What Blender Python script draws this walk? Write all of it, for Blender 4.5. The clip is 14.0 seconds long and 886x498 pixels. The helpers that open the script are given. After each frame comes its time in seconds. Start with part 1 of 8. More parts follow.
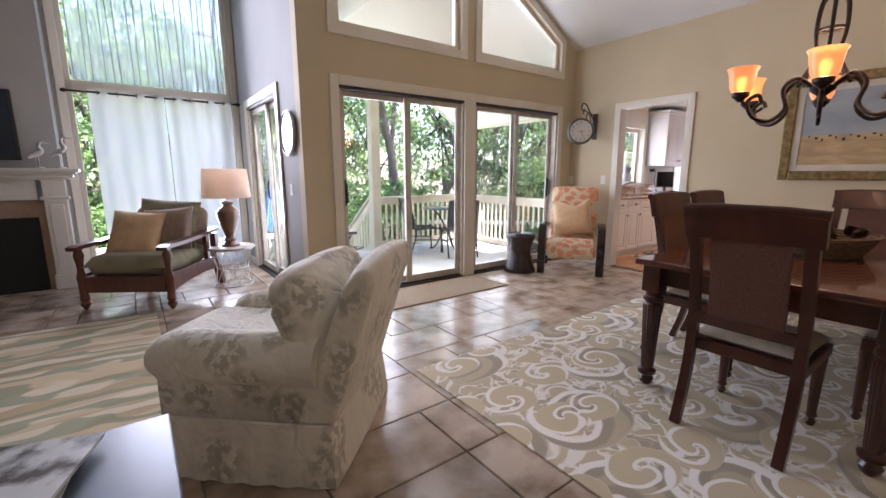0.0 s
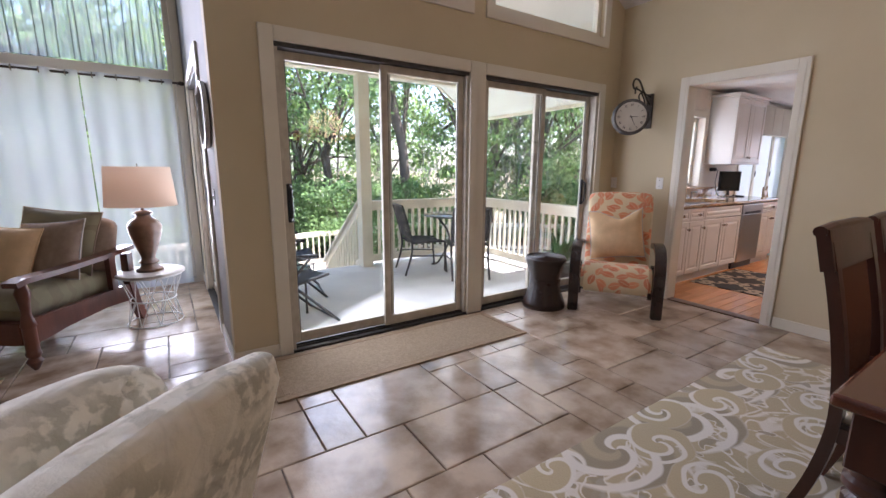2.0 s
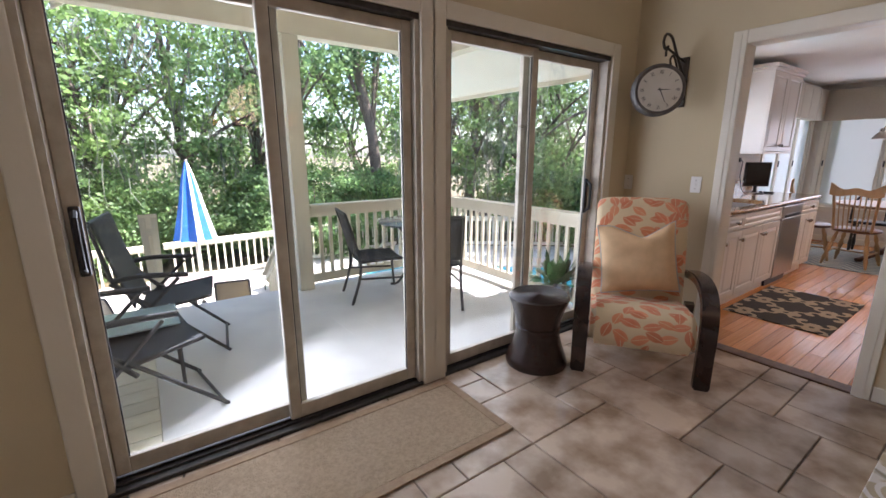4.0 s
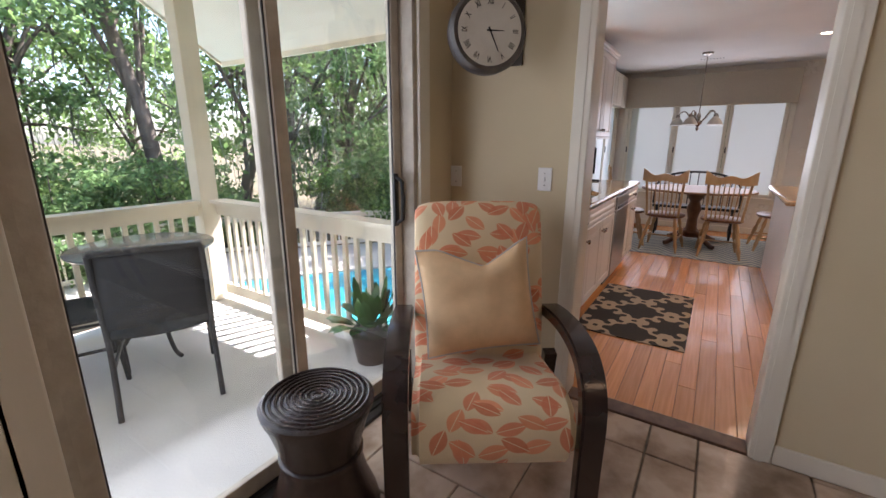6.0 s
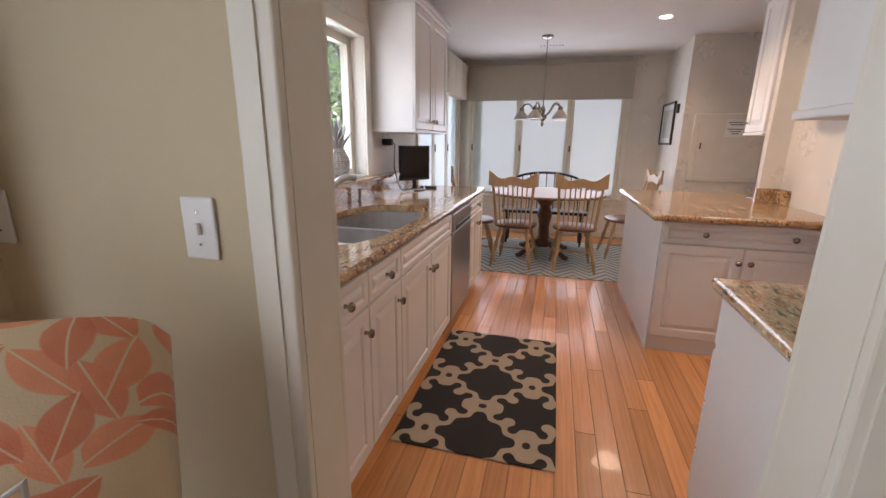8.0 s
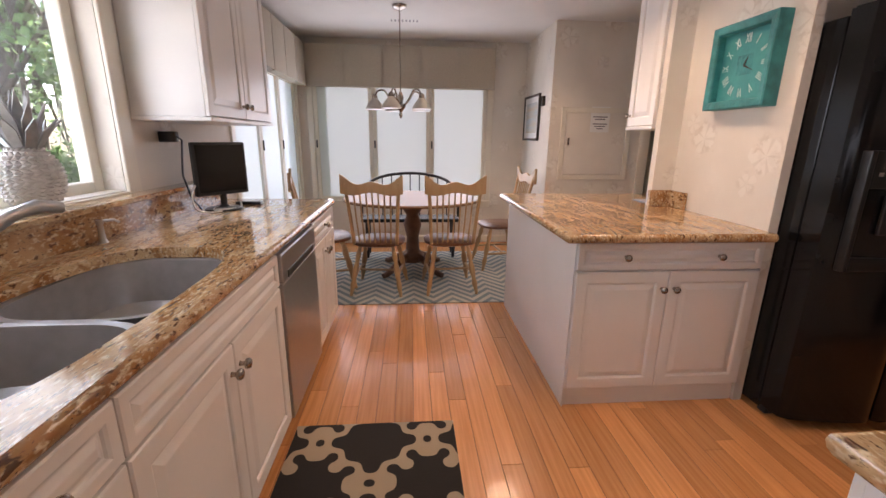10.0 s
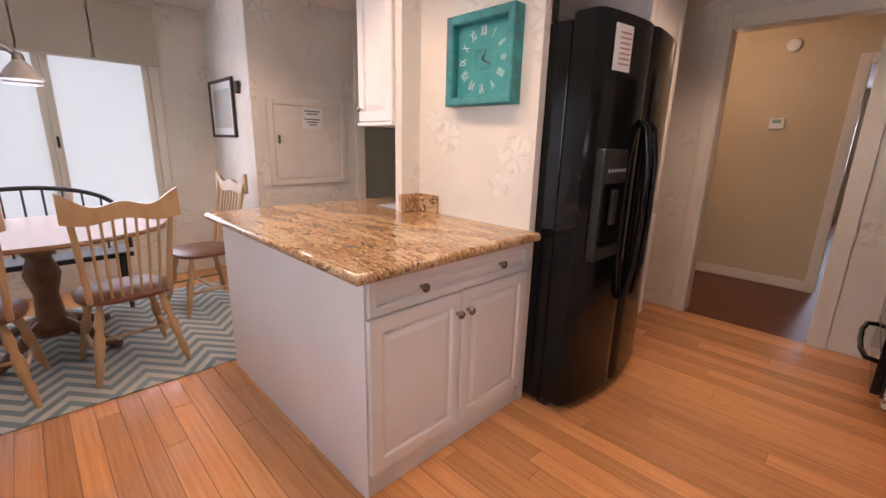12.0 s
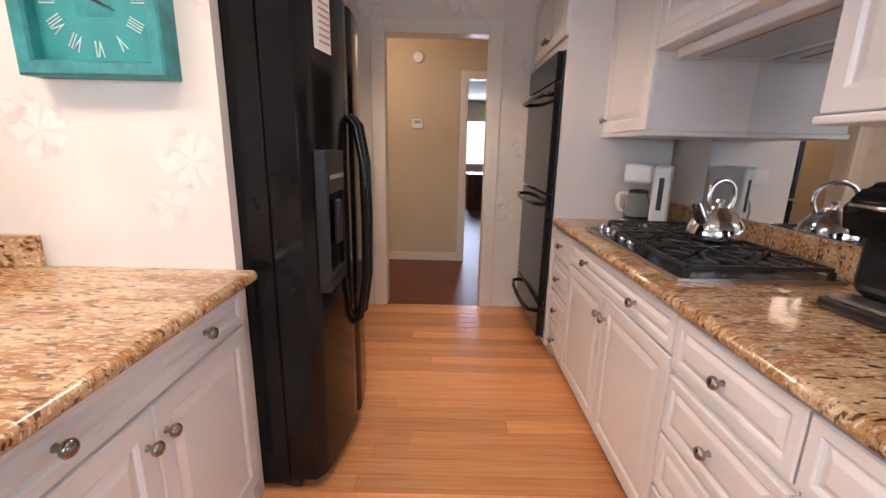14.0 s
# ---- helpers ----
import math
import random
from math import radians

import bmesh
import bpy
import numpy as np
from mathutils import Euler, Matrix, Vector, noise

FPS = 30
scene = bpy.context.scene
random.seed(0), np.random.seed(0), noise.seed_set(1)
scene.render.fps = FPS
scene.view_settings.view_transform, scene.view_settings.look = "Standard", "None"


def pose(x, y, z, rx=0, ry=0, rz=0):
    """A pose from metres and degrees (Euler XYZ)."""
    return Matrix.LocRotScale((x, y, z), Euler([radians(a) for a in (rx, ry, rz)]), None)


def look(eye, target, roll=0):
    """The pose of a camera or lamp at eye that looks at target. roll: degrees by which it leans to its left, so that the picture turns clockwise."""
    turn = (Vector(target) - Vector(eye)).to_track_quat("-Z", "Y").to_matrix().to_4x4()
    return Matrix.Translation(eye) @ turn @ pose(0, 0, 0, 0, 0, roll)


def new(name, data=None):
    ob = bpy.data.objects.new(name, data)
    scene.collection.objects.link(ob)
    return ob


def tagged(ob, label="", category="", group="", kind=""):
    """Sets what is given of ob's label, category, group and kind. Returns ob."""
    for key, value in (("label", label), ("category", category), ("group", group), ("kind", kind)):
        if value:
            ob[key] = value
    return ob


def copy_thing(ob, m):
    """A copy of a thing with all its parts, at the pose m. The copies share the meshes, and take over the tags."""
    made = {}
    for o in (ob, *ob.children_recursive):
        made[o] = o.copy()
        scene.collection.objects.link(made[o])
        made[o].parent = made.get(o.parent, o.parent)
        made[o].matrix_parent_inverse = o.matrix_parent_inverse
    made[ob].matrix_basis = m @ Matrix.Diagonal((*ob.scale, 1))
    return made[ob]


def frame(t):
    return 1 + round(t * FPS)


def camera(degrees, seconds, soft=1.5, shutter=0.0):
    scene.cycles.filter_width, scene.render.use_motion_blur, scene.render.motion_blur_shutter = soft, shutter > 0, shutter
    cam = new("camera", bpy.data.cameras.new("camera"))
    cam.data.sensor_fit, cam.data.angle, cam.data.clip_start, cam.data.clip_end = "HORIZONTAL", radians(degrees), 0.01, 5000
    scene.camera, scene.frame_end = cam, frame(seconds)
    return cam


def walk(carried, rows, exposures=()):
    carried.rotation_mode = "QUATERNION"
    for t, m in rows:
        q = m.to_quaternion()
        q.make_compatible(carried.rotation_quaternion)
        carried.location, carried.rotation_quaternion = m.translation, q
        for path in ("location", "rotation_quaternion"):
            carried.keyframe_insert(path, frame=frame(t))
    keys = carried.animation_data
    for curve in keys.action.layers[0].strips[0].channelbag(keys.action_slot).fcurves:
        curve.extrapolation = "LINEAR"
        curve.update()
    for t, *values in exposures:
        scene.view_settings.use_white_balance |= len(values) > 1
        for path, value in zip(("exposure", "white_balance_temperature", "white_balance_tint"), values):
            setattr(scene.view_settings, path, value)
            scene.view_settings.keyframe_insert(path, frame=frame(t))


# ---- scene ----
cam = camera(93.4, 14.0)
PATH = [
    (0, (0.356, 0.234, 1.265), (1.522, 1.82, 0.907), 0.0),
    (0.5, (0.586, 0.484, 1.272), (1.734, 2.08, 0.907), 0.0),
    (1, (0.851, 0.724, 1.298), (1.97, 2.339, 0.925), 0.2),
    (1.5, (1.105, 0.975, 1.307), (2.203, 2.604, 0.93), 0.3),
    (2, (1.372, 1.231, 1.305), (2.451, 2.872, 0.928), 0.3),
    (2.2, (1.466, 1.335, 1.312), (2.546, 2.976, 0.935), 0.3),
    (4.3, (2.438, 2.323, 1.392), (3.604, 3.88, 0.926), -0.3),
    (4.5, (2.536, 2.409, 1.38), (3.749, 3.928, 0.91), -0.2),
    (5, (2.836, 2.625, 1.377), (4.187, 4.019, 0.895), -0.2),
    (5.5, (3.144, 2.78, 1.37), (4.642, 4.01, 0.877), 0.1),
    (6, (3.494, 2.885, 1.354), (5.121, 3.936, 0.857), 0.2),
    (6.5, (3.866, 2.928, 1.373), (5.594, 3.799, 0.868), 0.6),
    (7, (4.253, 2.967, 1.352), (6.049, 3.691, 0.851), 0.6),
    (7.5, (4.625, 2.984, 1.334), (6.465, 3.589, 0.835), 0.6),
    (10, (5.94, 3.095, 1.326), (7.867, 2.943, 0.814), 0.7),
    (10.5, (6.134, 3.134, 1.319), (8.022, 2.715, 0.81), 0.7),
    (11, (6.35, 3.137, 1.314), (8.145, 2.411, 0.812), 1.0),
    (11.5, (6.514, 3.117, 1.315), (8.14, 2.064, 0.818), 1.2),
    (12, (6.671, 3.057, 1.306), (8.045, 1.688, 0.817), 1.4),
    (12.5, (6.771, 2.958, 1.307), (7.825, 1.329, 0.823), 1.5),
    (13, (6.885, 2.819, 1.303), (7.587, 1.007, 0.828), 1.1),
    (13.5, (6.983, 2.739, 1.305), (7.32, 0.826, 0.833), 0.9),
    (14, (7.082, 2.706, 1.317), (7.086, 0.763, 0.845), 1.2),
]
EXPOSURES = [(0, 3.02, 5950, 29), (2, 2.66, 5950, 29), (4.5, 2.4, 6050, 27), (5.2, 2.3, 6350, 27), (6, 2.36, 6150, 27), (7, 2.42, 6050, 25), (7.5, 2.56, 6050, 24),
             (10, 2.67, 6400, 28), (11, 2.89, 6300, 28), (12, 2.98, 6100, 29), (13, 3.12, 5850, 27), (14, 3.42, 5600, 22)]
walk(cam, [(t, look(eye, target, roll)) for t, eye, target, roll in PATH], EXPOSURES)

# ---- world and lights ----
world = bpy.data.worlds.new("sky")
scene.world = world
world.use_nodes = True
wn = world.node_tree.nodes
sky = wn.new("ShaderNodeTexSky")
sky.sky_type, sky.sun_disc = "NISHITA", False
sky.sun_elevation, sky.sun_rotation = radians(52), radians(110)
sky.dust_density = 2.0
wn["Background"].inputs["Strength"].default_value = 0.15
world.node_tree.links.new(sky.outputs["Color"], wn["Background"].inputs["Color"])


def lamp(name, kind, m, energy, color, **more):
    data = bpy.data.lights.new(name, kind)
    data.energy, data.color = energy, color
    for k, v in more.items():
        if k == "size": data.size = v
        elif k == "size_y": data.shape, data.size_y = "RECTANGLE", v
        elif k == "angle": data.angle = v
        elif k == "radius": data.shadow_soft_size = v
        elif k == "spot": data.spot_size, data.spot_blend = v, 0.6
        elif k == "spread": data.spread = v
    ob = new(name, data)
    ob.matrix_world = m
    return ob


SUN_FROM = Vector((math.sin(radians(110)) * math.cos(radians(52)), math.cos(radians(110)) * math.cos(radians(52)), math.sin(radians(52))))
lamp("sun", "SUN", look(SUN_FROM * 30, (0, 0, 0)), 5.0, (1.0, 0.95, 0.87), angle=radians(0.6))
DAY = (0.92, 0.97, 1.0)
# sky light entering the large openings
lamp("slider_daylight_west", "AREA", look((2.62, 4.85, 1.2), (4.1, 2.75, 1.1)), 8.5, DAY, size=1.4, size_y=2.1)
lamp("slider_daylight_east", "AREA", look((4.48, 4.8, 1.2), (4.3, 0, 0.9)), 3.5, DAY, size=1.5, size_y=2.1)
lamp("gable_daylight", "AREA", look((3.2, 4.6, 3.1), (3.2, 0, 2.0)), 3.2, DAY, size=2.6, size_y=0.9)
lamp("tall_window_daylight", "AREA", look((0.7, 6.50, 2.2), (0.6, 0, 2.2)), 12.5, DAY, size=1.5, size_y=3.4, spread=radians(95))
lamp("side_door_daylight", "AREA", look((1.8, 5.6, 1.1), (0, 5.6, 0.9)), 4, DAY, size=1.2, size_y=1.9)
lamp("sink_window_daylight", "AREA", look((7.2, 4.62, 1.6), (7.2, 2, 1.0)), 3.3, DAY, size=1.3, size_y=1.0)
lamp("nook_daylight", "AREA", look((11.34, 3.15, 1.3), (8, 3.15, 1.25)), 1.4, DAY, size=1.9, size_y=1.4)
lamp("nook_room_daylight", "AREA", look((11.12, 3.15, 1.3), (8, 3.15, 1.0)), 3.3, DAY, size=1.9, size_y=1.2)
lamp("nook_side_daylight", "AREA", look((10.1, 4.46, 1.3), (10.1, 2, 1.25)), 1.1, DAY, size=1.5, size_y=1.3)
lamp("far_room_daylight", "AREA", look((6.45, -7.9, 1.45), (6.6, -3, 1.0)), 4, DAY, size=0.75, size_y=1.0)

# ---- materials ----
def rgb(c):
    return (*c, 1.0)


def mat(name, color, rough=0.6, color2=None, scale=8.0, bump=0.0, bump_scale=60.0, metal=0.0, detail=4.0, stretch=(1, 1, 1), island=0.0, coat=0.0, spec=0.5, vary=0.0, pos=(0.35, 0.65), placed=False):
    """A surface with broad and fine variation of colour, roughness and relief."""
    m = bpy.data.materials.new(name)
    m.use_nodes = True
    nt = m.node_tree
    n, l = nt.nodes, nt.links
    b = n["Principled BSDF"]
    b.inputs["Roughness"].default_value, b.inputs["Metallic"].default_value = rough, metal
    b.inputs["Coat Weight"].default_value = coat
    b.inputs["Specular IOR Level"].default_value = spec
    co = n.new("ShaderNodeTexCoord")
    mp = n.new("ShaderNodeMapping")
    mp.inputs["Scale"].default_value = stretch
    l.new(n.new("ShaderNodeNewGeometry").outputs["Position"] if placed else co.outputs["Object"], mp.inputs["Vector"])
    t = n.new("ShaderNodeTexNoise")
    t.inputs["Scale"].default_value, t.inputs["Detail"].default_value = scale, detail
    l.new(mp.outputs["Vector"], t.inputs["Vector"])
    ramp = n.new("ShaderNodeValToRGB")
    c2 = color2 or tuple(min(1, v * 0.86) for v in color)
    ramp.color_ramp.elements[0].position, ramp.color_ramp.elements[1].position = pos
    ramp.color_ramp.elements[0].color, ramp.color_ramp.elements[1].color = rgb(c2), rgb(color)
    l.new(t.outputs["Fac"], ramp.inputs["Fac"])
    out = ramp.outputs["Color"]
    if vary:
        hsv = n.new("ShaderNodeHueSaturation")
        oi = n.new("ShaderNodeObjectInfo")
        mr = n.new("ShaderNodeMapRange")
        mr.inputs["To Min"].default_value, mr.inputs["To Max"].default_value = 1 - vary, 1 + vary
        l.new(oi.outputs["Random"], mr.inputs["Value"])
        l.new(mr.outputs["Result"], hsv.inputs["Value"])
        l.new(out, hsv.inputs["Color"])
        out = hsv.outputs["Color"]
    if island:
        hsv = n.new("ShaderNodeHueSaturation")
        ge = n.new("ShaderNodeNewGeometry")
        mr = n.new("ShaderNodeMapRange")
        mr.inputs["To Min"].default_value, mr.inputs["To Max"].default_value = 1 - island, 1 + island
        l.new(ge.outputs["Random Per Island"], mr.inputs["Value"])
        l.new(mr.outputs["Result"], hsv.inputs["Value"])
        l.new(out, hsv.inputs["Color"])
        out = hsv.outputs["Color"]
    l.new(out, b.inputs["Base Color"])
    if bump:
        t2 = n.new("ShaderNodeTexNoise")
        t2.inputs["Scale"].default_value, t2.inputs["Detail"].default_value = bump_scale, 3
        l.new(mp.outputs["Vector"], t2.inputs["Vector"])
        bp = n.new("ShaderNodeBump")
        bp.inputs["Strength"].default_value, bp.inputs["Distance"].default_value = bump, 0.01
        l.new(t2.outputs["Fac"], bp.inputs["Height"])
        l.new(bp.outputs["Normal"], b.inputs["Normal"])
    return m


def glow(name, color, strength):
    m = bpy.data.materials.new(name)
    m.use_nodes = True
    b = m.node_tree.nodes["Principled BSDF"]
    b.inputs["Base Color"].default_value = rgb(color)
    b.inputs["Emission Color"].default_value, b.inputs["Emission Strength"].default_value = rgb(color), strength
    return m


def clear(name, tint=(1, 1, 1), rough=0.0):
    m = bpy.data.materials.new(name)
    m.use_nodes = True
    b = m.node_tree.nodes["Principled BSDF"]
    b.inputs["Base Color"].default_value, b.inputs["Roughness"].default_value = rgb(tint), rough
    b.inputs["Transmission Weight"].default_value, b.inputs["IOR"].default_value = 1.0, 1.45
    return m


def thin_pane(name, tint):
    """Thin flat glass: straight view with a glossy skin."""
    m = bpy.data.materials.new(name)
    m.use_nodes = True
    n, l = m.node_tree.nodes, m.node_tree.links
    n.remove(n["Principled BSDF"])
    tr, gl, lw, mx = n.new("ShaderNodeBsdfTransparent"), n.new("ShaderNodeBsdfGlossy"), n.new("ShaderNodeLayerWeight"), n.new("ShaderNodeMixShader")
    tr.inputs["Color"].default_value = rgb(tint)
    gl.inputs["Roughness"].default_value = 0.0
    lw.inputs["Blend"].default_value = 0.22
    mr = n.new("ShaderNodeMapRange")
    mr.inputs["To Min"].default_value, mr.inputs["To Max"].default_value = 0.03, 0.45
    l.new(lw.outputs["Facing"], mr.inputs["Value"]); l.new(mr.outputs["Result"], mx.inputs["Fac"]); l.new(tr.outputs[0], mx.inputs[1]); l.new(gl.outputs[0], mx.inputs[2])
    l.new(mx.outputs[0], n["Material Output"].inputs["Surface"])
    return m


def sheer(name, color, through_part):
    """Woven cloth that lets part of the view and the light pass."""
    m = bpy.data.materials.new(name)
    m.use_nodes = True
    n, l = m.node_tree.nodes, m.node_tree.links
    out = n["Material Output"]
    n.remove(n["Principled BSDF"])
    tr, df, tl = n.new("ShaderNodeBsdfTransparent"), n.new("ShaderNodeBsdfDiffuse"), n.new("ShaderNodeBsdfTranslucent")
    df.inputs["Color"].default_value = tl.inputs["Color"].default_value = rgb(color)
    a, b2 = n.new("ShaderNodeMixShader"), n.new("ShaderNodeMixShader")
    a.inputs["Fac"].default_value = 0.6
    b2.inputs["Fac"].default_value = through_part
    l.new(df.outputs[0], a.inputs[1]); l.new(tl.outputs[0], a.inputs[2])
    l.new(a.outputs[0], b2.inputs[1]); l.new(tr.outputs[0], b2.inputs[2])
    l.new(b2.outputs[0], out.inputs["Surface"])
    return m


M_WALL = mat("beige_wall_paint", (0.63, 0.535, 0.36), 0.75, (0.59, 0.495, 0.325), 1.5, 0.12, 220)
M_GREY = mat("grey_wall_paint", (0.42, 0.41, 0.38), 0.75, (0.39, 0.38, 0.355), 1.5, 0.12, 220)
M_CEIL = mat("white_ceiling_paint", (0.80, 0.79, 0.76), 0.85, (0.76, 0.75, 0.72), 2, 0.25, 150)
M_TRIM = mat("white_gloss_trim", (0.78, 0.735, 0.63), 0.38, (0.74, 0.69, 0.58), 3, 0.05, 40)
M_CREAM = mat("cream_exterior_paint", (0.74, 0.68, 0.54), 0.6, (0.66, 0.60, 0.47), 4, 0.15, 60)
M_ALU = mat("weathered_almond_frame", (0.58, 0.53, 0.44), 0.5, (0.46, 0.41, 0.33), 12, 0.1, 80)
M_DARK = mat("dark_bronze_metal", (0.035, 0.028, 0.022), 0.45, (0.055, 0.042, 0.03), 30, 0.2, 120, metal=0.5)
M_BLACK = mat("black_plastic", (0.012, 0.012, 0.013), 0.3, (0.02, 0.02, 0.02), 20)
M_TRACK = mat("black_track_rubber", (0.02, 0.018, 0.016), 0.5, (0.045, 0.04, 0.035), 30)
M_TILE = mat("travertine_tile", (0.53, 0.42, 0.32), 0.2, (0.25, 0.17, 0.11), 4.6, 0.14, 30, detail=10, vary=0.19, coat=0.15, pos=(0.34, 0.60), placed=True)
M_GROUT = mat("tile_grout", (0.20, 0.165, 0.125), 0.8, (0.12, 0.095, 0.07), 14, 0.4, 90)
M_BAMBOO = mat("bamboo_plank", (0.72, 0.34, 0.13), 0.26, (0.61, 0.265, 0.092), 7, 0.05, 60, stretch=(0.35, 9, 1), vary=0.2, coat=0.2, placed=True)
M_GAP = mat("dark_plank_gap", (0.34, 0.16, 0.065), 0.7)
M_HALLWOOD = mat("reddish_dark_wood_floor", (0.17, 0.05, 0.025), 0.42, (0.10, 0.03, 0.015), 8, 0.05, 60, stretch=(0.4, 8, 1))
M_WHITECAB = mat("white_cabinet_paint", (0.80, 0.77, 0.735), 0.35, (0.77, 0.74, 0.70), 3, 0.03, 60)
M_GLASS = thin_pane("window_glass", (0.96, 0.985, 0.975))
M_DECK = mat("pale_grey_deck_coating", (0.70, 0.69, 0.65), 0.7, (0.60, 0.59, 0.56), 3, 0.2, 70, detail=8)
M_DECKWOOD = mat("painted_deck_board", (0.74, 0.70, 0.55), 0.65, (0.64, 0.59, 0.45), 6, 0.2, 40, stretch=(1, 8, 1), vary=0.08)
M_GROUND = mat("leaf_litter_ground", (0.16, 0.11, 0.06), 0.95, (0.06, 0.07, 0.025), 1.2, 0.6, 8, detail=8)
M_PATIO = mat("sunlit_concrete_patio", (0.62, 0.58, 0.50), 0.85, (0.5, 0.47, 0.4), 2, 0.2, 50, detail=8)


# ---- building helpers ----
def box(bm, x0, y0, z0, x1, y1, z1, bevel=0.0, segs=2):
    v = [bm.verts.new((x, y, z)) for x in (x0, x1) for y in (y0, y1) for z in (z0, z1)]
    fs = [bm.faces.new([v[i] for i in q]) for q in ((0, 1, 3, 2), (4, 6, 7, 5), (0, 4, 5, 1), (2, 3, 7, 6), (0, 2, 6, 4), (1, 5, 7, 3))]
    if bevel:
        bmesh.ops.bevel(bm, geom=list({e for f in fs for e in f.edges}), offset=bevel, segments=segs, affect="EDGES", profile=0.5)
    return bm


def prism(bm, pts, a0, a1, axis="y"):
    """A polygon (two coordinates) drawn out along an axis."""
    def at(p, a):
        return {"y": (p[0], a, p[1]), "x": (a, p[0], p[1]), "z": (p[0], p[1], a)}[axis]
    lo, hi = [bm.verts.new(at(p, a0)) for p in pts], [bm.verts.new(at(p, a1)) for p in pts]
    k = len(pts)
    fs = [bm.faces.new(lo), bm.faces.new(hi[::-1])]
    for i in range(k):
        fs.append(bm.faces.new((lo[i], hi[i], hi[(i + 1) % k], lo[(i + 1) % k])))
    bmesh.ops.recalc_face_normals(bm, faces=fs)
    return bm


def tube(bm, pts, r, sides=8, closed=False, r_end=None):
    """A round bar along points; r may taper to r_end."""
    pts = [Vector(p) for p in pts]
    rings, k = [], len(pts)
    up0 = None
    for i, p in enumerate(pts):
        if closed:
            d = pts[(i + 1) % k] - pts[i - 1]
        else:
            d = pts[min(i + 1, k - 1)] - pts[max(i - 1, 0)]
        d.normalize()
        if up0 is None:
            up0 = Vector((0, 0, 1)) if abs(d.z) < 0.9 else Vector((1, 0, 0))
        s = d.cross(up0)
        if s.length < 1e-4:
            s = d.orthogonal()
        s.normalize()
        u = s.cross(d).normalized()
        up0 = u
        rr = r if r_end is None else r + (r_end - r) * i / max(1, k - 1)
        rings.append([bm.verts.new(p + (s * math.cos(a) + u * math.sin(a)) * rr) for a in [2 * math.pi * j / sides for j in range(sides)]])
    n = k if closed else k - 1
    for i in range(n):
        a, b = rings[i], rings[(i + 1) % k]
        for j in range(sides):
            bm.faces.new((a[j], a[(j + 1) % sides], b[(j + 1) % sides], b[j]))
    if not closed:
        bm.faces.new(rings[0][::-1]); bm.faces.new(rings[-1])
    return bm


def lathe(bm, prof, cx=0, cy=0, z=0, sides=24, m=None):
    """A turned shape from (radius, height) pairs, closed at both ends."""
    rings = []
    for r, h in prof:
        ring = [Vector((cx + r * math.cos(2 * math.pi * j / sides), cy + r * math.sin(2 * math.pi * j / sides), z + h)) for j in range(sides)]
        rings.append([bm.verts.new(m @ p if m else p) for p in ring])
    for a, b in zip(rings, rings[1:]):
        for j in range(sides):
            bm.faces.new((a[j], a[(j + 1) % sides], b[(j + 1) % sides], b[j]))
    bm.faces.new(rings[0][::-1]); bm.faces.new(rings[-1])
    return bm


def sheet(bm, fn, nu, nv):
    """A grid surface from fn(u, v), u and v from 0 to 1."""
    g = [[bm.verts.new(fn(i / nu, j / nv)) for j in range(nv + 1)] for i in range(nu + 1)]
    for i in range(nu):
        for j in range(nv):
            bm.faces.new((g[i][j], g[i + 1][j], g[i + 1][j + 1], g[i][j + 1]))
    return bm


def curve_pts(pts, n=6):
    """A smooth line through points."""
    out = []
    P = [Vector(p) for p in pts]
    for i in range(len(P) - 1):
        p0, p1, p2, p3 = P[max(0, i - 1)], P[i], P[i + 1], P[min(len(P) - 1, i + 2)]
        for j in range(n):
            t = j / n
            out.append(0.5 * ((2 * p1) + (p2 - p0) * t + (2 * p0 - 5 * p1 + 4 * p2 - p3) * t * t + (3 * p1 - p0 - 3 * p2 + p3) * t ** 3))
    out.append(P[-1])
    return out


def cushion(bm, w, d, h, m, puff=0.5, cuts=10, round_power=4.0, dent=0.0):
    """A stuffed pad, w by d by h, fuller in the middle; m places it."""
    def top(u, v, s):
        x, y = u * 2 - 1, v * 2 - 1
        f = (1 - abs(x) ** round_power) * (1 - abs(y) ** round_power)
        f = max(f, 0) ** puff
        pinch = 1 - 0.06 * (1 - abs(y) ** 2) * abs(x) ** 3
        pinch2 = 1 - 0.06 * (1 - abs(x) ** 2) * abs(y) ** 3
        zz = s * h / 2 * f
        if dent:
            zz -= 0
            yy = y - dent * max(0, 1 - abs(x - 0.18) * 1.3) * max(0, y) ** 2
        else:
            yy = y
        wob = 0.012 * noise.noise(Vector((x * 2 + w * 7, y * 2 + d * 5, s)))
        return m @ Vector((x * w / 2 * pinch, yy * d / 2 * pinch2, zz + wob * f))
    k = len(bm.verts)
    sheet(bm, lambda u, v: top(u, v, 1), cuts, cuts)
    sheet(bm, lambda u, v: top(1 - u, v, -1), cuts, cuts)
    bm.verts.ensure_lookup_table()
    bmesh.ops.remove_doubles(bm, verts=bm.verts[k:], dist=0.002)
    return bm


def mesh_from(name, bm, material, smooth=None):
    bmesh.ops.recalc_face_normals(bm, faces=bm.faces)
    me = bpy.data.meshes.new(name)
    bm.to_mesh(me)
    bm.free()
    me.materials.append(material)
    if smooth is not None:
        for p in me.polygons:
            p.use_smooth = True
        me.set_sharp_from_angle(angle=radians(smooth))
    return me


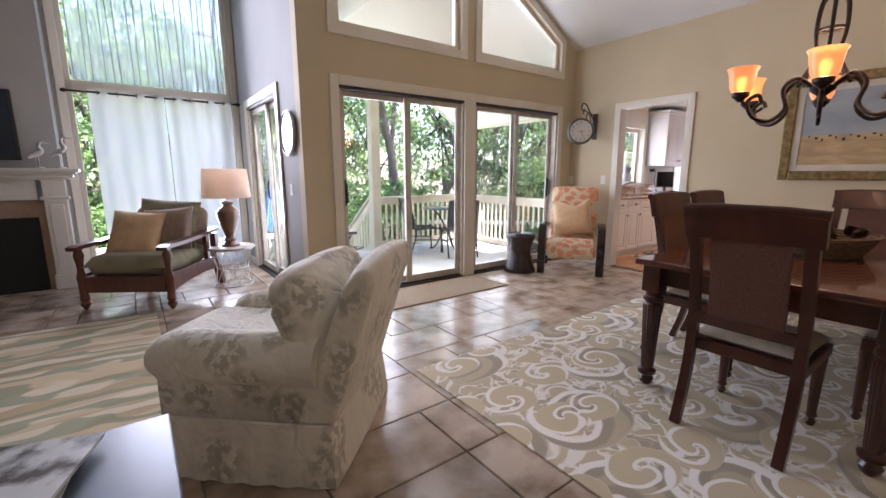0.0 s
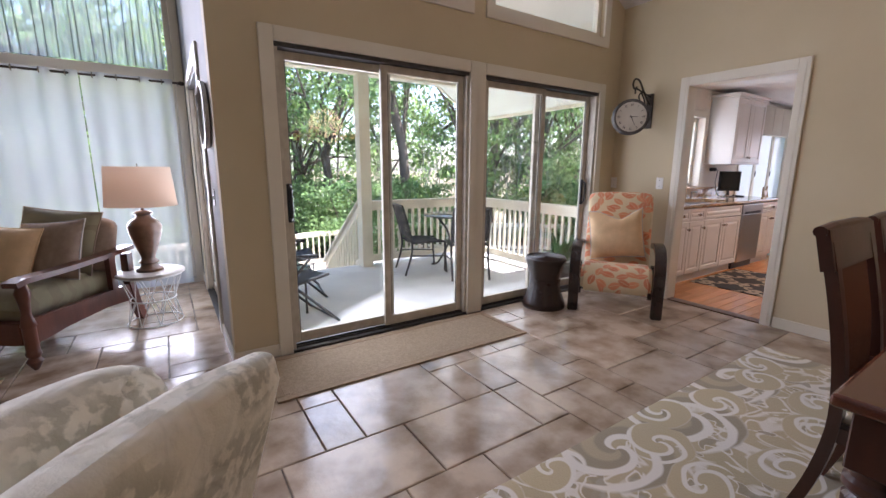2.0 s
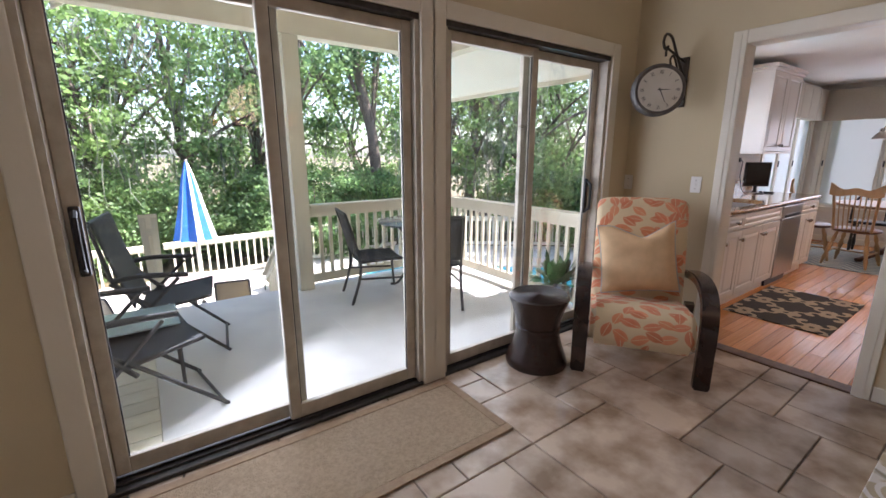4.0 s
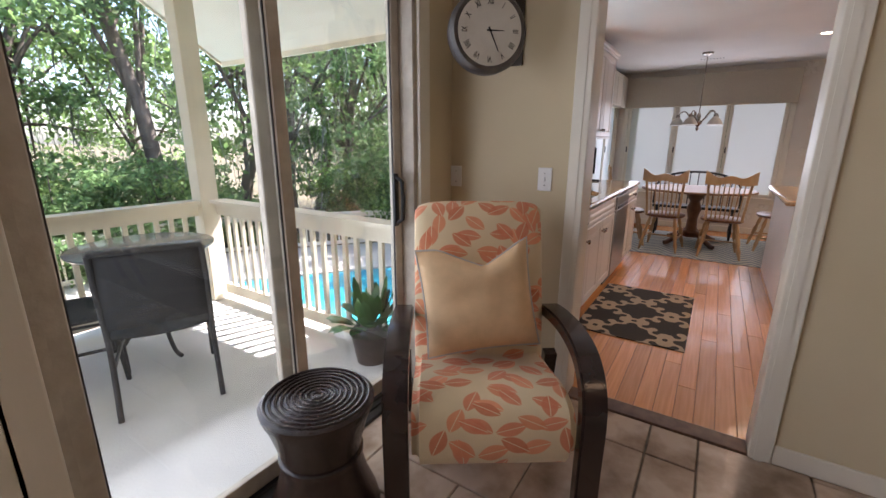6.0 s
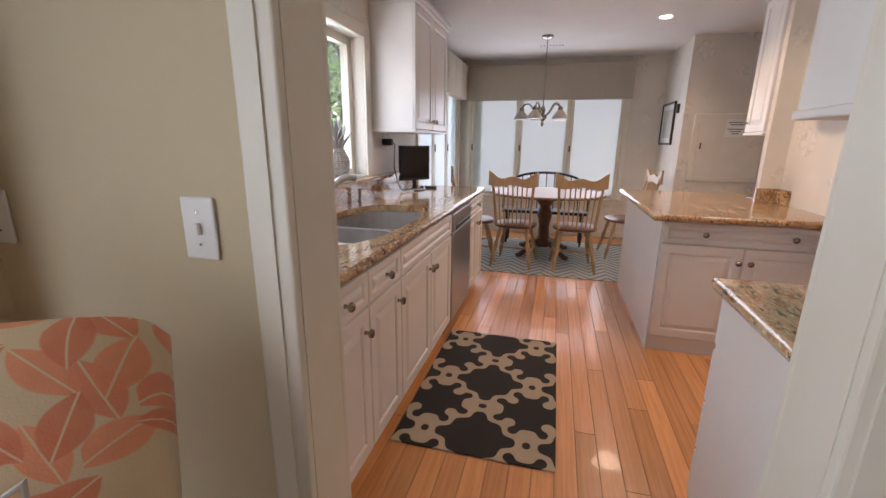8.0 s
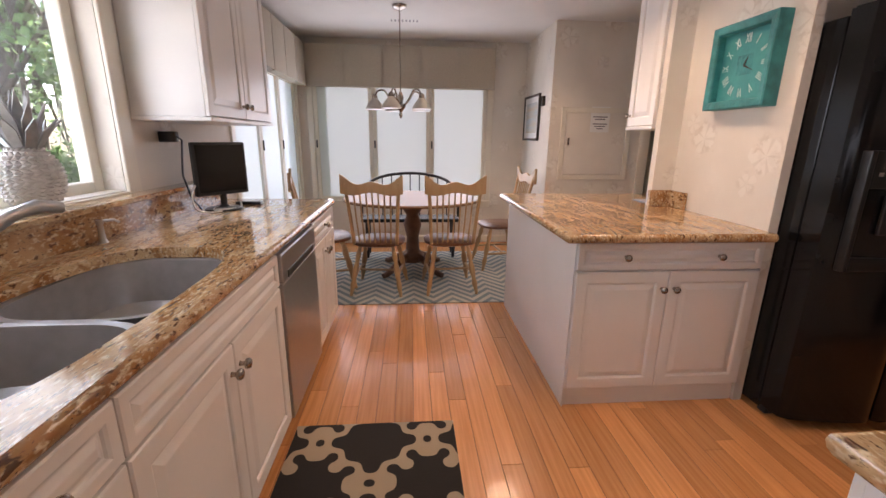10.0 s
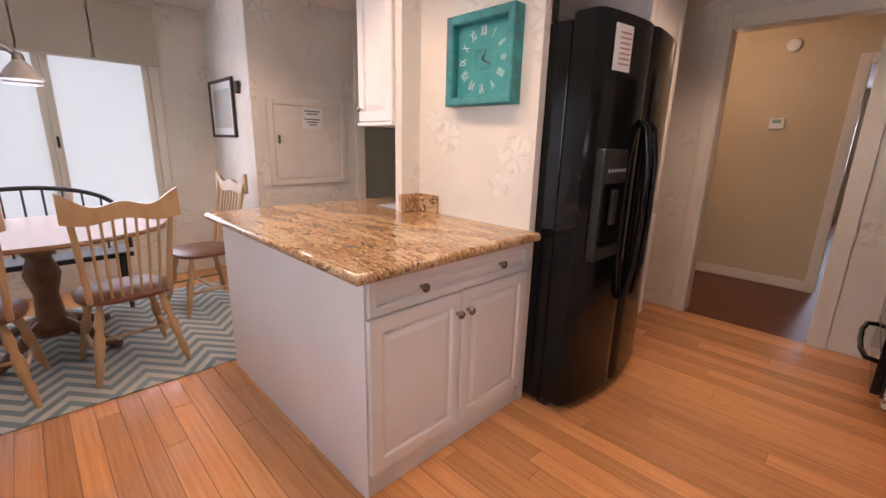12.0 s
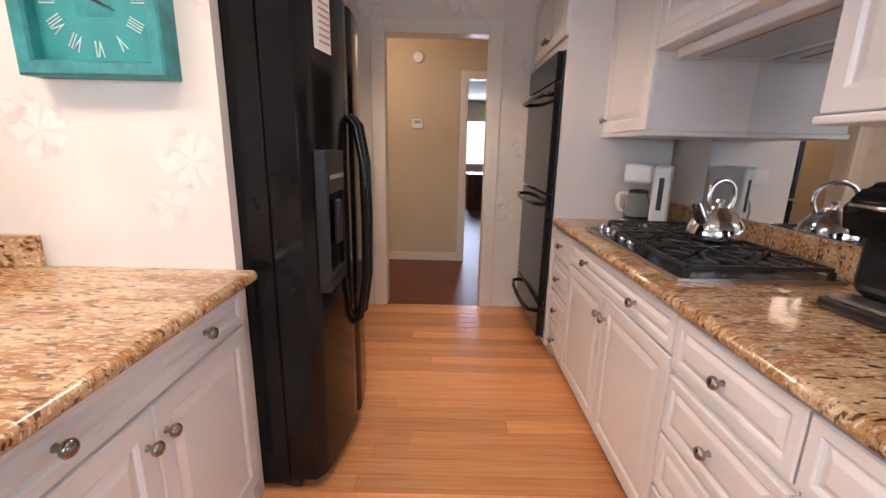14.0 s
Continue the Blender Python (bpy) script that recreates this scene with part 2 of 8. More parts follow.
def part(name, bm, material, parent, label="", smooth=None):
    ob = new(name, mesh_from(name, bm, material, smooth))
    ob.parent = parent
    return tagged(ob, label) if label else ob


def solid(name, bm, material, label, category, kind="", group="", smooth=None):
    """A thing that is one mesh."""
    return tagged(new(name, mesh_from(name, bm, material, smooth)), label, category, group, kind)


def thing(name, label, category, m=None, group="", kind=""):
    ob = new(name)
    ob.empty_display_size = 0.1
    if m:
        ob.matrix_world = m
    return tagged(ob, label, category, group, kind)


def nb():
    return bmesh.new()


def bx(*a, **k):
    return box(nb(), *a, **k)


def structure(name, bm, material, label, category="wall", smooth=None):
    return solid(name, bm, material, label, category, "structure", smooth=smooth)


def loft(b, rings):
    R = [[b.verts.new(p) for p in r] for r in rings]
    n_ = len(R[0])
    for a, c in zip(R, R[1:]):
        for i in range(n_):
            b.faces.new((a[i], a[(i + 1) % n_], c[(i + 1) % n_], c[i]))
    b.faces.new(R[0][::-1]); b.faces.new(R[-1])
    return b


# ---- large structure ----
XE, YS, XK, YK, YW, XM = 5.57, 4.17, 5.69, 4.42, 6.75, 1.65   # east wall, slider wall, kitchen west and north faces, tall-window wall, mirror wall
XF, YH, HALL, CH = 11.3, -0.68, -2.15, 2.44
SLOPE = 0.55


def roof_z(x):
    return 2.95 + SLOPE * (XE - x)


bm = nb()
box(bm, -3.6, -3.1, -0.2, XE + 0.06, YS + 0.12, -0.012)
box(bm, -3.6, YS + 0.12, -0.2, XM + 0.1, YW + 0.15, -0.012)
floor_living = structure("floor_living", bm, M_GROUT, "travertine tile floor with dark worn grout joints", "floor")
floor_kitchen = structure("floor_kitchen", bx(XE + 0.06, YH, -0.2, XF + 0.15, YK + 0.12, -0.0025), M_GAP, "orange bamboo plank floor", "floor")
structure("floor_hall", bx(4.0, -8.0, -0.2, 10.0, YH, 0.0), M_HALLWOOD, "dark reddish wood hall floor", "floor")

# gable wall with the sliding doors
bm = nb()
T = 0.14
Y0, Y1 = YS, YS + T
def gp(*pts):
    prism(bm, pts, Y0, Y1)
gp((XM, -0.2), (2.02, -0.2), (2.02, roof_z(2.02)), (XM, roof_z(XM)))
gp((2.02, 2.09), (5.24, 2.09), (5.24, 2.62), (2.02, 2.62))
gp((3.56, -0.2), (3.72, -0.2), (3.72, 2.09), (3.56, 2.09))
gp((5.24, -0.2), (XE + T, -0.2), (XE + T, roof_z(XE + T)), (5.24, roof_z(5.24)))
gp((3.50, 2.62), (3.80, 2.62), (3.80, roof_z(3.80)), (3.50, roof_z(3.50)))
gp((2.02, roof_z(2.02) - 0.2), (3.50, roof_z(3.5) - 0.2), (3.50, roof_z(3.5)), (2.02, roof_z(2.02)))
gp((3.80, roof_z(3.8) - 0.14), (5.24, roof_z(5.24) - 0.14), (5.24, roof_z(5.24)), (3.80, roof_z(3.8)))
structure("wall_north", bm, M_WALL, "beige painted gable wall with two sliding doors")
# east wall with the kitchen doorway
bm = nb()
box(bm, XE, -3.1, -0.2, XE + 0.12, 2.585, 3.0)
box(bm, XE, 2.585, 2.09, XE + 0.12, 3.425, 3.0)
box(bm, XE, 3.425, -0.2, XE + 0.12, YS, 3.0)
structure("wall_east", bm, M_WALL, "beige painted wall with kitchen doorway")
# mirror wall with the side sliding door
bm = nb()
zt = roof_z(XM) + 0.1
box(bm, XM, YS + T, -0.2, XM + 0.14, 4.92, zt)
box(bm, XM, 4.92, 2.09, XM + 0.14, 6.27, zt)
box(bm, XM, 6.27, -0.2, XM + 0.14, YW, zt)
structure("wall_mirror", bm, M_GREY, "grey painted wall with a side sliding door")
bm = nb()
box(bm, -3.6, YW, -0.2, -0.14, YW + 0.15, 5.9)
box(bm, 1.56, YW, -0.2, XM + 0.14, YW + 0.15, 5.9)
box(bm, -0.14, YW, 4.2, 1.56, YW + 0.15, 5.9)
box(bm, -0.14, YW, -0.2, 1.56, YW + 0.15, 0.05)
structure("wall_tall_window", bm, M_GREY, "grey painted wall with a tall two-storey window")
structure("wall_west", bx(-3.75, -3.1, -0.2, -3.6, YW + 0.15, 5.9), M_GREY, "grey painted living room wall")
structure("wall_south", bx(-3.6, -3.25, -0.2, XE + 0.12, -3.1, 5.9), M_WALL, "beige painted living room wall")
bm = nb()
prism(bm, [(XE + 0.3, roof_z(XE + 0.3)), (0.6, roof_z(0.6)), (-3.9, 5.75), (-3.9, 5.9), (0.6, roof_z(0.6) + 0.15), (XE + 0.3, roof_z(XE + 0.3) + 0.15)], -3.3, YS + T)
# the unseen metre past YW is added to keep sun off the sheers
prism(bm, [(XM + 0.3, roof_z(XM + 0.3)), (0.6, roof_z(0.6)), (-3.9, 5.75), (-3.9, 5.9), (0.6, roof_z(0.6) + 0.15), (XM + 0.3, roof_z(XM + 0.3) + 0.15)], YS + T, YW + 1.0)
structure("ceiling_living", bm, M_CEIL, "white vaulted ceiling", "ceiling")

# kitchen shell
M_PAPER = mat("pale_floral_wallpaper", (0.78, 0.73, 0.65), 0.7, (0.70, 0.65, 0.57), 2.6, 0.06, 90, detail=8)


def blossoms(m):
    """Sparse five-petalled blossoms, pale with grey-brown shading and leaf smudges, printed over the paper's own colour."""
    n, l = m.node_tree.nodes, m.node_tree.links
    b = n["Principled BSDF"]
    src = b.inputs["Base Color"].links[0].from_socket

    def op(kind, a, c=None):
        x = n.new("ShaderNodeMath")
        x.operation = kind
        for i, v in enumerate((a, c)):
            if v is None: continue
            if isinstance(v, (int, float)): x.inputs[i].default_value = v
            else: l.new(v, x.inputs[i])
        return x.outputs[0]

    def ramp(v, lo, hi):
        r = n.new("ShaderNodeMapRange")
        r.inputs["From Min"].default_value, r.inputs["From Max"].default_value = lo, hi
        l.new(v, r.inputs["Value"])
        return r.outputs["Result"]
    co = n.new("ShaderNodeTexCoord")
    sp = n.new("ShaderNodeSeparateXYZ")
    l.new(co.outputs["Object"], sp.inputs[0])
    wob = n.new("ShaderNodeTexNoise")
    wob.inputs["Scale"].default_value, wob.inputs["Detail"].default_value = 15, 4
    l.new(co.outputs["Object"], wob.inputs["Vector"])
    flat = n.new("ShaderNodeCombineXYZ")
    l.new(op("ADD", sp.outputs["X"], sp.outputs["Y"]), flat.inputs[0]); l.new(sp.outputs["Z"], flat.inputs[1])
    for shift, size, strength in ((0.0, 0.10, 0.6), (0.37, 0.065, 0.45)):
        mv = n.new("ShaderNodeVectorMath")
        mv.operation = "ADD"
        l.new(flat.outputs[0], mv.inputs[0])
        mv.inputs[1].default_value = (shift, shift * 0.6, 0)
        v = n.new("ShaderNodeTexVoronoi")
        v.voronoi_dimensions = "2D"
        v.inputs["Scale"].default_value, v.inputs["Randomness"].default_value = 1.9, 0.8
        l.new(mv.outputs[0], v.inputs["Vector"])
        dl = n.new("ShaderNodeVectorMath")
        dl.operation = "SUBTRACT"
        l.new(mv.outputs[0], dl.inputs[0]); l.new(v.outputs["Position"], dl.inputs[1])
        sd = n.new("ShaderNodeSeparateXYZ")
        l.new(dl.outputs[0], sd.inputs[0])
        r = op("SQRT", op("ADD", op("MULTIPLY", sd.outputs[0], sd.outputs[0]), op("MULTIPLY", sd.outputs[1], sd.outputs[1])))
        r = op("ADD", r, op("MULTIPLY", op("SUBTRACT", wob.outputs["Fac"], 0.5), size * 2.0))
        a = op("ARCTAN2", sd.outputs[1], sd.outputs[0])
        petal = op("ABSOLUTE", op("COSINE", op("MULTIPLY", a, 2.5)))
        edge = op("DIVIDE", r, op("ADD", op("MULTIPLY", petal, size * 0.28), size * 0.7))
        inside = ramp(edge, 1.0, 0.8)
        shade = op("MULTIPLY", inside, op("ADD", ramp(petal, 0.5, 0.15), ramp(edge, 0.8, 1.0)))
        halo = op("MULTIPLY", ramp(edge, 1.45, 1.0), ramp(wob.outputs["Fac"], 0.50, 0.58))
        for mask, c in ((op("MULTIPLY", halo, strength * 0.6), (0.42, 0.36, 0.28)), (op("MULTIPLY", inside, strength), (0.80, 0.77, 0.70)), (op("MULTIPLY", shade, strength * 0.5), (0.45, 0.39, 0.31))):
            mx = n.new("ShaderNodeMix")
            mx.data_type, mx.clamp_factor = "RGBA", True
            l.new(mask, mx.inputs["Factor"]); l.new(src, mx.inputs["A"])
            mx.inputs["B"].default_value = rgb(c)
            src = mx.outputs["Result"]
    l.new(src, b.inputs["Base Color"])


blossoms(M_PAPER)
structure("ceiling_kitchen", bx(XE + 0.12, YH - 0.1, CH, XF + 0.15, YK + 0.12, CH + 0.12), M_CEIL, "white flat kitchen ceiling", "ceiling")
bm = nb()
box(bm, XE + 0.12, YK, -0.2, 6.42, YK + 0.15, CH)
box(bm, 6.42, YK, -0.2, 8.00, YK + 0.15, 1.06)
box(bm, 6.42, YK, 2.05, 8.00, YK + 0.15, CH)
box(bm, 8.00, YK, -0.2, 9.30, YK + 0.15, CH)
box(bm, 9.30, YK, -0.2, 11.15, YK + 0.15, 0.55)
box(bm, 9.30, YK, 2.02, 11.15, YK + 0.15, CH)
box(bm, 11.15, YK, -0.2, XF + 0.15, YK + 0.15, CH)
structure("wall_kitchen_north", bm, M_PAPER, "pale wallpapered kitchen wall with windows")
bm = nb()
box(bm, XF, 1.5, -0.2, XF + 0.15, 2.15, CH)
box(bm, XF, 4.25, -0.2, XF + 0.15, YK, CH)
box(bm, XF, 2.15, -0.2, XF + 0.15, 4.25, 0.55)
box(bm, XF, 2.15, 1.95, XF + 0.15, 4.25, CH)
structure("wall_kitchen_east", bm, M_PAPER, "pale wallpapered wall with three windows")
bm = nb()
box(bm, 10.30, 1.56, -0.2, XF, 1.68, CH)
structure("wall_picture", bm, M_PAPER, "pale floral wallpapered return wall")
bm = nb()
box(bm, 10.28, 0.62, -0.2, 10.42, 1.56, CH)
box(bm, 10.28, 1.56, -0.2, 10.299, 1.68, CH)
box(bm, 10.28, -0.2, 2.06, 10.42, 0.62, CH)
box(bm, 10.28, -2.0, -0.2, 10.42, -0.2, CH)
structure("wall_panel", bm, M_PAPER, "pale floral wallpapered wall around a utility panel")
structure("wall_clock", bx(7.76, 1.352, -0.2, 8.545, 1.40, CH), M_PAPER, "pale floral wallpapered partition wall")
structure("wall_stub", bx(8.545, 1.3525, 0.9165, 8.60, 1.536, CH), M_PAPER, "pale floral wallpapered wall stub over the peninsula")
structure("wall_clock_return", bx(8.425, YH, -0.2, 8.545, 1.352, CH), M_PAPER, "pale floral wallpapered partition wall behind the fridge")
structure("wall_kitchen_west", bx(XE + 0.121, YH, -0.2, XK + 0.03, 2.50, CH), M_PAPER, "pale wallpapered kitchen wall")
bm = nb()
box(bm, XE + 0.12, YH - 0.12, -0.2, 6.76, YH, CH)
box(bm, 7.57, YH - 0.12, -0.2, 10.28, YH, CH)
box(bm, 6.76, YH - 0.12, 2.15, 7.57, YH, CH)
structure("wall_kitchen_south", bm, M_PAPER, "pale wallpapered wall with hall doorway")
bm = nb()
box(bm, 6.86, HALL - 0.12, 0, 10.0, HALL, CH)
box(bm, 4.0, HALL - 0.12, 0, 6.10, HALL, CH)
box(bm, 6.10, HALL - 0.12, 2.06, 6.86, HALL, CH)
box(bm, 4.0, HALL, 0, 4.1, YH - 0.12, CH); box(bm, 9.9, HALL, 0, 10.0, YH - 0.12, CH)
structure("wall_hall", bm, M_WALL, "beige painted hall wall with a doorway")
structure("ceiling_hall", bx(4.0, -8.1, CH, 10.0, YH - 0.12, CH + 0.1), M_CEIL, "white hall ceiling", "ceiling")
bm = nb()
box(bm, 4.0, -8.1, 0, 6.05, -8.0, CH); box(bm, 6.85, -8.1, 0, 10.0, -8.0, CH)
box(bm, 6.05, -8.1, 0, 6.85, -8.0, 0.9); box(bm, 6.05, -8.1, 2.0, 6.85, -8.0, CH)
box(bm, 3.9, -8.1, 0, 4.0, HALL, CH); box(bm, 10.0, -8.1, 0, 10.1, HALL, CH)
structure("wall_far_room", bm, M_WALL, "beige painted far room wall with a window")

# ---- openings, doors, windows, trim ----
def pane(parent, *b, name="pane"):
    ob = part(name, bx(*b), M_GLASS, parent)
    ob.visible_shadow = False
    return ob


def frame_bars(x0, x1, z0, z1, w, y0, y1, wb=None):
    """Four mitre-less bars round a rectangle in local x and z."""
    wb = wb or w
    b = nb()
    box(b, x0, y0, z0, x0 + w, y1, z1, 0.004, 1); box(b, x1 - w, y0, z0, x1, y1, z1, 0.004, 1)
    box(b, x0 + w, y0 + 0.001, z0, x1 - w, y1 - 0.001, z0 + wb, 0.003, 1); box(b, x0 + w, y0 + 0.001, z1 - w, x1 - w, y1 - 0.001, z1, 0.003, 1)
    return b


def sliding_door(name, label, m, w, h, split, front_first, handle_x, casing=0.09):
    """Local x along the wall, y out of the room, the room face at y = 0."""
    d = thing(name, label, "sliding door", m, kind="structure")
    b = nb()
    box(b, -casing, -0.02, 0, 0, 0.0, h + casing, 0.006, 2); box(b, w, -0.02, 0, w + casing, 0.0, h + casing, 0.006, 2)
    box(b, 0, -0.019, h, w, 0.0, h + casing, 0.006, 2)
    part("casing", b, M_TRIM, d, "white moulded wooden casing")
    b = nb()
    box(b, 0, 0.0, h - 0.03, w, 0.12, h, 0.002, 1)
    part("head_track", b, M_TRACK, d, "black metal track")
    for x0 in (0, w - 0.025):
        part("jamb", bx(x0, 0.004, 0.018, x0 + 0.025, 0.12, h - 0.031), M_ALU, d)
    b = nb()
    box(b, 0, -0.012, -0.005, w, 0.13, 0.018, 0.004, 1)
    for yy in (0.03, 0.07):
        box(b, 0.026, yy, 0.018, w - 0.026, yy + 0.008, 0.03)
    part("sill_track", b, M_TRACK, d, "black metal floor track")
    for i, (a, c) in enumerate(((0.026, split + 0.055), (split - 0.045, w - 0.026))):
        y = 0.045 if (i == 0) == front_first else 0.085
        p = part("panel", frame_bars(a, c, 0.032, h - 0.031, 0.055, y, y + 0.035, 0.075), M_ALU, d, "almond aluminium panel frame")
        pane(p, a + 0.05, y + 0.014, 0.1, c - 0.05, y + 0.02, h - 0.08)
        b = nb()
        box(b, a + 0.0552, y + 0.006, 0.108, a + 0.060, y + 0.013, h - 0.087); box(b, c - 0.060, y + 0.006, 0.108, c - 0.0552, y + 0.013, h - 0.087)
        part("gasket", b, M_TRACK, p, "black rubber gasket")
    b = nb()
    hy = 0.045 if front_first == (handle_x < split) else 0.085
    box(b, handle_x - 0.018, hy - 0.022, 0.93, handle_x + 0.018, hy - 0.001, 1.2, 0.008, 2)
    tube(b, [(handle_x, hy - 0.022, 0.95), (handle_x, hy - 0.055, 0.97), (handle_x, hy - 0.06, 1.06), (handle_x, hy - 0.055, 1.16), (handle_x, hy - 0.022, 1.18)], 0.011)
    part("handle", b, M_BLACK, d, "black plastic pull handle", 40)
    return d


sliding_door("door_1", "two-panel glass sliding door with almond aluminium frames, closed", pose(2.02, YS, 0), 1.54, 2.09, 0.80, False, 0.06)
sliding_door("door_2", "narrow two-panel glass sliding door to deck, closed", pose(3.72, YS, 0), 1.52, 2.09, 0.74, True, 1.43)
sliding_door("door_3", "glass sliding door in the grey side wall, closed", pose(XM, 6.27, 0, 0, 0, -90), 1.35, 2.09, 0.68, True, 0.69)


def poly_window(name, label, pts, y):
    d = thing(name, label, "window", kind="structure")
    cx, cz = sum(p[0] for p in pts) / len(pts), sum(p[1] for p in pts) / len(pts)

    def ring(k, yy0, yy1, grow):
        b = nb()
        n = len(pts)
        ins = []
        for i in range(n):
            p, a, c = Vector(pts[i]), Vector(pts[i - 1]), Vector(pts[(i + 1) % n])
            e1, e2 = (p - a).normalized(), (c - p).normalized()
            n1, n2 = Vector((-e1.y, e1.x)), Vector((-e2.y, e2.x))
            bis = (n1 + n2)
            bis /= max(0.2, bis.dot(n1))
            ins.append((p + bis * grow, p + bis * (grow + k)))
        for i in range(n):
            q = [ins[i][0], ins[i][1], ins[(i + 1) % n][1], ins[(i + 1) % n][0]]
            prism(b, [(v.x, v.y) for v in q], yy0, yy1)
        return b
    part("casing", ring(0.085, y - 0.02, y, -0.085), M_TRIM, d)
    part("window_frame", ring(0.05, y + 0.04, y + 0.1, 0), M_TRIM, d)
    b = prism(nb(), pts, y + 0.06, y + 0.066)
    part("pane", b, M_GLASS, d).visible_shadow = False
    return d


poly_window("window_1", "sloped white-framed gable window over the sliding doors", [(2.02, 2.62), (3.50, 2.62), (3.50, roof_z(3.5) - 0.2), (2.02, roof_z(2.02) - 0.2)], YS)
poly_window("window_2", "trapezoid white-framed gable window beneath the ceiling", [(3.80, 2.62), (5.24, 2.62), (5.24, roof_z(5.24) - 0.14), (3.80, roof_z(3.8) - 0.14)], YS)
# the kitchen doorway casing
def doorway(name, label, m, w, h, depth, material=M_TRIM, back=True, c=0.09):
    d = thing(name, label, "doorway", m, kind="structure")
    for yy in ([(-0.02, 0.0), (depth, depth + 0.02)] if back else [(-0.02, 0.0)]):
        b = nb()
        for x0, x1 in ((-c, 0.012), (w - 0.012, w + c)):
            box(b, x0, yy[0], 0, x1, yy[1], h + c, 0.005, 2)
            box(b, x0 + 0.02, yy[0] - 0.004 if yy[0] < 0 else yy[1], 0, x1 - 0.03, yy[0] if yy[0] < 0 else yy[1] + 0.004, h + c - 0.02)
        box(b, 0.012, yy[0] + 0.001, h - 0.012, w - 0.012, yy[1] - 0.001, h + c, 0.005, 2)
        part("casing", b, material, d)
    b = nb()
    box(b, 0, 0.0, 0, 0.012, depth, h); box(b, w - 0.012, 0.0, 0, w, depth, h); box(b, 0.012, 0.0, h - 0.012, w - 0.012, depth, h)
    part("jamb", b, material, d)
    return d


doorway("doorway_1", "white cased opening to the kitchen", pose(XE, 3.425, 0, 0, 0, -90), 0.84, 2.09, 0.12, c=0.07)
doorway("doorway_2", "cream cased opening to the hall", pose(7.57, YH, 0, 0, 0, 180), 0.81, 2.15, 0.12, M_TRIM)
doorway("doorway_3", "cased opening off the hall into a far room", pose(6.86, HALL, 0, 0, 0, 180), 0.76, 2.06, 0.12, M_TRIM, back=False, c=0.07)
structure("threshold", bx(XE - 0.005, 2.598, -0.011, XE + 0.10, 3.412, 0.008, bevel=0.004), mat("threshold_wood", (0.16, 0.09, 0.05), 0.5, (0.1, 0.05, 0.03), 20), "dark wooden threshold strip", "threshold")
# skirting boards
bm = nb()
for a in ((XM + 0.002, YS - 0.014, 0, 1.928, YS, 0.09), (XE - 0.014, 3.497, 0, XE, YS, 0.09), (XE - 0.014, -3.1, 0, XE, 2.513, 0.09), (5.332, YS - 0.014, 0, XE - 0.014, YS, 0.09),
          (XM - 0.014, YS - 0.014, 0, XM, 4.826, 0.09), (XM - 0.014, 6.364, 0, XM, YW, 0.09), (0.0, YW - 0.014, 0, XM - 0.014, YW, 0.05)):
    box(bm, *a, bevel=0.004, segs=1)
structure("baseboard_living", bm, M_TRIM, "white painted baseboard", "baseboard")
bm = nb()
for a in ((7.664, YH, 0, 8.42, YH + 0.014, 0.09), (6.87, HALL, 0, 9.9, HALL + 0.014, 0.1), (XF - 0.014, 1.694, 0, XF, YK, 0.09), (10.266, 1.68, 0, XF - 0.014, 1.694, 0.09), (10.266, 0.72, 0, 10.28, 1.68, 0.09), (6.48, YH, 0, 6.668, YH + 0.014, 0.09)):
    box(bm, *a, bevel=0.004, segs=1)
structure("baseboard_kitchen", bm, M_TRIM, "white painted baseboard", "baseboard")

# tall window of the living room: lower and upper light
d = thing("window_3", "tall two-part window with white wooden frame", "window", kind="structure")
part("casing", frame_bars(-0.22, 1.64, -0.04, 4.3, 0.08, YW - 0.02, YW, 0.09), M_TRIM, d)
part("window_frame", frame_bars(-0.14, 1.56, 0.05, 4.2, 0.05, YW + 0.03, YW + 0.1), M_TRIM, d)
part("transom", bx(-0.09, YW - 0.015, 2.19, 1.51, YW + 0.1, 2.31, bevel=0.006), M_TRIM, d)
pane(d, -0.09, YW + 0.06, 0.10, 1.51, YW + 0.066, 2.19); pane(d, -0.09, YW + 0.06, 2.31, 1.51, YW + 0.066, 4.14)
# sink window
d = thing("window_4", "white-framed kitchen window above the sink", "window", kind="structure")
part("casing", frame_bars(6.33, 8.09, 0.98, 2.14, 0.09, YK - 0.02, YK - 0.001), M_TRIM, d)
part("window_frame", frame_bars(6.42, 8.00, 1.06, 2.05, 0.06, YK + 0.09, YK + 0.15), M_TRIM, d)
b = nb()
box(b, 7.19, YK + 0.091, 1.12, 7.25, YK + 0.149, 1.99, 0.004, 1)
part("mullion", b, M_TRIM, d)
pane(d, 6.47, YK + 0.115, 1.11, 7.2, YK + 0.121, 2.0); pane(d, 7.24, YK + 0.115, 1.11, 7.95, YK + 0.121, 2.0)
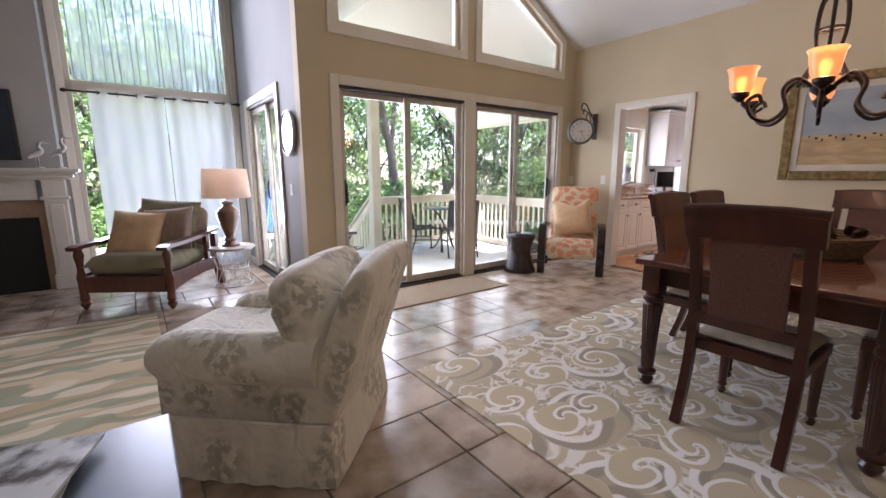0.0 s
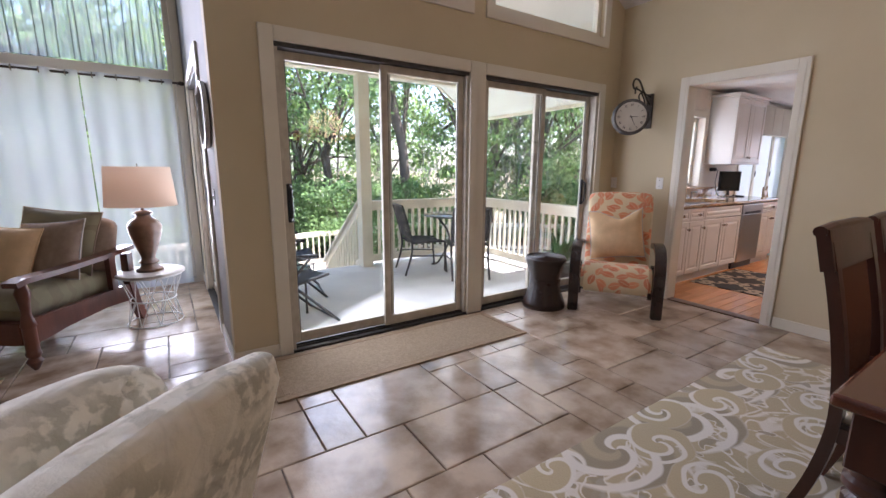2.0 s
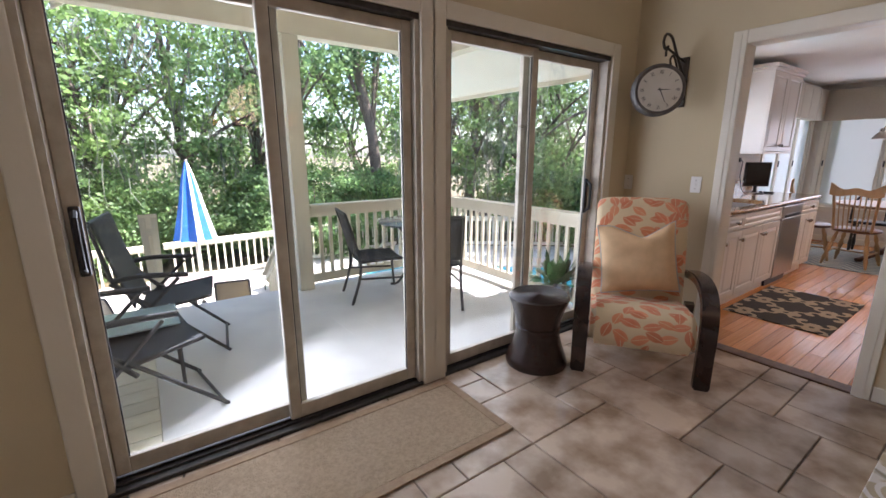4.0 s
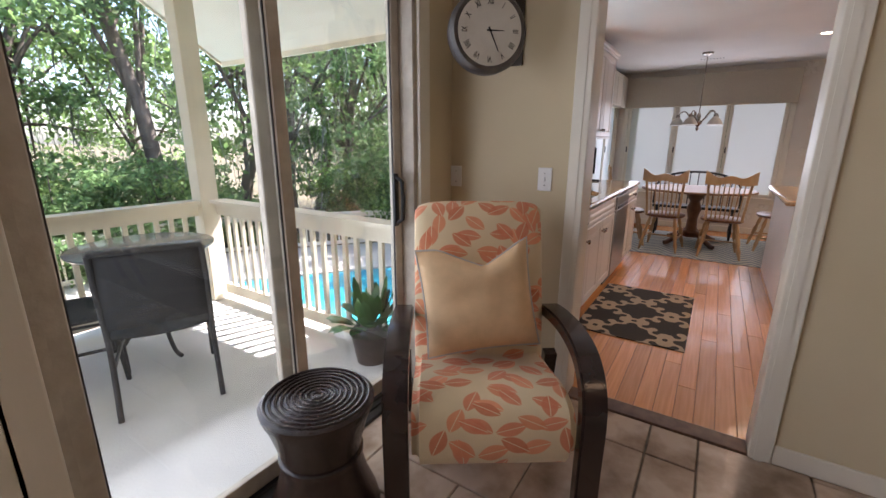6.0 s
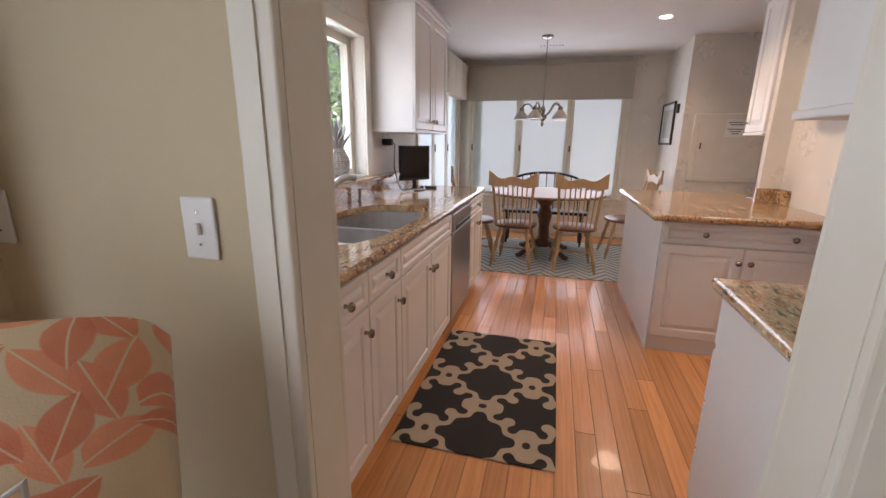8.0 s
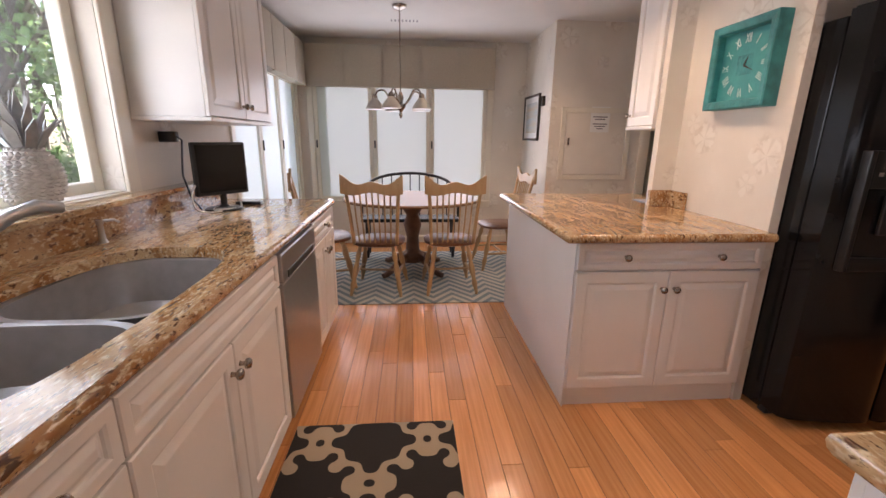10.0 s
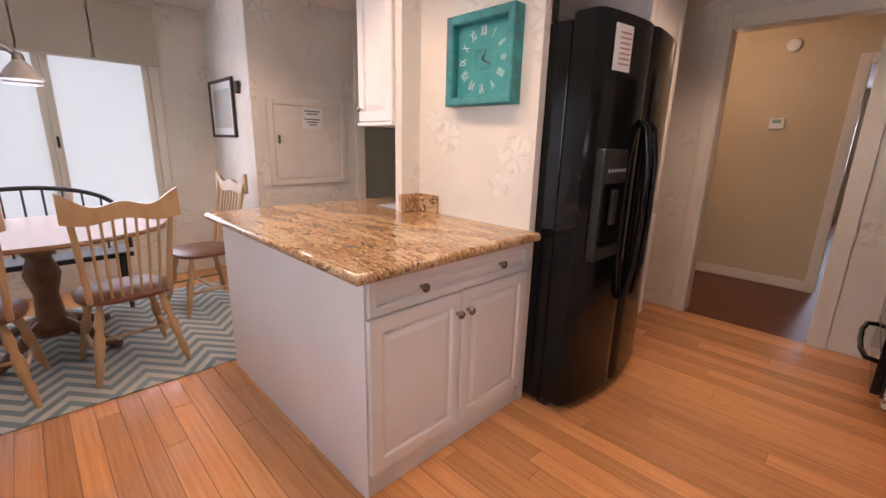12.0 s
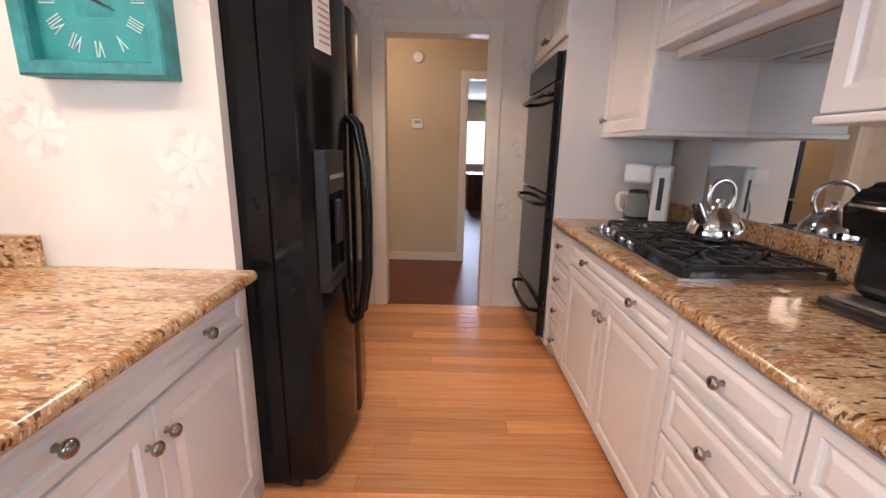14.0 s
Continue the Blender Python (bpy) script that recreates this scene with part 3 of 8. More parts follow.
# breakfast nook windows with drawn white shades
M_SHADE = sheer("white_solar_shade", (0.86, 0.87, 0.86), 0.16)
for nm, mtx, w, cuts in (("window_5", pose(XF, 4.25, 0, 0, 0, -90), 2.10, 3), ("window_6", pose(9.30, YK, 0), 1.85, 3)):
    d = thing(nm, "white window with three drawn translucent shades", "window", mtx, kind="structure")
    part("casing", frame_bars(-0.07, w + 0.07, 0.47, 2.02, 0.07, -0.02, -0.001), M_TRIM, d)
    part("window_sill", bx(-0.08, -0.05, 0.53, w + 0.08, 0.05, 0.556, bevel=0.006), M_TRIM, d)
    for i in range(cuts):
        a, c = w * i / cuts, w * (i + 1) / cuts
        f = part("window_frame", frame_bars(a + 0.002, c - 0.002, 0.558, 1.948, 0.045, 0.0, 0.06), M_TRIM, d)
        pane(f, a + 0.04, 0.05, 0.6, c - 0.04, 0.055, 1.91)
        part("shade", bx(a + 0.047, 0.022, 0.604, c - 0.047, 0.0235, 1.9), M_SHADE, f, "white translucent roller shade")
        part("latch", bx(a + 0.012, -0.012, 1.2, a + 0.03, -0.001, 1.29, bevel=0.004), M_BLACK, f, "dark window latch")

# ---- kitchen ----
def granite():
    m = bpy.data.materials.new("cream_brown_granite")
    m.use_nodes = True
    n, l = m.node_tree.nodes, m.node_tree.links
    b = n["Principled BSDF"]
    b.inputs["Roughness"].default_value = 0.12
    b.inputs["Coat Weight"].default_value = 0.25
    b.inputs["Coat Roughness"].default_value = 0.06
    co = n.new("ShaderNodeTexCoord")
    mp = n.new("ShaderNodeMapping")
    mp.inputs["Scale"].default_value = (0.8, 2.6, 1.6)
    mp.inputs["Rotation"].default_value = (0, 0, 0.35)
    l.new(co.outputs["Object"], mp.inputs["Vector"])

    def grain(scale, detail, distort, lo, hi):
        t = n.new("ShaderNodeTexNoise")
        t.inputs["Scale"].default_value, t.inputs["Detail"].default_value, t.inputs["Distortion"].default_value = scale, detail, distort
        l.new(mp.outputs["Vector"], t.inputs["Vector"])
        r = n.new("ShaderNodeMapRange")
        r.inputs["From Min"].default_value, r.inputs["From Max"].default_value = lo, hi
        l.new(t.outputs["Fac"], r.inputs["Value"])
        return r.outputs["Result"]

    def blend(f, a, c):
        mx = n.new("ShaderNodeMix")
        mx.data_type = "RGBA"
        l.new(f, mx.inputs["Factor"])
        if isinstance(a, tuple): mx.inputs["A"].default_value = rgb(a)
        else: l.new(a, mx.inputs["A"])
        mx.inputs["B"].default_value = rgb(c)
        return mx.outputs["Result"]
    # cream ground, tan clouds, rust flecks, then small dark crystals
    col = blend(grain(3.8, 8, 0.8, 0.40, 0.60), (0.58, 0.405, 0.22), (0.37, 0.18, 0.06))
    col = blend(grain(9, 8, 1.2, 0.52, 0.66), col, (0.26, 0.11, 0.03))
    col = blend(grain(52, 5, 0.2, 0.52, 0.66), col, (0.70, 0.56, 0.36))
    col = blend(grain(34, 4, 0.4, 0.58, 0.65), col, (0.10, 0.04, 0.015))
    col = blend(grain(130, 2, 0.0, 0.62, 0.72), col, (0.06, 0.035, 0.025))
    l.new(col, b.inputs["Base Color"])
    return m


M_GRANITE = granite()
M_STEEL = mat("brushed_stainless_steel", (0.50, 0.49, 0.47), 0.3, (0.42, 0.41, 0.4), 30, 0.03, 200, metal=0.95, stretch=(1, 1, 12))
M_SINK = mat("satin_sink_steel", (0.46, 0.45, 0.44), 0.36, (0.40, 0.39, 0.38), 20, 0.02, 200, metal=0.75)
M_CHROME = mat("polished_chrome", (0.75, 0.74, 0.72), 0.08, (0.7, 0.69, 0.67), 10, metal=1.0)
M_NICKEL = mat("aged_nickel_knob", (0.42, 0.38, 0.34), 0.22, (0.3, 0.27, 0.24), 60, metal=1.0)
M_GLOSSBLACK = mat("gloss_black_appliance", (0.006, 0.006, 0.006), 0.13, (0.008, 0.008, 0.008), 8, 0.012, 240, coat=0.0, spec=0.28)
M_IRON = mat("black_cast_iron", (0.015, 0.015, 0.016), 0.5, (0.025, 0.025, 0.025), 60, 0.3, 160)
M_WHITEPL = mat("white_plastic", (0.80, 0.79, 0.76), 0.35, (0.77, 0.76, 0.73), 12)
M_PAPERWHITE = mat("white_paper", (0.82, 0.82, 0.80), 0.7, (0.78, 0.78, 0.76), 20)
M_INK = mat("grey_print", (0.16, 0.16, 0.17), 0.7)
M_MIRROR = mat("mirror_silver", (0.86, 0.88, 0.87), 0.015, (0.85, 0.87, 0.86), 3, metal=1.0)


def shared(fn):
    """Keep each mesh once per set of sizes."""
    kept = {}

    def get(*a):
        if a not in kept:
            kept[a] = fn(*a)
        return kept[a]
    return get


@shared
def front_mesh(w, h):
    """A raised-panel front: frame, sunk groove and bevelled field in one skin."""
    r = 0.058 if h > 0.25 else 0.034
    k = 0.024 if h > 0.25 else 0.014
    rings = []
    for d, y in ((0, 0), (0, -0.016), (0.004, -0.020), (r - 0.006, -0.020), (r, -0.0165), (r + 0.003, -0.0115), (r + 0.008, -0.0115), (r + 0.008 + k, -0.019), (r + 0.011 + k, -0.0195)):
        rings.append([(d, y, d), (w - d, y, d), (w - d, y, h - d), (d, y, h - d)])
    return mesh_from("cabinet_front", loft(nb(), rings), M_WHITECAB)


@shared
def knob_mesh():
    b = nb()
    lathe(b, [(0.009, 0), (0.007, 0.006), (0.007, 0.014), (0.016, 0.019), (0.018, 0.026), (0.014, 0.033), (0.005, 0.036)], sides=14, m=Matrix.Rotation(radians(90), 4, "X"))
    return mesh_from("knob", b, M_NICKEL, 50)


def front(unit, name, x, z, w, h, knobs, label=""):
    o = new(name, front_mesh(round(w, 4), round(h, 4)))
    o.parent, o.location = unit, (x, 0, z)
    for kx, kz in knobs:
        k = new("knob", knob_mesh())
        k.parent, k.location = o, (kx, -0.02, kz)
    return o


def cabinet(label, m, w, h, depth, fronts, kick=0.1, group="white kitchen cabinets", recess=0.05):
    """A unit with its front at local y = 0, facing -y. fronts: (kind, x, z, w, h, knobs)."""
    u = thing("cabinet", label, "cabinet", m, group)
    b = bx(0, 0.0005, kick, w, depth, h, bevel=0.002, segs=1)
    if kick:
        box(b, 0.001, recess, 0, w - 0.001, depth - 0.01, kick)
    part("body", b, M_WHITECAB, u)
    for kind, x, z, fw, fh, knobs in fronts:
        front(u, kind, x, z, fw, fh, knobs)
    return u


G = 0.004
def drawers(x, w, zs, two=False):
    out = []
    for z0, z1 in zs:
        hh = z1 - z0 - G
        out.append(("drawer", x + G / 2, z0, w - G, hh, [(w * 0.25, hh / 2), (w * 0.75, hh / 2)] if two else [((w - G) / 2, hh / 2)]))
    return out


def doors2(x, w, z0, z1, low=True):
    k = w / 2 - G
    kz = (z1 - z0 - 0.09) if low else 0.06
    return [("door", x + G / 2, z0, k, z1 - z0 - G, [(k - 0.03, kz)]), ("door", x + w / 2 + G / 2, z0, k, z1 - z0 - G, [(0.03, kz)])]


FY = 3.65
top4 = [(0.735, 0.870)]
def one_door(x, w, z0, z1, hinge_left=True):
    return [("door", x + G / 2, z0, w - G, z1 - z0 - G, [((w - G) - 0.04 if hinge_left else 0.04, z1 - z0 - 0.09)])]


for x0, x1 in ((5.93, 6.30), (6.302, 6.64)):
    cabinet("narrow white raised-panel base cabinet with drawer over door", pose(x0, FY, 0), x1 - x0, 0.874, 0.68, drawers(0, x1 - x0, top4) + one_door(0, x1 - x0, 0.11, 0.73))
cabinet("white raised-panel sink cabinet with double doors", pose(6.642, FY, 0), 0.954, 0.66, 0.68, doors2(0, 0.954, 0.11, 0.73) + [("false_drawer", 0.002, 0.735, 0.950, 0.131, [])])
cabinet("white raised-panel base cabinet beside the dishwasher", pose(8.222, FY, 0), 0.61, 0.874, 0.68, drawers(0, 0.61, top4) + doors2(0, 0.61, 0.11, 0.73))
# dishwasher
dw = thing("dishwasher", "stainless steel dishwasher built under the counter", "dishwasher", pose(7.60, FY, 0))
part("body", bx(0.055, 0.002, 0.1, 0.610, 0.6, 0.87), M_BLACK, dw)
part("kickplate", bx(0.01, 0.03, 0.0, 0.606, 0.58, 0.099), M_BLACK, dw)
part("door", bx(0.006, -0.028, 0.10, 0.612, 0.001, 0.735, bevel=0.006), M_STEEL, dw, "brushed steel door")
part("control_panel", bx(0.006, -0.03, 0.74, 0.612, 0.001, 0.865, bevel=0.008), M_STEEL, dw, "steel control panel with black pocket")
part("pocket_handle", bx(0.08, -0.034, 0.745, 0.54, -0.029, 0.775, bevel=0.002), M_BLACK, dw)


def superpoint(a, p=3.2):
    c, s = math.cos(a), math.sin(a)
    return (math.copysign(abs(c) ** (2 / p), c), math.copysign(abs(s) ** (2 / p), s))


# worktop with a rounded cut-out for the sink
def worktop_with_hole(x0, y0, x1, y1, z0, z1, cx, cy, hx, hy):
    b = nb()
    n = 48
    def outer(a):
        c, s = math.cos(a), math.sin(a)
        ox, oy = (x1 - cx if c > 0 else cx - x0), (y1 - cy if s > 0 else cy - y0)
        k = min(ox / max(abs(c), 1e-6), oy / max(abs(s), 1e-6))
        return cx + c * k, cy + s * k
    ang = sorted([2 * math.pi * i / n for i in range(n)] + [math.atan2(y - cy, x - cx) % (2 * math.pi) for x in (x0, x1) for y in (y0, y1)])
    rows = []
    for a in ang:
        ox, oy = outer(a)
        sx, sy = superpoint(a)
        ix, iy = cx + sx * hx, cy + sy * hy
        rows.append([b.verts.new(p) for p in ((ox, oy, z1), (ix, iy, z1), (ix, iy, z0), (ox, oy, z0))])
    for i in range(len(rows)):
        p, q = rows[i], rows[(i + 1) % len(rows)]
        for j in range(4):
            b.faces.new((p[j], q[j], q[(j + 1) % 4], p[(j + 1) % 4]))
    return b


wt = thing("worktop", "polished cream and brown granite worktop with sink cut-out", "worktop")
part("slab", worktop_with_hole(5.90, 3.635, 8.85, 4.335, 0.876, 0.916, 6.98, 3.965, 0.56, 0.255), M_GRANITE, wt)
b = nb()
tube(b, [(5.90, 3.637, 0.896), (8.85, 3.637, 0.896)], 0.02, 10); tube(b, [(8.85, 3.637, 0.896), (8.85, 4.33, 0.896)], 0.02, 10)
part("rounded_edge", b, M_GRANITE, wt, smooth=60)
part("backsplash", bx(5.90, 4.336, 0.876, 8.85, 4.36, 1.035, bevel=0.003), M_GRANITE, wt)
wl = thing("window_ledge", "granite ledge beneath the sink window", "ledge", kind="structure")
part("ledge", bx(5.90, 4.30, 1.036, 8.85, 4.418, 1.06, bevel=0.006), M_GRANITE, wl)
part("sill", bx(6.425, 4.4185, 1.061, 7.995, 4.505, 1.075), M_TRIM, wl)
part("support", bx(5.90, 4.361, 0.0, 8.85, 4.419, 1.035), M_PAPER, wl)
sk = thing("sink", "double bowl stainless steel undermount sink", "sink")
for cx, hx in ((6.695, 0.255), (7.25, 0.268)):
    b = nb()
    rings = []
    for k, z in ((1.08, 0.874), (1.0, 0.872), (0.97, 0.80), (0.93, 0.72), (0.80, 0.70), (0.1, 0.692)):
        rings.append([b.verts.new((cx + superpoint(2 * math.pi * i / 40, 3.6)[0] * hx * k, 3.965 + superpoint(2 * math.pi * i / 40, 3.6)[1] * 0.24 * k, z)) for i in range(40)])
    for p, q in zip(rings, rings[1:]):
        for i in range(40):
            b.faces.new((p[i], p[(i + 1) % 40], q[(i + 1) % 40], q[i]))
    b.faces.new(rings[-1])
    bowl = part("bowl", b, M_SINK, sk, smooth=40)
    part("drain", lathe(nb(), [(0.04, 0.0), (0.042, 0.004), (0.02, 0.006), (0.018, 0.001)], cx, 3.965, 0.693, 20), M_CHROME, bowl, "chrome drain")
fc = thing("faucet", "brushed nickel pull-out kitchen faucet", "faucet", pose(6.97, 4.275, 0.916))
part("base", lathe(nb(), [(0.032, 0), (0.032, 0.012), (0.026, 0.02), (0.024, 0.15), (0.027, 0.16), (0.026, 0.19), (0.012, 0.20)], sides=20), M_STEEL, fc, smooth=40)
part("spout", tube(nb(), [(0.01, -0.01, 0.06), (0.10, -0.035, 0.125), (0.20, -0.065, 0.185), (0.27, -0.085, 0.205), (0.335, -0.10, 0.19)], 0.019, 12), M_STEEL, fc, smooth=50)
part("lever", tube(nb(), [(0, 0, 0.19), (-0.02, 0.0, 0.215), (-0.09, -0.005, 0.20)], 0.010, 10, r_end=0.006), M_STEEL, fc, smooth=50)
sp = thing("soap_dispenser", "small nickel soap dispenser beside the faucet", "dispenser", pose(7.62, 4.295, 0.916))
part("post", lathe(nb(), [(0.018, 0), (0.012, 0.015), (0.01, 0.07), (0.013, 0.075), (0.012, 0.09)], sides=14), M_STEEL, sp, smooth=40)
part("nozzle", tube(nb(), [(0, 0, 0.085), (0.01, -0.05, 0.09), (0.012, -0.065, 0.08)], 0.006), M_STEEL, sp, smooth=40)
# pineapple jar
M_CERAM = mat("white_glazed_ceramic", (0.72, 0.71, 0.68), 0.25, (0.55, 0.54, 0.52), 26)
pj = thing("pineapple_jar", "white and grey ceramic pineapple jar on the ledge", "jar", pose(7.50, 4.40, 1.076))
b = nb()
rows, cols = 15, 22
def pine(i, j, k=1.0):
    v = i / rows
    r = 0.105 * (math.sin(math.pi * (0.12 + 0.80 * v)) ** 0.6)
    a = 2 * math.pi * (j + 0.5 * (i % 2)) / cols
    return Vector((r * k * math.cos(a) * 1.05, r * k * math.sin(a) * 0.72, 0.205 * v))
g = [[b.verts.new(pine(i, j)) for j in range(cols)] for i in range(rows + 1)]
for i in range(rows):
    for j in range(cols):
        f = b.faces.new((g[i][j], g[i][(j + 1) % cols], g[i + 1][(j + 1) % cols], g[i + 1][j]))
b.faces.new(g[0][::-1]); b.faces.new(g[-1])
bmesh.ops.recalc_face_normals(b, faces=b.faces)
r = bmesh.ops.poke(b, faces=[f for f in b.faces if len(f.verts) == 4], offset=0.008)
part("body", b, M_CERAM, pj)
b = nb()
for ring_i, (cnt, r0, lean, hh) in enumerate(((9, 0.035, 0.075, 0.10), (8, 0.028, 0.05, 0.15), (6, 0.018, 0.022, 0.19))):
    for j in range(cnt):
        a = 2 * math.pi * (j + 0.4 * ring_i) / cnt
        d, s = Vector((math.cos(a), math.sin(a), 0)), Vector((-math.sin(a), math.cos(a), 0))
        p0, p1, p2 = d * r0 + Vector((0, 0, 0.20)), d * (r0 + lean * 0.5) + Vector((0, 0, 0.20 + hh * 0.6)), d * (r0 + lean) + Vector((0, 0, 0.2 + hh))
        q = [b.verts.new(p) for p in (p0 - s * 0.014, p0 + s * 0.014, p1 + s * 0.016, p1 - s * 0.016, p2)]
        b.faces.new((q[0], q[1], q[2], q[3])); b.faces.new((q[3], q[2], q[4]))
o = part("leaf_crown", b, mat("grey_glazed_leaves", (0.40, 0.39, 0.38), 0.3, (0.3, 0.3, 0.29), 30), pj, "grey glazed leaf crown")
o.modifiers.new("thick", "SOLIDIFY").thickness = 0.006
# monitor with cables
tv = thing("monitor", "small black flat television on the worktop", "television", pose(8.43, 4.17, 0.916, 0, 0, -38))
part("screen", bx(-0.15, -0.018, 0.085, 0.15, 0.018, 0.375, bevel=0.008), M_BLACK, tv)
part("panel", bx(-0.135, -0.0195, 0.105, 0.135, -0.0185, 0.36), M_GLOSSBLACK, tv, "dark glossy screen")
b = lathe(nb(), [(0.10, 0), (0.10, 0.008), (0.03, 0.016), (0.018, 0.03), (0.018, 0.14)], sides=24)
part("stand", b, M_BLACK, tv, smooth=40)
b = nb()
tube(b, [(8.330, 4.25, 0.93), (8.280, 4.27, 1.0), (8.260, 4.29, 1.12), (8.300, 4.30, 1.22), (8.340, 4.31, 1.3), (8.340, 4.335, 1.32)], 0.005, 6)
box(b, 8.320, 4.334, 1.29, 8.365, 4.4195, 1.345, 0.004, 1)
solid("power_adapter", b, M_BLACK, "black power adapter with its lead plugged in", "adapter", smooth=50)
solid("remote_control", bx(8.580, 4.02, 0.9165, 8.630, 4.17, 0.935, bevel=0.006), M_BLACK, "black remote control lying on worktop", "remote")
# wall cabinet by the window
def upper(label, m, w, z0, z1, depth, n=2):
    u = thing("wall_cabinet", label, "cabinet", m, "white wall cabinets")
    part("body", bx(0, 0.0005, z0, w, depth, z1, bevel=0.002, segs=1), M_WHITECAB, u)
    b = nb()
    box(b, -0.012, -0.035, z1, w + 0.012, depth, z1 + 0.03, 0.006, 1); box(b, -0.03, -0.055, z1 + 0.031, w + 0.03, depth, z1 + 0.07, 0.012, 2)
    part("cornice", b, M_WHITECAB, u)
    part("light_rail", bx(-0.006, -0.026, z0 - 0.022, w + 0.006, depth, z0 - 0.0005, bevel=0.005), M_WHITECAB, u)
    k = w / n
    for i in range(n):
        front(u, "door", i * k + G / 2, z0 + 0.003, k - G, z1 - z0 - 0.006, [(k - 0.04 if (i % 2 == 0 and n > 1) else 0.035, 0.07)])
    return u


upper("white raised-panel wall cabinet beside the sink window", pose(8.13, 4.075, 0), 0.93, 1.415, 2.30, 0.3435)

# peninsula
PX = 7.765
cabinet("white raised-panel peninsula cabinet with wide drawer and doors", pose(PX, 2.325, 0, 0, 0, -90), 0.92, 0.874, 0.62, recess=0.008, fronts= drawers(0, 0.92, top4, True) + doors2(0, 0.92, 0.11, 0.73))
pb = thing("island_back_panel", "plain white panelled back of the peninsula", "cabinet")
part("end_panel", bx(PX - 0.004, 2.3256, 0.0, 9.12, 2.332, 0.874), M_WHITECAB, pb)
part("side_panel", bx(PX + 0.62, 1.47, 0.0, 9.12, 2.325, 0.874), M_WHITECAB, pb)
pt = thing("island_worktop", "polished cream and brown granite peninsula top", "worktop")
part("slab", bx(7.71, 1.403, 0.876, 9.16, 2.385, 0.916), M_GRANITE, pt)
b = nb()
tube(b, [(7.71, 1.403, 0.896), (7.71, 2.385, 0.896), (9.16, 2.385, 0.896), (9.16, 1.403, 0.896)], 0.02, 10)
part("rounded_edge", b, M_GRANITE, pt, smooth=60)
b = nb()
box(b, 8.375, 1.4035, 0.917, 8.5445, 1.428, 1.02, 0.002, 1); box(b, 8.52, 1.4285, 0.917, 8.5445, 1.56, 1.02, 0.002, 1)
part("upstand", b, M_GRANITE, pt)
part("slab_extension", bx(8.5475, 0.9, 0.876, 9.16, 1.4025, 0.916), M_GRANITE, pt)
part("panel_extension", bx(8.5475, 0.92, 0, 9.10, 1.469, 0.874), M_WHITECAB, pb)
solid("magazine", bx(8.62, 1.28, 0.917, 8.83, 1.50, 0.922), mat("magazine_cover", (0.6, 0.65, 0.7), 0.3, (0.15, 0.2, 0.35), 12), "glossy magazine lying on the peninsula top", "magazine")
upper("white wall cabinet hung on the partition end", pose(8.935, 1.536, 0, 0, 0, 180), 0.33, 1.42, 2.36, 0.30, 1)
# teal clock
M_TEAL = mat("distressed_teal_paint", (0.035, 0.27, 0.27), 0.5, (0.02, 0.16, 0.17), 14, 0.4, 60, detail=8)
M_TEAL2 = mat("teal_dial", (0.04, 0.30, 0.29), 0.45, (0.03, 0.23, 0.23), 9, 0.1, 60)
M_DIALW = mat("pale_dial_print", (0.62, 0.72, 0.70), 0.6, (0.5, 0.62, 0.6), 30)


def text_mesh(s, size, m, material, depth=0.0008):
    cu = bpy.data.curves.new("writing", "FONT")
    cu.body, cu.size, cu.extrude, cu.align_x, cu.align_y = s, size, depth, "CENTER", "CENTER"
    o = bpy.data.objects.new("writing", cu)
    me = o.to_mesh().copy()
    me.transform(m)
    b = nb()
    b.from_mesh(me)
    o.to_mesh_clear()
    bpy.data.objects.remove(o)
    return b


ROMAN = ("XII", "I", "II", "III", "IIII", "V", "VI", "VII", "VIII", "IX", "X", "XI")
tc = thing("wall_clock", "square distressed teal wooden wall clock with roman numerals", "clock", pose(8.066, 1.402, 1.695, 0, 0, 180))
S = 0.205
part("case", loft(nb(), [[(-k, y, -k), (k, y, -k), (k, y, k), (-k, y, k)] for k, y in ((S, 0), (S, -0.07), (S - 0.006, -0.075), (S - 0.036, -0.07), (S - 0.042, -0.062), (S - 0.045, -0.001))]), M_TEAL, tc)
part("dial", bx(-S + 0.04, -0.03, -S + 0.04, S - 0.04, -0.002, S - 0.04), M_TEAL2, tc)
for i, s in enumerate(ROMAN):
    a = radians(90 - 30 * i)
    k = 0.125
    m = Matrix.Translation((k * math.cos(a), -0.0312, k * math.sin(a))) @ Matrix.Rotation(radians(90), 4, "X") @ Matrix.Rotation(a - radians(90), 4, "Z") @ Matrix.Diagonal((0.75, 1.5, 1, 1))
    part("numeral", text_mesh(s, 0.042, m, None), M_DIALW, tc)
part("centre_label", bx(-0.05, -0.0308, -0.045, 0.05, -0.0301, 0.05), M_TEAL, tc)
for a, ln, w in ((radians(62), 0.05, 0.007), (radians(-25), 0.075, 0.005)):
    b = nb()
    d, s = Vector((math.cos(a), 0, math.sin(a))), Vector((-math.sin(a), 0, math.cos(a)))
    for y in (-0.0345, -0.0335):
        b.verts.new(s * w + Vector((0, y, 0))); b.verts.new(d * ln + Vector((0, y, 0))); b.verts.new(-s * w + Vector((0, y, 0)))
    b.verts.ensure_lookup_table()
    v = b.verts
    b.faces.new((v[0], v[1], v[2])); b.faces.new((v[5], v[4], v[3]))
    for i in range(3):
        b.faces.new((v[i], v[(i + 1) % 3], v[(i + 1) % 3 + 3], v[i + 3]))
    part("hand", b, M_DARK, tc)

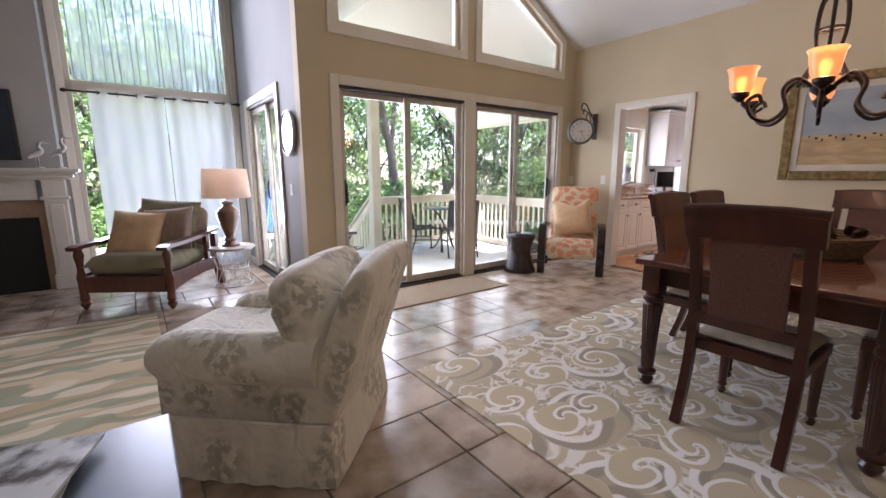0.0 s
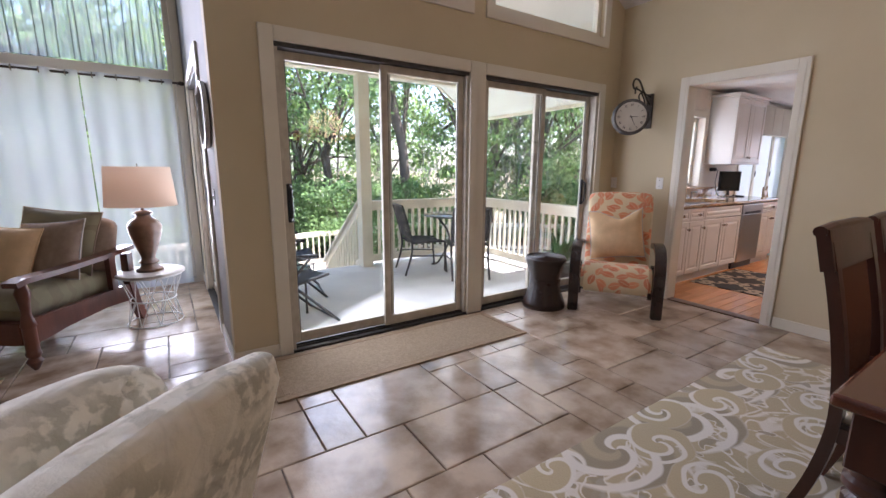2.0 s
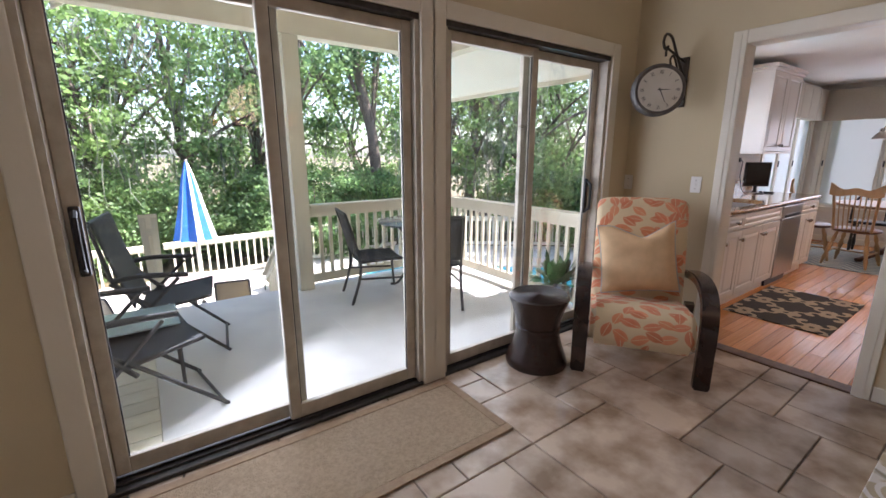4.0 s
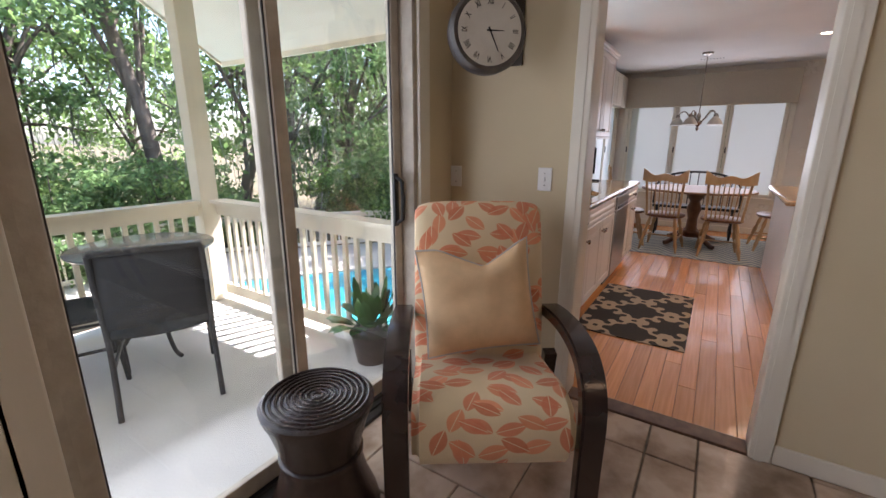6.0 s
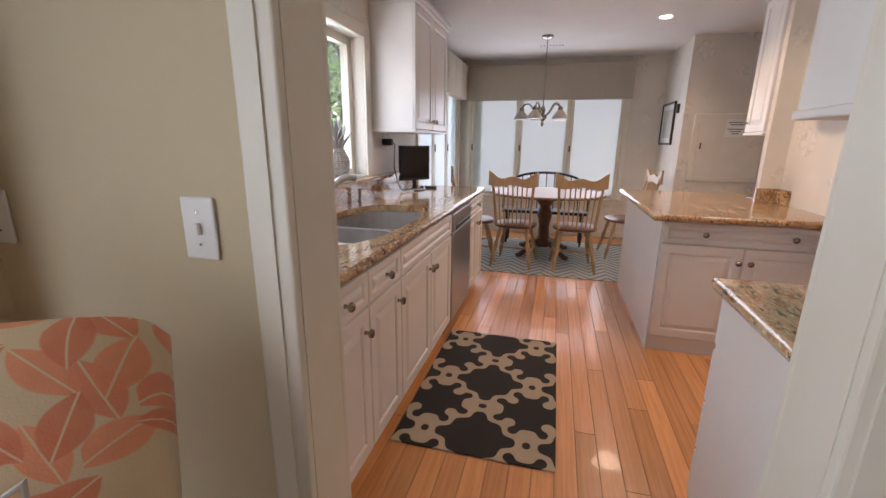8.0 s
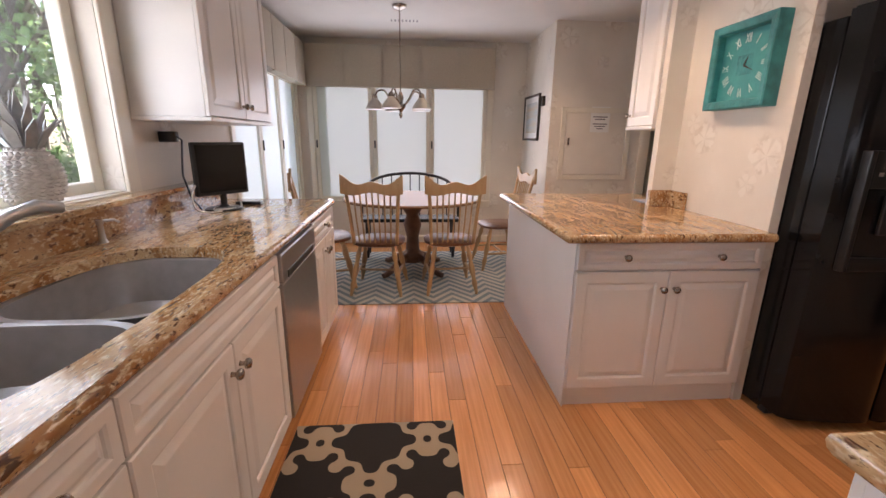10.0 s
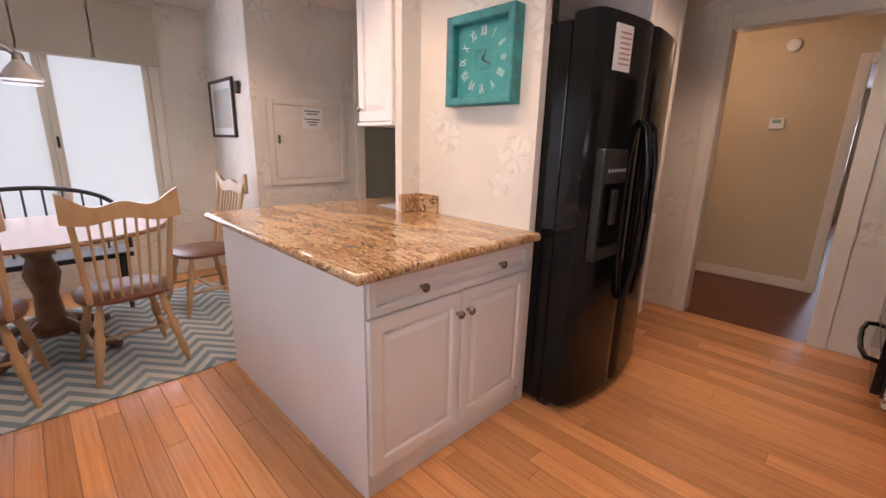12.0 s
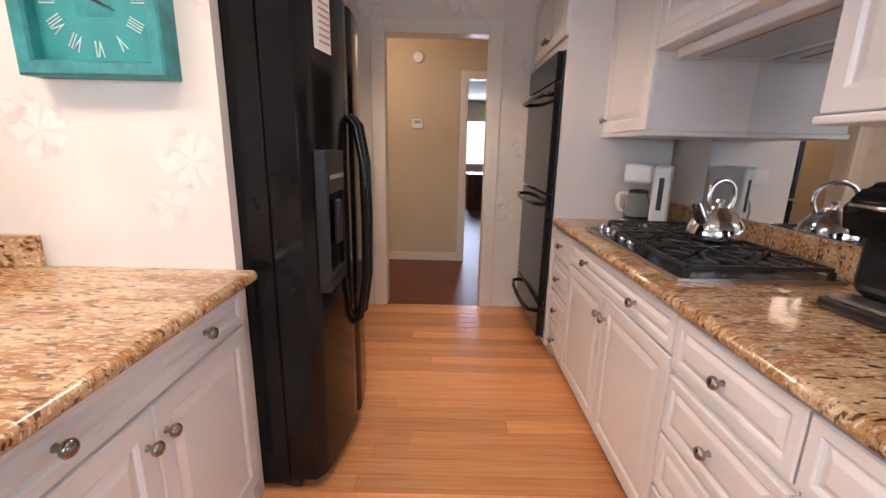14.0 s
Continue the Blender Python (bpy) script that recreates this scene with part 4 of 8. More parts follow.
# fridge
fr = thing("fridge", "gloss black side-by-side fridge with curved doors and dispenser", "fridge")
part("body", bx(7.66, 0.458, 0.03, 8.30, 1.345, 1.82, bevel=0.006), M_GLOSSBLACK, fr)
part("grille", bx(7.62, 0.46, 0.012, 7.66, 1.34, 0.045, bevel=0.005), M_BLACK, fr)
for y in (0.50, 1.30):
    for x in (7.68, 8.2):
        part("foot", lathe(nb(), [(0.02, 0), (0.02, 0.03)], x, y, 0, 12), M_BLACK, fr)
def fridge_front(y):
    u = (y - 0.90) / 0.445
    return 7.475 + 0.06 * u * u
def fridge_door(name, y0, y1):
    b = nb()
    pts = []
    for i in range(13):
        y = y0 + (y1 - y0) * i / 12
        e = 0.02 * max(0, 1 - min(i, 12 - i) / 1.2) ** 2
        pts.append((fridge_front(y) + e, y))
    pts += [(7.654, y1), (7.654, y0)]
    prism(b, pts, 0.045, 1.85, "z")
    bmesh.ops.bevel(b, geom=[e for e in b.edges if abs(e.verts[0].co.z - e.verts[1].co.z) < 1e-4 and (e.verts[0].co.z > 1.7 or e.verts[0].co.z < 0.1)], offset=0.008, segments=2, affect="EDGES")
    return part(name, b, M_GLOSSBLACK, fr, smooth=30)
fz = fridge_door("freezer_door", 0.928, 1.345)
fd = fridge_door("fridge_door", 0.458, 0.921)
for par, y in ((fz, 0.968), (fd, 0.881)):
    x = fridge_front(y)
    part("handle", tube(nb(), [(x, y, 0.55), (x - 0.03, y, 0.58), (x - 0.055, y, 0.75), (x - 0.06, y, 1.0), (x - 0.055, y, 1.25), (x - 0.03, y, 1.40), (x, y, 1.43)], 0.016, 10), M_GLOSSBLACK, par, "curved black handle", 50)
x = fridge_front(1.15)
b = nb()
for a in ((1.01, 0.80, 1.035, 1.30), (1.265, 0.80, 1.29, 1.30), (1.035, 1.15, 1.265, 1.30), (1.035, 0.80, 1.265, 0.86)):
    box(b, x - 0.012, a[0], a[1], x + 0.03, a[2], a[3], 0.005, 2)
part("dispenser", b, M_BLACK, fz, "black water and ice dispenser")
b = nb()
for k in range(6):
    box(b, x - 0.0135, 1.055 + 0.033 * k, 1.20, x - 0.0121, 1.075 + 0.033 * k, 1.215)
part("buttons", b, mat("grey_buttons", (0.4, 0.4, 0.4), 0.4), fz)
part("lever", bx(x - 0.02, 1.12, 0.96, x - 0.002, 1.18, 1.12, bevel=0.005), M_BLACK, fz)
pn = thing("notice", "white printed notice held on the black fridge door", "notice")
x = fridge_front(1.26) - 0.004
xa = fridge_front(1.14) - 0.003
part("sheet", prism(nb(), [(xa, 1.14), (x, 1.26), (x - 0.001, 1.26), (xa - 0.001, 1.14)], 1.62, 1.80, "z"), M_PAPERWHITE, pn)
b = nb()
for k in range(7):
    prism(b, [(xa - 0.0018, 1.155), (x - 0.0018, 1.245), (x - 0.0024, 1.245), (xa - 0.0024, 1.155)], 1.645 + 0.02 * k, 1.652 + 0.02 * k, "z")
part("writing", b, mat("faded_red_print", (0.6, 0.3, 0.25), 0.7), pn)

# cooking side
FX = 6.385
hs = [(0.11, 0.29), (0.30, 0.48), (0.49, 0.68), (0.70, 0.866)]
def west(y0, y1, fr_, label):
    return cabinet(label, pose(FX, y0, 0, 0, 0, 90), y1 - y0 - 0.002, 0.874, 0.64, fr_(y1 - y0 - 0.002))
west(0.205, 0.54, lambda w: drawers(0, w, hs), "narrow white cabinet with four stacked drawers")
west(0.54, 1.58, lambda w: drawers(0, w, top4, True) + doors2(0, w, 0.11, 0.73), "white cabinet with wide drawer and doors under cooktop")
west(1.58, 2.03, lambda w: drawers(0, w, hs), "white cabinet with a stack of four drawers")
west(2.03, 2.45, lambda w: drawers(0, w, hs), "white cabinet with four drawers at the counter end")
w2 = thing("worktop", "polished cream and brown granite worktop around the cooktop", "worktop")
part("slab", bx(5.725, 0.204, 0.876, 6.41, 2.47, 0.916), M_GRANITE, w2)
b = nb()
tube(b, [(6.41, 0.204, 0.896), (6.41, 2.47, 0.896), (5.725, 2.47, 0.896)], 0.02, 10)
part("rounded_edge", b, M_GRANITE, w2, smooth=60)
part("backsplash", bx(5.722, 0.204, 0.9165, 5.745, 2.45, 1.03, bevel=0.003), M_GRANITE, w2)
mr_ = thing("mirror_backsplash", "mirrored glass backsplash behind the cooktop", "mirror")
part("glass", bx(5.7215, 0.50, 1.032, 5.727, 2.44, 1.74), M_MIRROR, mr_)
# cooktop
ck = thing("cooktop", "black gas cooktop with cast iron grates", "cooktop")
part("tray", bx(5.80, 0.53, 0.9165, 6.33, 1.43, 0.926, bevel=0.004), mat("dark_steel_tray", (0.07, 0.07, 0.07), 0.25, (0.1, 0.1, 0.1), 30, metal=0.8), ck, "dark steel tray")
b = nb()
for a in ((5.795, 0.525, 5.80, 1.435), (6.33, 0.525, 6.337, 1.435), (5.80, 0.525, 6.33, 0.53), (5.80, 1.43, 6.33, 1.435)):
    box(b, a[0], a[1], 0.9166, a[2], a[3], 0.929)
part("rim", b, M_STEEL, ck, "stainless rim")
for y0 in (0.55, 0.84, 1.13):
    b = nb()
    x0, x1, y1 = 5.83, 6.30 if y0 > 0.6 else 6.22, y0 + 0.28
    z = 0.953
    for yy in (y0, y1):
        box(b, x0, yy - 0.006, z, x1, yy + 0.006, z + 0.014)
    for xx in (x0, (x0 + x1) / 2, x1):
        box(b, xx - 0.006, y0, z + 0.001, xx + 0.006, y1, z + 0.0135)
    for cx in (x0 + 0.13, x1 - 0.12):
        for k in range(8):
            a = 2 * math.pi * k / 8
            tube(b, [(cx + 0.035 * math.cos(a), (y0 + y1) / 2 + 0.035 * math.sin(a), z + 0.012), (cx + 0.115 * math.cos(a), (y0 + y1) / 2 + 0.115 * math.sin(a), z + 0.010)], 0.0065, 6)
    for xx in (x0, x1):
        for yy in (y0, y1):
            box(b, xx - 0.008, yy - 0.008, 0.9265, xx + 0.008, yy + 0.008, z)
    part("grate", b, M_IRON, ck, "black cast iron grate")
    for cx in (x0 + 0.13, x1 - 0.12):
        part("burner", lathe(nb(), [(0.05, 0), (0.05, 0.008), (0.034, 0.011), (0.034, 0.018), (0.008, 0.02)], cx, (y0 + y1) / 2, 0.9265, 20), M_IRON, ck, smooth=40)
for k in range(5):
    part("knob", lathe(nb(), [(0.021, 0), (0.021, 0.006), (0.017, 0.008), (0.015, 0.026), (0.004, 0.028)], 6.275, 0.60 + 0.085 * k, 0.9265, 16), M_CHROME, ck, "chrome control knob", 40)
# kettle
kt = thing("kettle", "polished steel whistling kettle on the cooktop", "kettle", pose(5.96, 1.0, 0.968, 0, 0, 20))
part("body", lathe(nb(), [(0.085, 0), (0.105, 0.01), (0.108, 0.03), (0.095, 0.075), (0.07, 0.11), (0.04, 0.13), (0.036, 0.138), (0.012, 0.142), (0.012, 0.15), (0.018, 0.158), (0.012, 0.168)], sides=32), M_CHROME, kt, smooth=50)
part("spout", tube(nb(), [(0.06, 0, 0.07), (0.10, 0, 0.10), (0.125, 0, 0.145), (0.135, 0, 0.16)], 0.026, 14, r_end=0.016), M_CHROME, kt, smooth=50)
part("handle", tube(nb(), curve_pts([(0.05, 0, 0.12), (0.07, 0, 0.17), (0.055, 0, 0.225), (0.0, 0, 0.245), (-0.055, 0, 0.225), (-0.075, 0, 0.17), (-0.055, 0, 0.115)], 5), 0.010, 10), M_CHROME, kt, smooth=50)
# coffee maker
cf = thing("coffee_maker", "white drip coffee maker with glass carafe", "coffee maker", pose(5.97, 0.385, 0.9165, 0, 0, 60))
b = nb()
box(b, -0.10, -0.12, 0, 0.10, 0.12, 0.03, 0.012, 3); box(b, -0.095, 0.03, 0.03, 0.095, 0.118, 0.33, 0.015, 3); box(b, -0.098, -0.115, 0.235, 0.098, 0.03, 0.335, 0.018, 3)
part("housing", b, M_WHITEPL, cf)
part("water_gauge", bx(0.0951, 0.06, 0.1, 0.098, 0.085, 0.27), M_BLACK, cf)
part("hotplate", lathe(nb(), [(0.07, 0), (0.07, 0.006)], 0, -0.04, 0.031, 24), M_IRON, cf)
ca = part("carafe", lathe(nb(), [(0.05, 0), (0.066, 0.01), (0.07, 0.05), (0.062, 0.10), (0.05, 0.125), (0.052, 0.14), (0.047, 0.14), (0.045, 0.122), (0.057, 0.098), (0.064, 0.05), (0.06, 0.014), (0.02, 0.008)], 0, -0.04, 0.038, 28), clear("carafe_glass", (0.9, 0.92, 0.92)), cf, "clear glass carafe", 60)
part("handle", tube(nb(), curve_pts([(0, -0.09, 0.165), (0, -0.135, 0.165), (0, -0.145, 0.12), (0, -0.13, 0.075), (0, -0.105, 0.07)], 5), 0.011, 10), M_WHITEPL, ca, "white plastic handle", 50)
part("lid", lathe(nb(), [(0.052, 0), (0.054, 0.012), (0.03, 0.02), (0.01, 0.022)], 0, -0.04, 0.178, 24), M_BLACK, ca, "black lid", 40)
# pod machine
kg = thing("pod_coffee_machine", "black single-cup pod coffee machine with silver trim", "coffee machine", pose(5.93, 1.72, 0.9165, 0, 0, 95))
b = nb()
box(b, -0.11, -0.13, 0, 0.11, 0.15, 0.035, 0.015, 3); box(b, -0.11, -0.05, 0.035, 0.11, 0.15, 0.30, 0.04, 4)
part("housing", b, M_BLACK, kg)
b = nb()
prism(b, [(-0.11, 0.20), (0.15, 0.20), (0.15, 0.30), (0.03, 0.345), (-0.07, 0.335), (-0.125, 0.28)], -0.115, 0.115, "x")
bmesh.ops.bevel(b, geom=b.edges[:], offset=0.02, segments=3, affect="EDGES")
part("head", b, M_GLOSSBLACK, kg, smooth=40)
part("trim_band", tube(nb(), [(-0.116, 0.13, 0.295), (-0.116, -0.08, 0.285), (-0.08, -0.124, 0.28), (0.08, -0.124, 0.28), (0.116, -0.08, 0.285), (0.116, 0.13, 0.295)], 0.006, 8), M_CHROME, kg, "silver trim band", 50)
part("drip_tray", bx(-0.08, -0.125, 0.036, 0.08, -0.052, 0.046, bevel=0.003), M_STEEL, kg)
# oven tower
cabinet("tall white oven housing cabinet with doors above", pose(FX + 0.035, -0.66, 0, 0, 0, 90), 0.862, 2.37, 0.66, [("door", 0.003, 1.93, 0.426, 0.40, [(0.40, 0.06)]), ("door", 0.433, 1.93, 0.426, 0.40, [(0.03, 0.06)])], kick=0.08, group="")
ov = thing("double_oven", "black built-in double wall oven with curved handles", "oven", pose(FX + 0.035, -0.592, 0, 0, 0, 90))
part("body", bx(0.0, -0.014, 0.12, 0.775, -0.0008, 1.86, bevel=0.003), M_BLACK, ov)
part("control_panel", bx(0.0, -0.05, 1.70, 0.775, -0.0145, 1.855, bevel=0.006), M_GLOSSBLACK, ov)
for z0, z1 in ((1.06, 1.69), (0.36, 1.05), (0.13, 0.35)):
    dd = part("oven_door", bx(0.0, -0.052, z0, 0.775, -0.0145, z1, bevel=0.008), M_GLOSSBLACK, ov, "gloss black oven door")
    part("handle", tube(nb(), [(0.05, -0.05, z1 - 0.06), (0.07, -0.095, z1 - 0.06), (0.2, -0.115, z1 - 0.065), (0.387, -0.12, z1 - 0.068), (0.575, -0.115, z1 - 0.065), (0.705, -0.095, z1 - 0.06), (0.725, -0.05, z1 - 0.06)], 0.013, 10), M_GLOSSBLACK, dd, smooth=50)
upper("white raised-panel wall cabinet above coffee maker", pose(6.165, 0.205, 0, 0, 0, 90), 0.536, 1.41, 2.30, 0.44, 1)
upper("short white wall cabinet over the cooktop", pose(6.165, 0.745, 0, 0, 0, 90), 0.893, 1.765, 2.30, 0.44, 2)
upper("white raised-panel wall cabinet near the kitchen doorway", pose(6.165, 1.64, 0, 0, 0, 90), 0.81, 1.41, 2.30, 0.44, 2)
hd = thing("range_hood", "slim white under-cabinet range hood", "hood")
part("canopy", bx(5.74, 0.80, 1.70, 6.12, 1.59, 1.742, bevel=0.008), M_WHITECAB, hd)
part("filter", bx(5.80, 0.87, 1.694, 6.06, 1.52, 1.6995), M_STEEL, hd)
# tall pantry units past the fridge
cabinet("white pantry cabinet beside the fridge", pose(7.72, 0.44, 0, 0, 0, -90), 0.55, 2.36, 0.57, [("door", 0.003, 0.95, 0.544, 1.36, [(0.04, 0.06)]), ("drawer", 0.003, 0.70, 0.544, 0.166, [(0.27, 0.083)]), ("door", 0.003, 0.11, 0.544, 0.58, [(0.04, 0.5)])])

# ---- living and dining room ----
def pattern(name, base, colors, kind, scale, rough=0.85, warp=0.6, stretch=(1, 1, 1), bump=0.25, weave=900.0):
    """Cloth with a printed or woven figure: leaves, paisley swirls, waves, lattice or zigzag."""
    m = bpy.data.materials.new(name)
    m.use_nodes = True
    n, l = m.node_tree.nodes, m.node_tree.links
    b = n["Principled BSDF"]
    b.inputs["Roughness"].default_value = rough
    b.inputs["Specular IOR Level"].default_value = 0.2
    b.inputs["Sheen Weight"].default_value = 0.15
    co = n.new("ShaderNodeTexCoord")
    mp = n.new("ShaderNodeMapping")
    mp.inputs["Scale"].default_value = stretch
    l.new(co.outputs["Object"], mp.inputs["Vector"])
    vec = mp.outputs["Vector"]

    def node(t, **k):
        x = n.new(t)
        for a, v in k.items():
            x.inputs[a.replace("_", " ")].default_value = v
        return x

    def math_(op, a, c=None):
        x = n.new("ShaderNodeMath")
        x.operation = op
        for i, v in enumerate((a, c)):
            if v is None: continue
            if isinstance(v, (int, float)): x.inputs[i].default_value = v
            else: l.new(v, x.inputs[i])
        return x.outputs[0]

    def mix(f, a, c):
        x = n.new("ShaderNodeMix")
        x.data_type = "RGBA"
        l.new(f, x.inputs["Factor"])
        for s, v in (("A", a), ("B", c)):
            if isinstance(v, tuple): x.inputs[s].default_value = rgb(v)
            else: l.new(v, x.inputs[s])
        return x.outputs["Result"]

    def step(v, lo, hi):
        r = n.new("ShaderNodeMapRange")
        r.inputs["From Min"].default_value, r.inputs["From Max"].default_value = lo, hi
        l.new(v, r.inputs["Value"])
        return r.outputs["Result"]

    def warped(k, s):
        t = node("ShaderNodeTexNoise", Scale=s, Detail=2.0)
        l.new(vec, t.inputs["Vector"])
        sub = n.new("ShaderNodeVectorMath"); sub.operation = "SUBTRACT"
        l.new(t.outputs["Color"], sub.inputs[0]); sub.inputs[1].default_value = (0.5, 0.5, 0.5)
        sc = n.new("ShaderNodeVectorMath"); sc.operation = "SCALE"
        l.new(sub.outputs[0], sc.inputs[0]); sc.inputs["Scale"].default_value = k
        ad = n.new("ShaderNodeVectorMath"); ad.operation = "ADD"
        l.new(vec, ad.inputs[0]); l.new(sc.outputs[0], ad.inputs[1])
        return ad.outputs[0]
    t0 = node("ShaderNodeTexNoise", Scale=scale * 0.6, Detail=5.0)
    l.new(vec, t0.inputs["Vector"])
    col = mix(step(t0.outputs["Fac"], 0.35, 0.65), base, tuple(v * 0.88 for v in base))
    if kind == "leaves":
        sx = n.new("ShaderNodeSeparateXYZ")
        l.new(vec, sx.inputs[0])
        run = math_("ADD", sx.outputs["Y"], sx.outputs["Z"])
        for i, c in enumerate(colors):
            # one pointed leaf in each cell, turned at random
            cv = n.new("ShaderNodeCombineXYZ")
            l.new(math_("ADD", sx.outputs["X"], 0.062 * i), cv.inputs[0]); l.new(math_("ADD", run, 0.097 * i), cv.inputs[1])
            v = node("ShaderNodeTexVoronoi", Scale=scale, Randomness=0.7)
            v.voronoi_dimensions = "2D"
            l.new(cv.outputs[0], v.inputs["Vector"])
            dl = n.new("ShaderNodeVectorMath"); dl.operation = "SUBTRACT"
            l.new(cv.outputs[0], dl.inputs[0]); l.new(v.outputs["Position"], dl.inputs[1])
            sd = n.new("ShaderNodeSeparateXYZ"); l.new(dl.outputs[0], sd.inputs[0])
            sc_ = n.new("ShaderNodeSeparateColor"); l.new(v.outputs["Color"], sc_.inputs[0])
            an = math_("MULTIPLY", sc_.outputs[0], 6.283)
            ca_, sa_ = math_("COSINE", an), math_("SINE", an)
            lx = math_("ADD", math_("MULTIPLY", sd.outputs[0], ca_), math_("MULTIPLY", sd.outputs[1], sa_))
            ly = math_("SUBTRACT", math_("MULTIPLY", sd.outputs[1], ca_), math_("MULTIPLY", sd.outputs[0], sa_))
            f = math_("ADD", math_("MULTIPLY", math_("ABSOLUTE", ly), 1 / 0.031), math_("POWER", math_("MULTIPLY", lx, 1 / 0.060), 2.0))
            t = node("ShaderNodeTexNoise", Scale=scale * 5)
            l.new(vec, t.inputs["Vector"])
            tone = mix(math_("MULTIPLY", math_("ADD", sc_.outputs[1], t.outputs["Fac"]), 0.5), c, tuple(min(1, x * 1.35 + 0.06) for x in c))
            tone = mix(step(math_("ABSOLUTE", ly), 0.0022, 0.0010), tone, base)
            col = mix(math_("MULTIPLY", step(f, 1.04, 0.92), 0.9), col, tone)
    elif kind == "paisley":
        # pale drifts between curled commas, each one turned at random
        wv = warped(0.16, 3.0)
        drift = node("ShaderNodeTexNoise", Scale=scale * 1.6, Detail=1.5, Distortion=1.4)
        l.new(wv, drift.inputs["Vector"])
        d_ = math_("ABSOLUTE", math_("SUBTRACT", drift.outputs["Fac"], 0.52))
        col = mix(math_("MULTIPLY", step(d_, 0.055, 0.02), 0.85), col, colors[0])
        blob = node("ShaderNodeTexNoise", Scale=scale * 3.4, Detail=1.0, Distortion=0.8)
        l.new(wv, blob.inputs["Vector"])
        col = mix(math_("MULTIPLY", step(blob.outputs["Fac"], 0.62, 0.65), 0.8), col, colors[1])
        col = mix(math_("MULTIPLY", step(math_("ABSOLUTE", math_("SUBTRACT", blob.outputs["Fac"], 0.60)), 0.022, 0.012), 0.9), col, colors[0])
        for i, (cell, reach, pitch) in enumerate(((scale * 0.55, 0.33, 0.40), (scale * 0.95, 0.18, 0.22))):
            off = n.new("ShaderNodeVectorMath"); off.operation = "ADD"
            l.new(warped(0.10, 2.4), off.inputs[0]); off.inputs[1].default_value = (0.31 * i, 0.17 * i, 0)
            v = node("ShaderNodeTexVoronoi", Scale=cell, Randomness=0.55)
            v.voronoi_dimensions = "2D"
            l.new(off.outputs[0], v.inputs["Vector"])
            dl = n.new("ShaderNodeVectorMath"); dl.operation = "SUBTRACT"
            l.new(off.outputs[0], dl.inputs[0]); l.new(v.outputs["Position"], dl.inputs[1])
            sd = n.new("ShaderNodeSeparateXYZ"); l.new(dl.outputs[0], sd.inputs[0])
            sc_ = n.new("ShaderNodeSeparateColor"); l.new(v.outputs["Color"], sc_.inputs[0])
            r = math_("SQRT", math_("ADD", math_("MULTIPLY", sd.outputs[0], sd.outputs[0]), math_("MULTIPLY", math_("MULTIPLY", sd.outputs[1], sd.outputs[1]), 1.7)))
            turn = math_("ADD", math_("MULTIPLY", math_("ARCTAN2", sd.outputs[1], sd.outputs[0]), 1 / 6.28319), math_("MULTIPLY", sc_.outputs[0], 3.0))
            ph = math_("FRACT", math_("ADD", math_("ADD", turn, math_("MULTIPLY", r, 1 / pitch)), 4.0))
            inn = step(r, reach, reach * 0.94)
            ring = math_("ABSOLUTE", math_("SUBTRACT", ph, 0.42))
            col = mix(math_("MULTIPLY", inn, step(ring, 0.42, 0.40)), col, colors[0])
            col = mix(math_("MULTIPLY", inn, step(ring, 0.30, 0.27)), col, colors[1] if i == 0 else base)
            col = mix(math_("MULTIPLY", inn, math_("MULTIPLY", step(ring, 0.13, 0.08), 0.6)), col, base)
    elif kind == "waves":
        for i, c in enumerate(colors):
            w = node("ShaderNodeTexWave", Scale=scale * (1 + 0.45 * i), Distortion=9.0 + 4 * i)
            w.inputs["Detail"].default_value, w.inputs["Detail Scale"].default_value = 3.0, 1.1
            w.bands_direction = "Y"
            l.new(vec, w.inputs["Vector"])
            col = mix(math_("MULTIPLY", step(w.outputs["Fac"], 0.55, 0.75), 0.8), col, c)
    elif kind == "floral":
        v = node("ShaderNodeTexVoronoi", Scale=scale * 0.8)
        l.new(warped(warp, scale * 1.3), v.inputs["Vector"])
        t = node("ShaderNodeTexNoise", Scale=scale * 5, Detail=3.0)
        l.new(vec, t.inputs["Vector"])
        f = math_("MULTIPLY", step(v.outputs["Distance"], 0.50, 0.34), step(t.outputs["Fac"], 0.44, 0.53))
        col = mix(math_("MULTIPLY", f, 0.78), col, colors[0])
        w = node("ShaderNodeTexWave", Scale=scale * 0.8, Distortion=12.0)
        l.new(vec, w.inputs["Vector"])
        col = mix(math_("MULTIPLY", step(w.outputs["Fac"], 0.93, 0.99), 0.12), col, colors[0])
    elif kind in ("lattice", "zigzag"):
        sx = n.new("ShaderNodeSeparateXYZ")
        l.new(vec, sx.inputs[0])
        if kind == "zigzag":
            tri = math_("PINGPONG", math_("MULTIPLY", sx.outputs["Y"], scale), 0.5)
            s = math_("SINE", math_("MULTIPLY", math_("ADD", math_("MULTIPLY", sx.outputs["X"], scale), math_("MULTIPLY", tri, 1.2)), 18.0))
            col = mix(step(s, -0.1, 0.1), col, colors[0])
        else:
            cx, cy = math_("COSINE", math_("MULTIPLY", sx.outputs["X"], scale * 6.283)), math_("COSINE", math_("MULTIPLY", sx.outputs["Y"], scale * 6.283))
            c2, d2 = math_("COSINE", math_("MULTIPLY", sx.outputs["X"], scale * 18.85)), math_("COSINE", math_("MULTIPLY", sx.outputs["Y"], scale * 18.85))
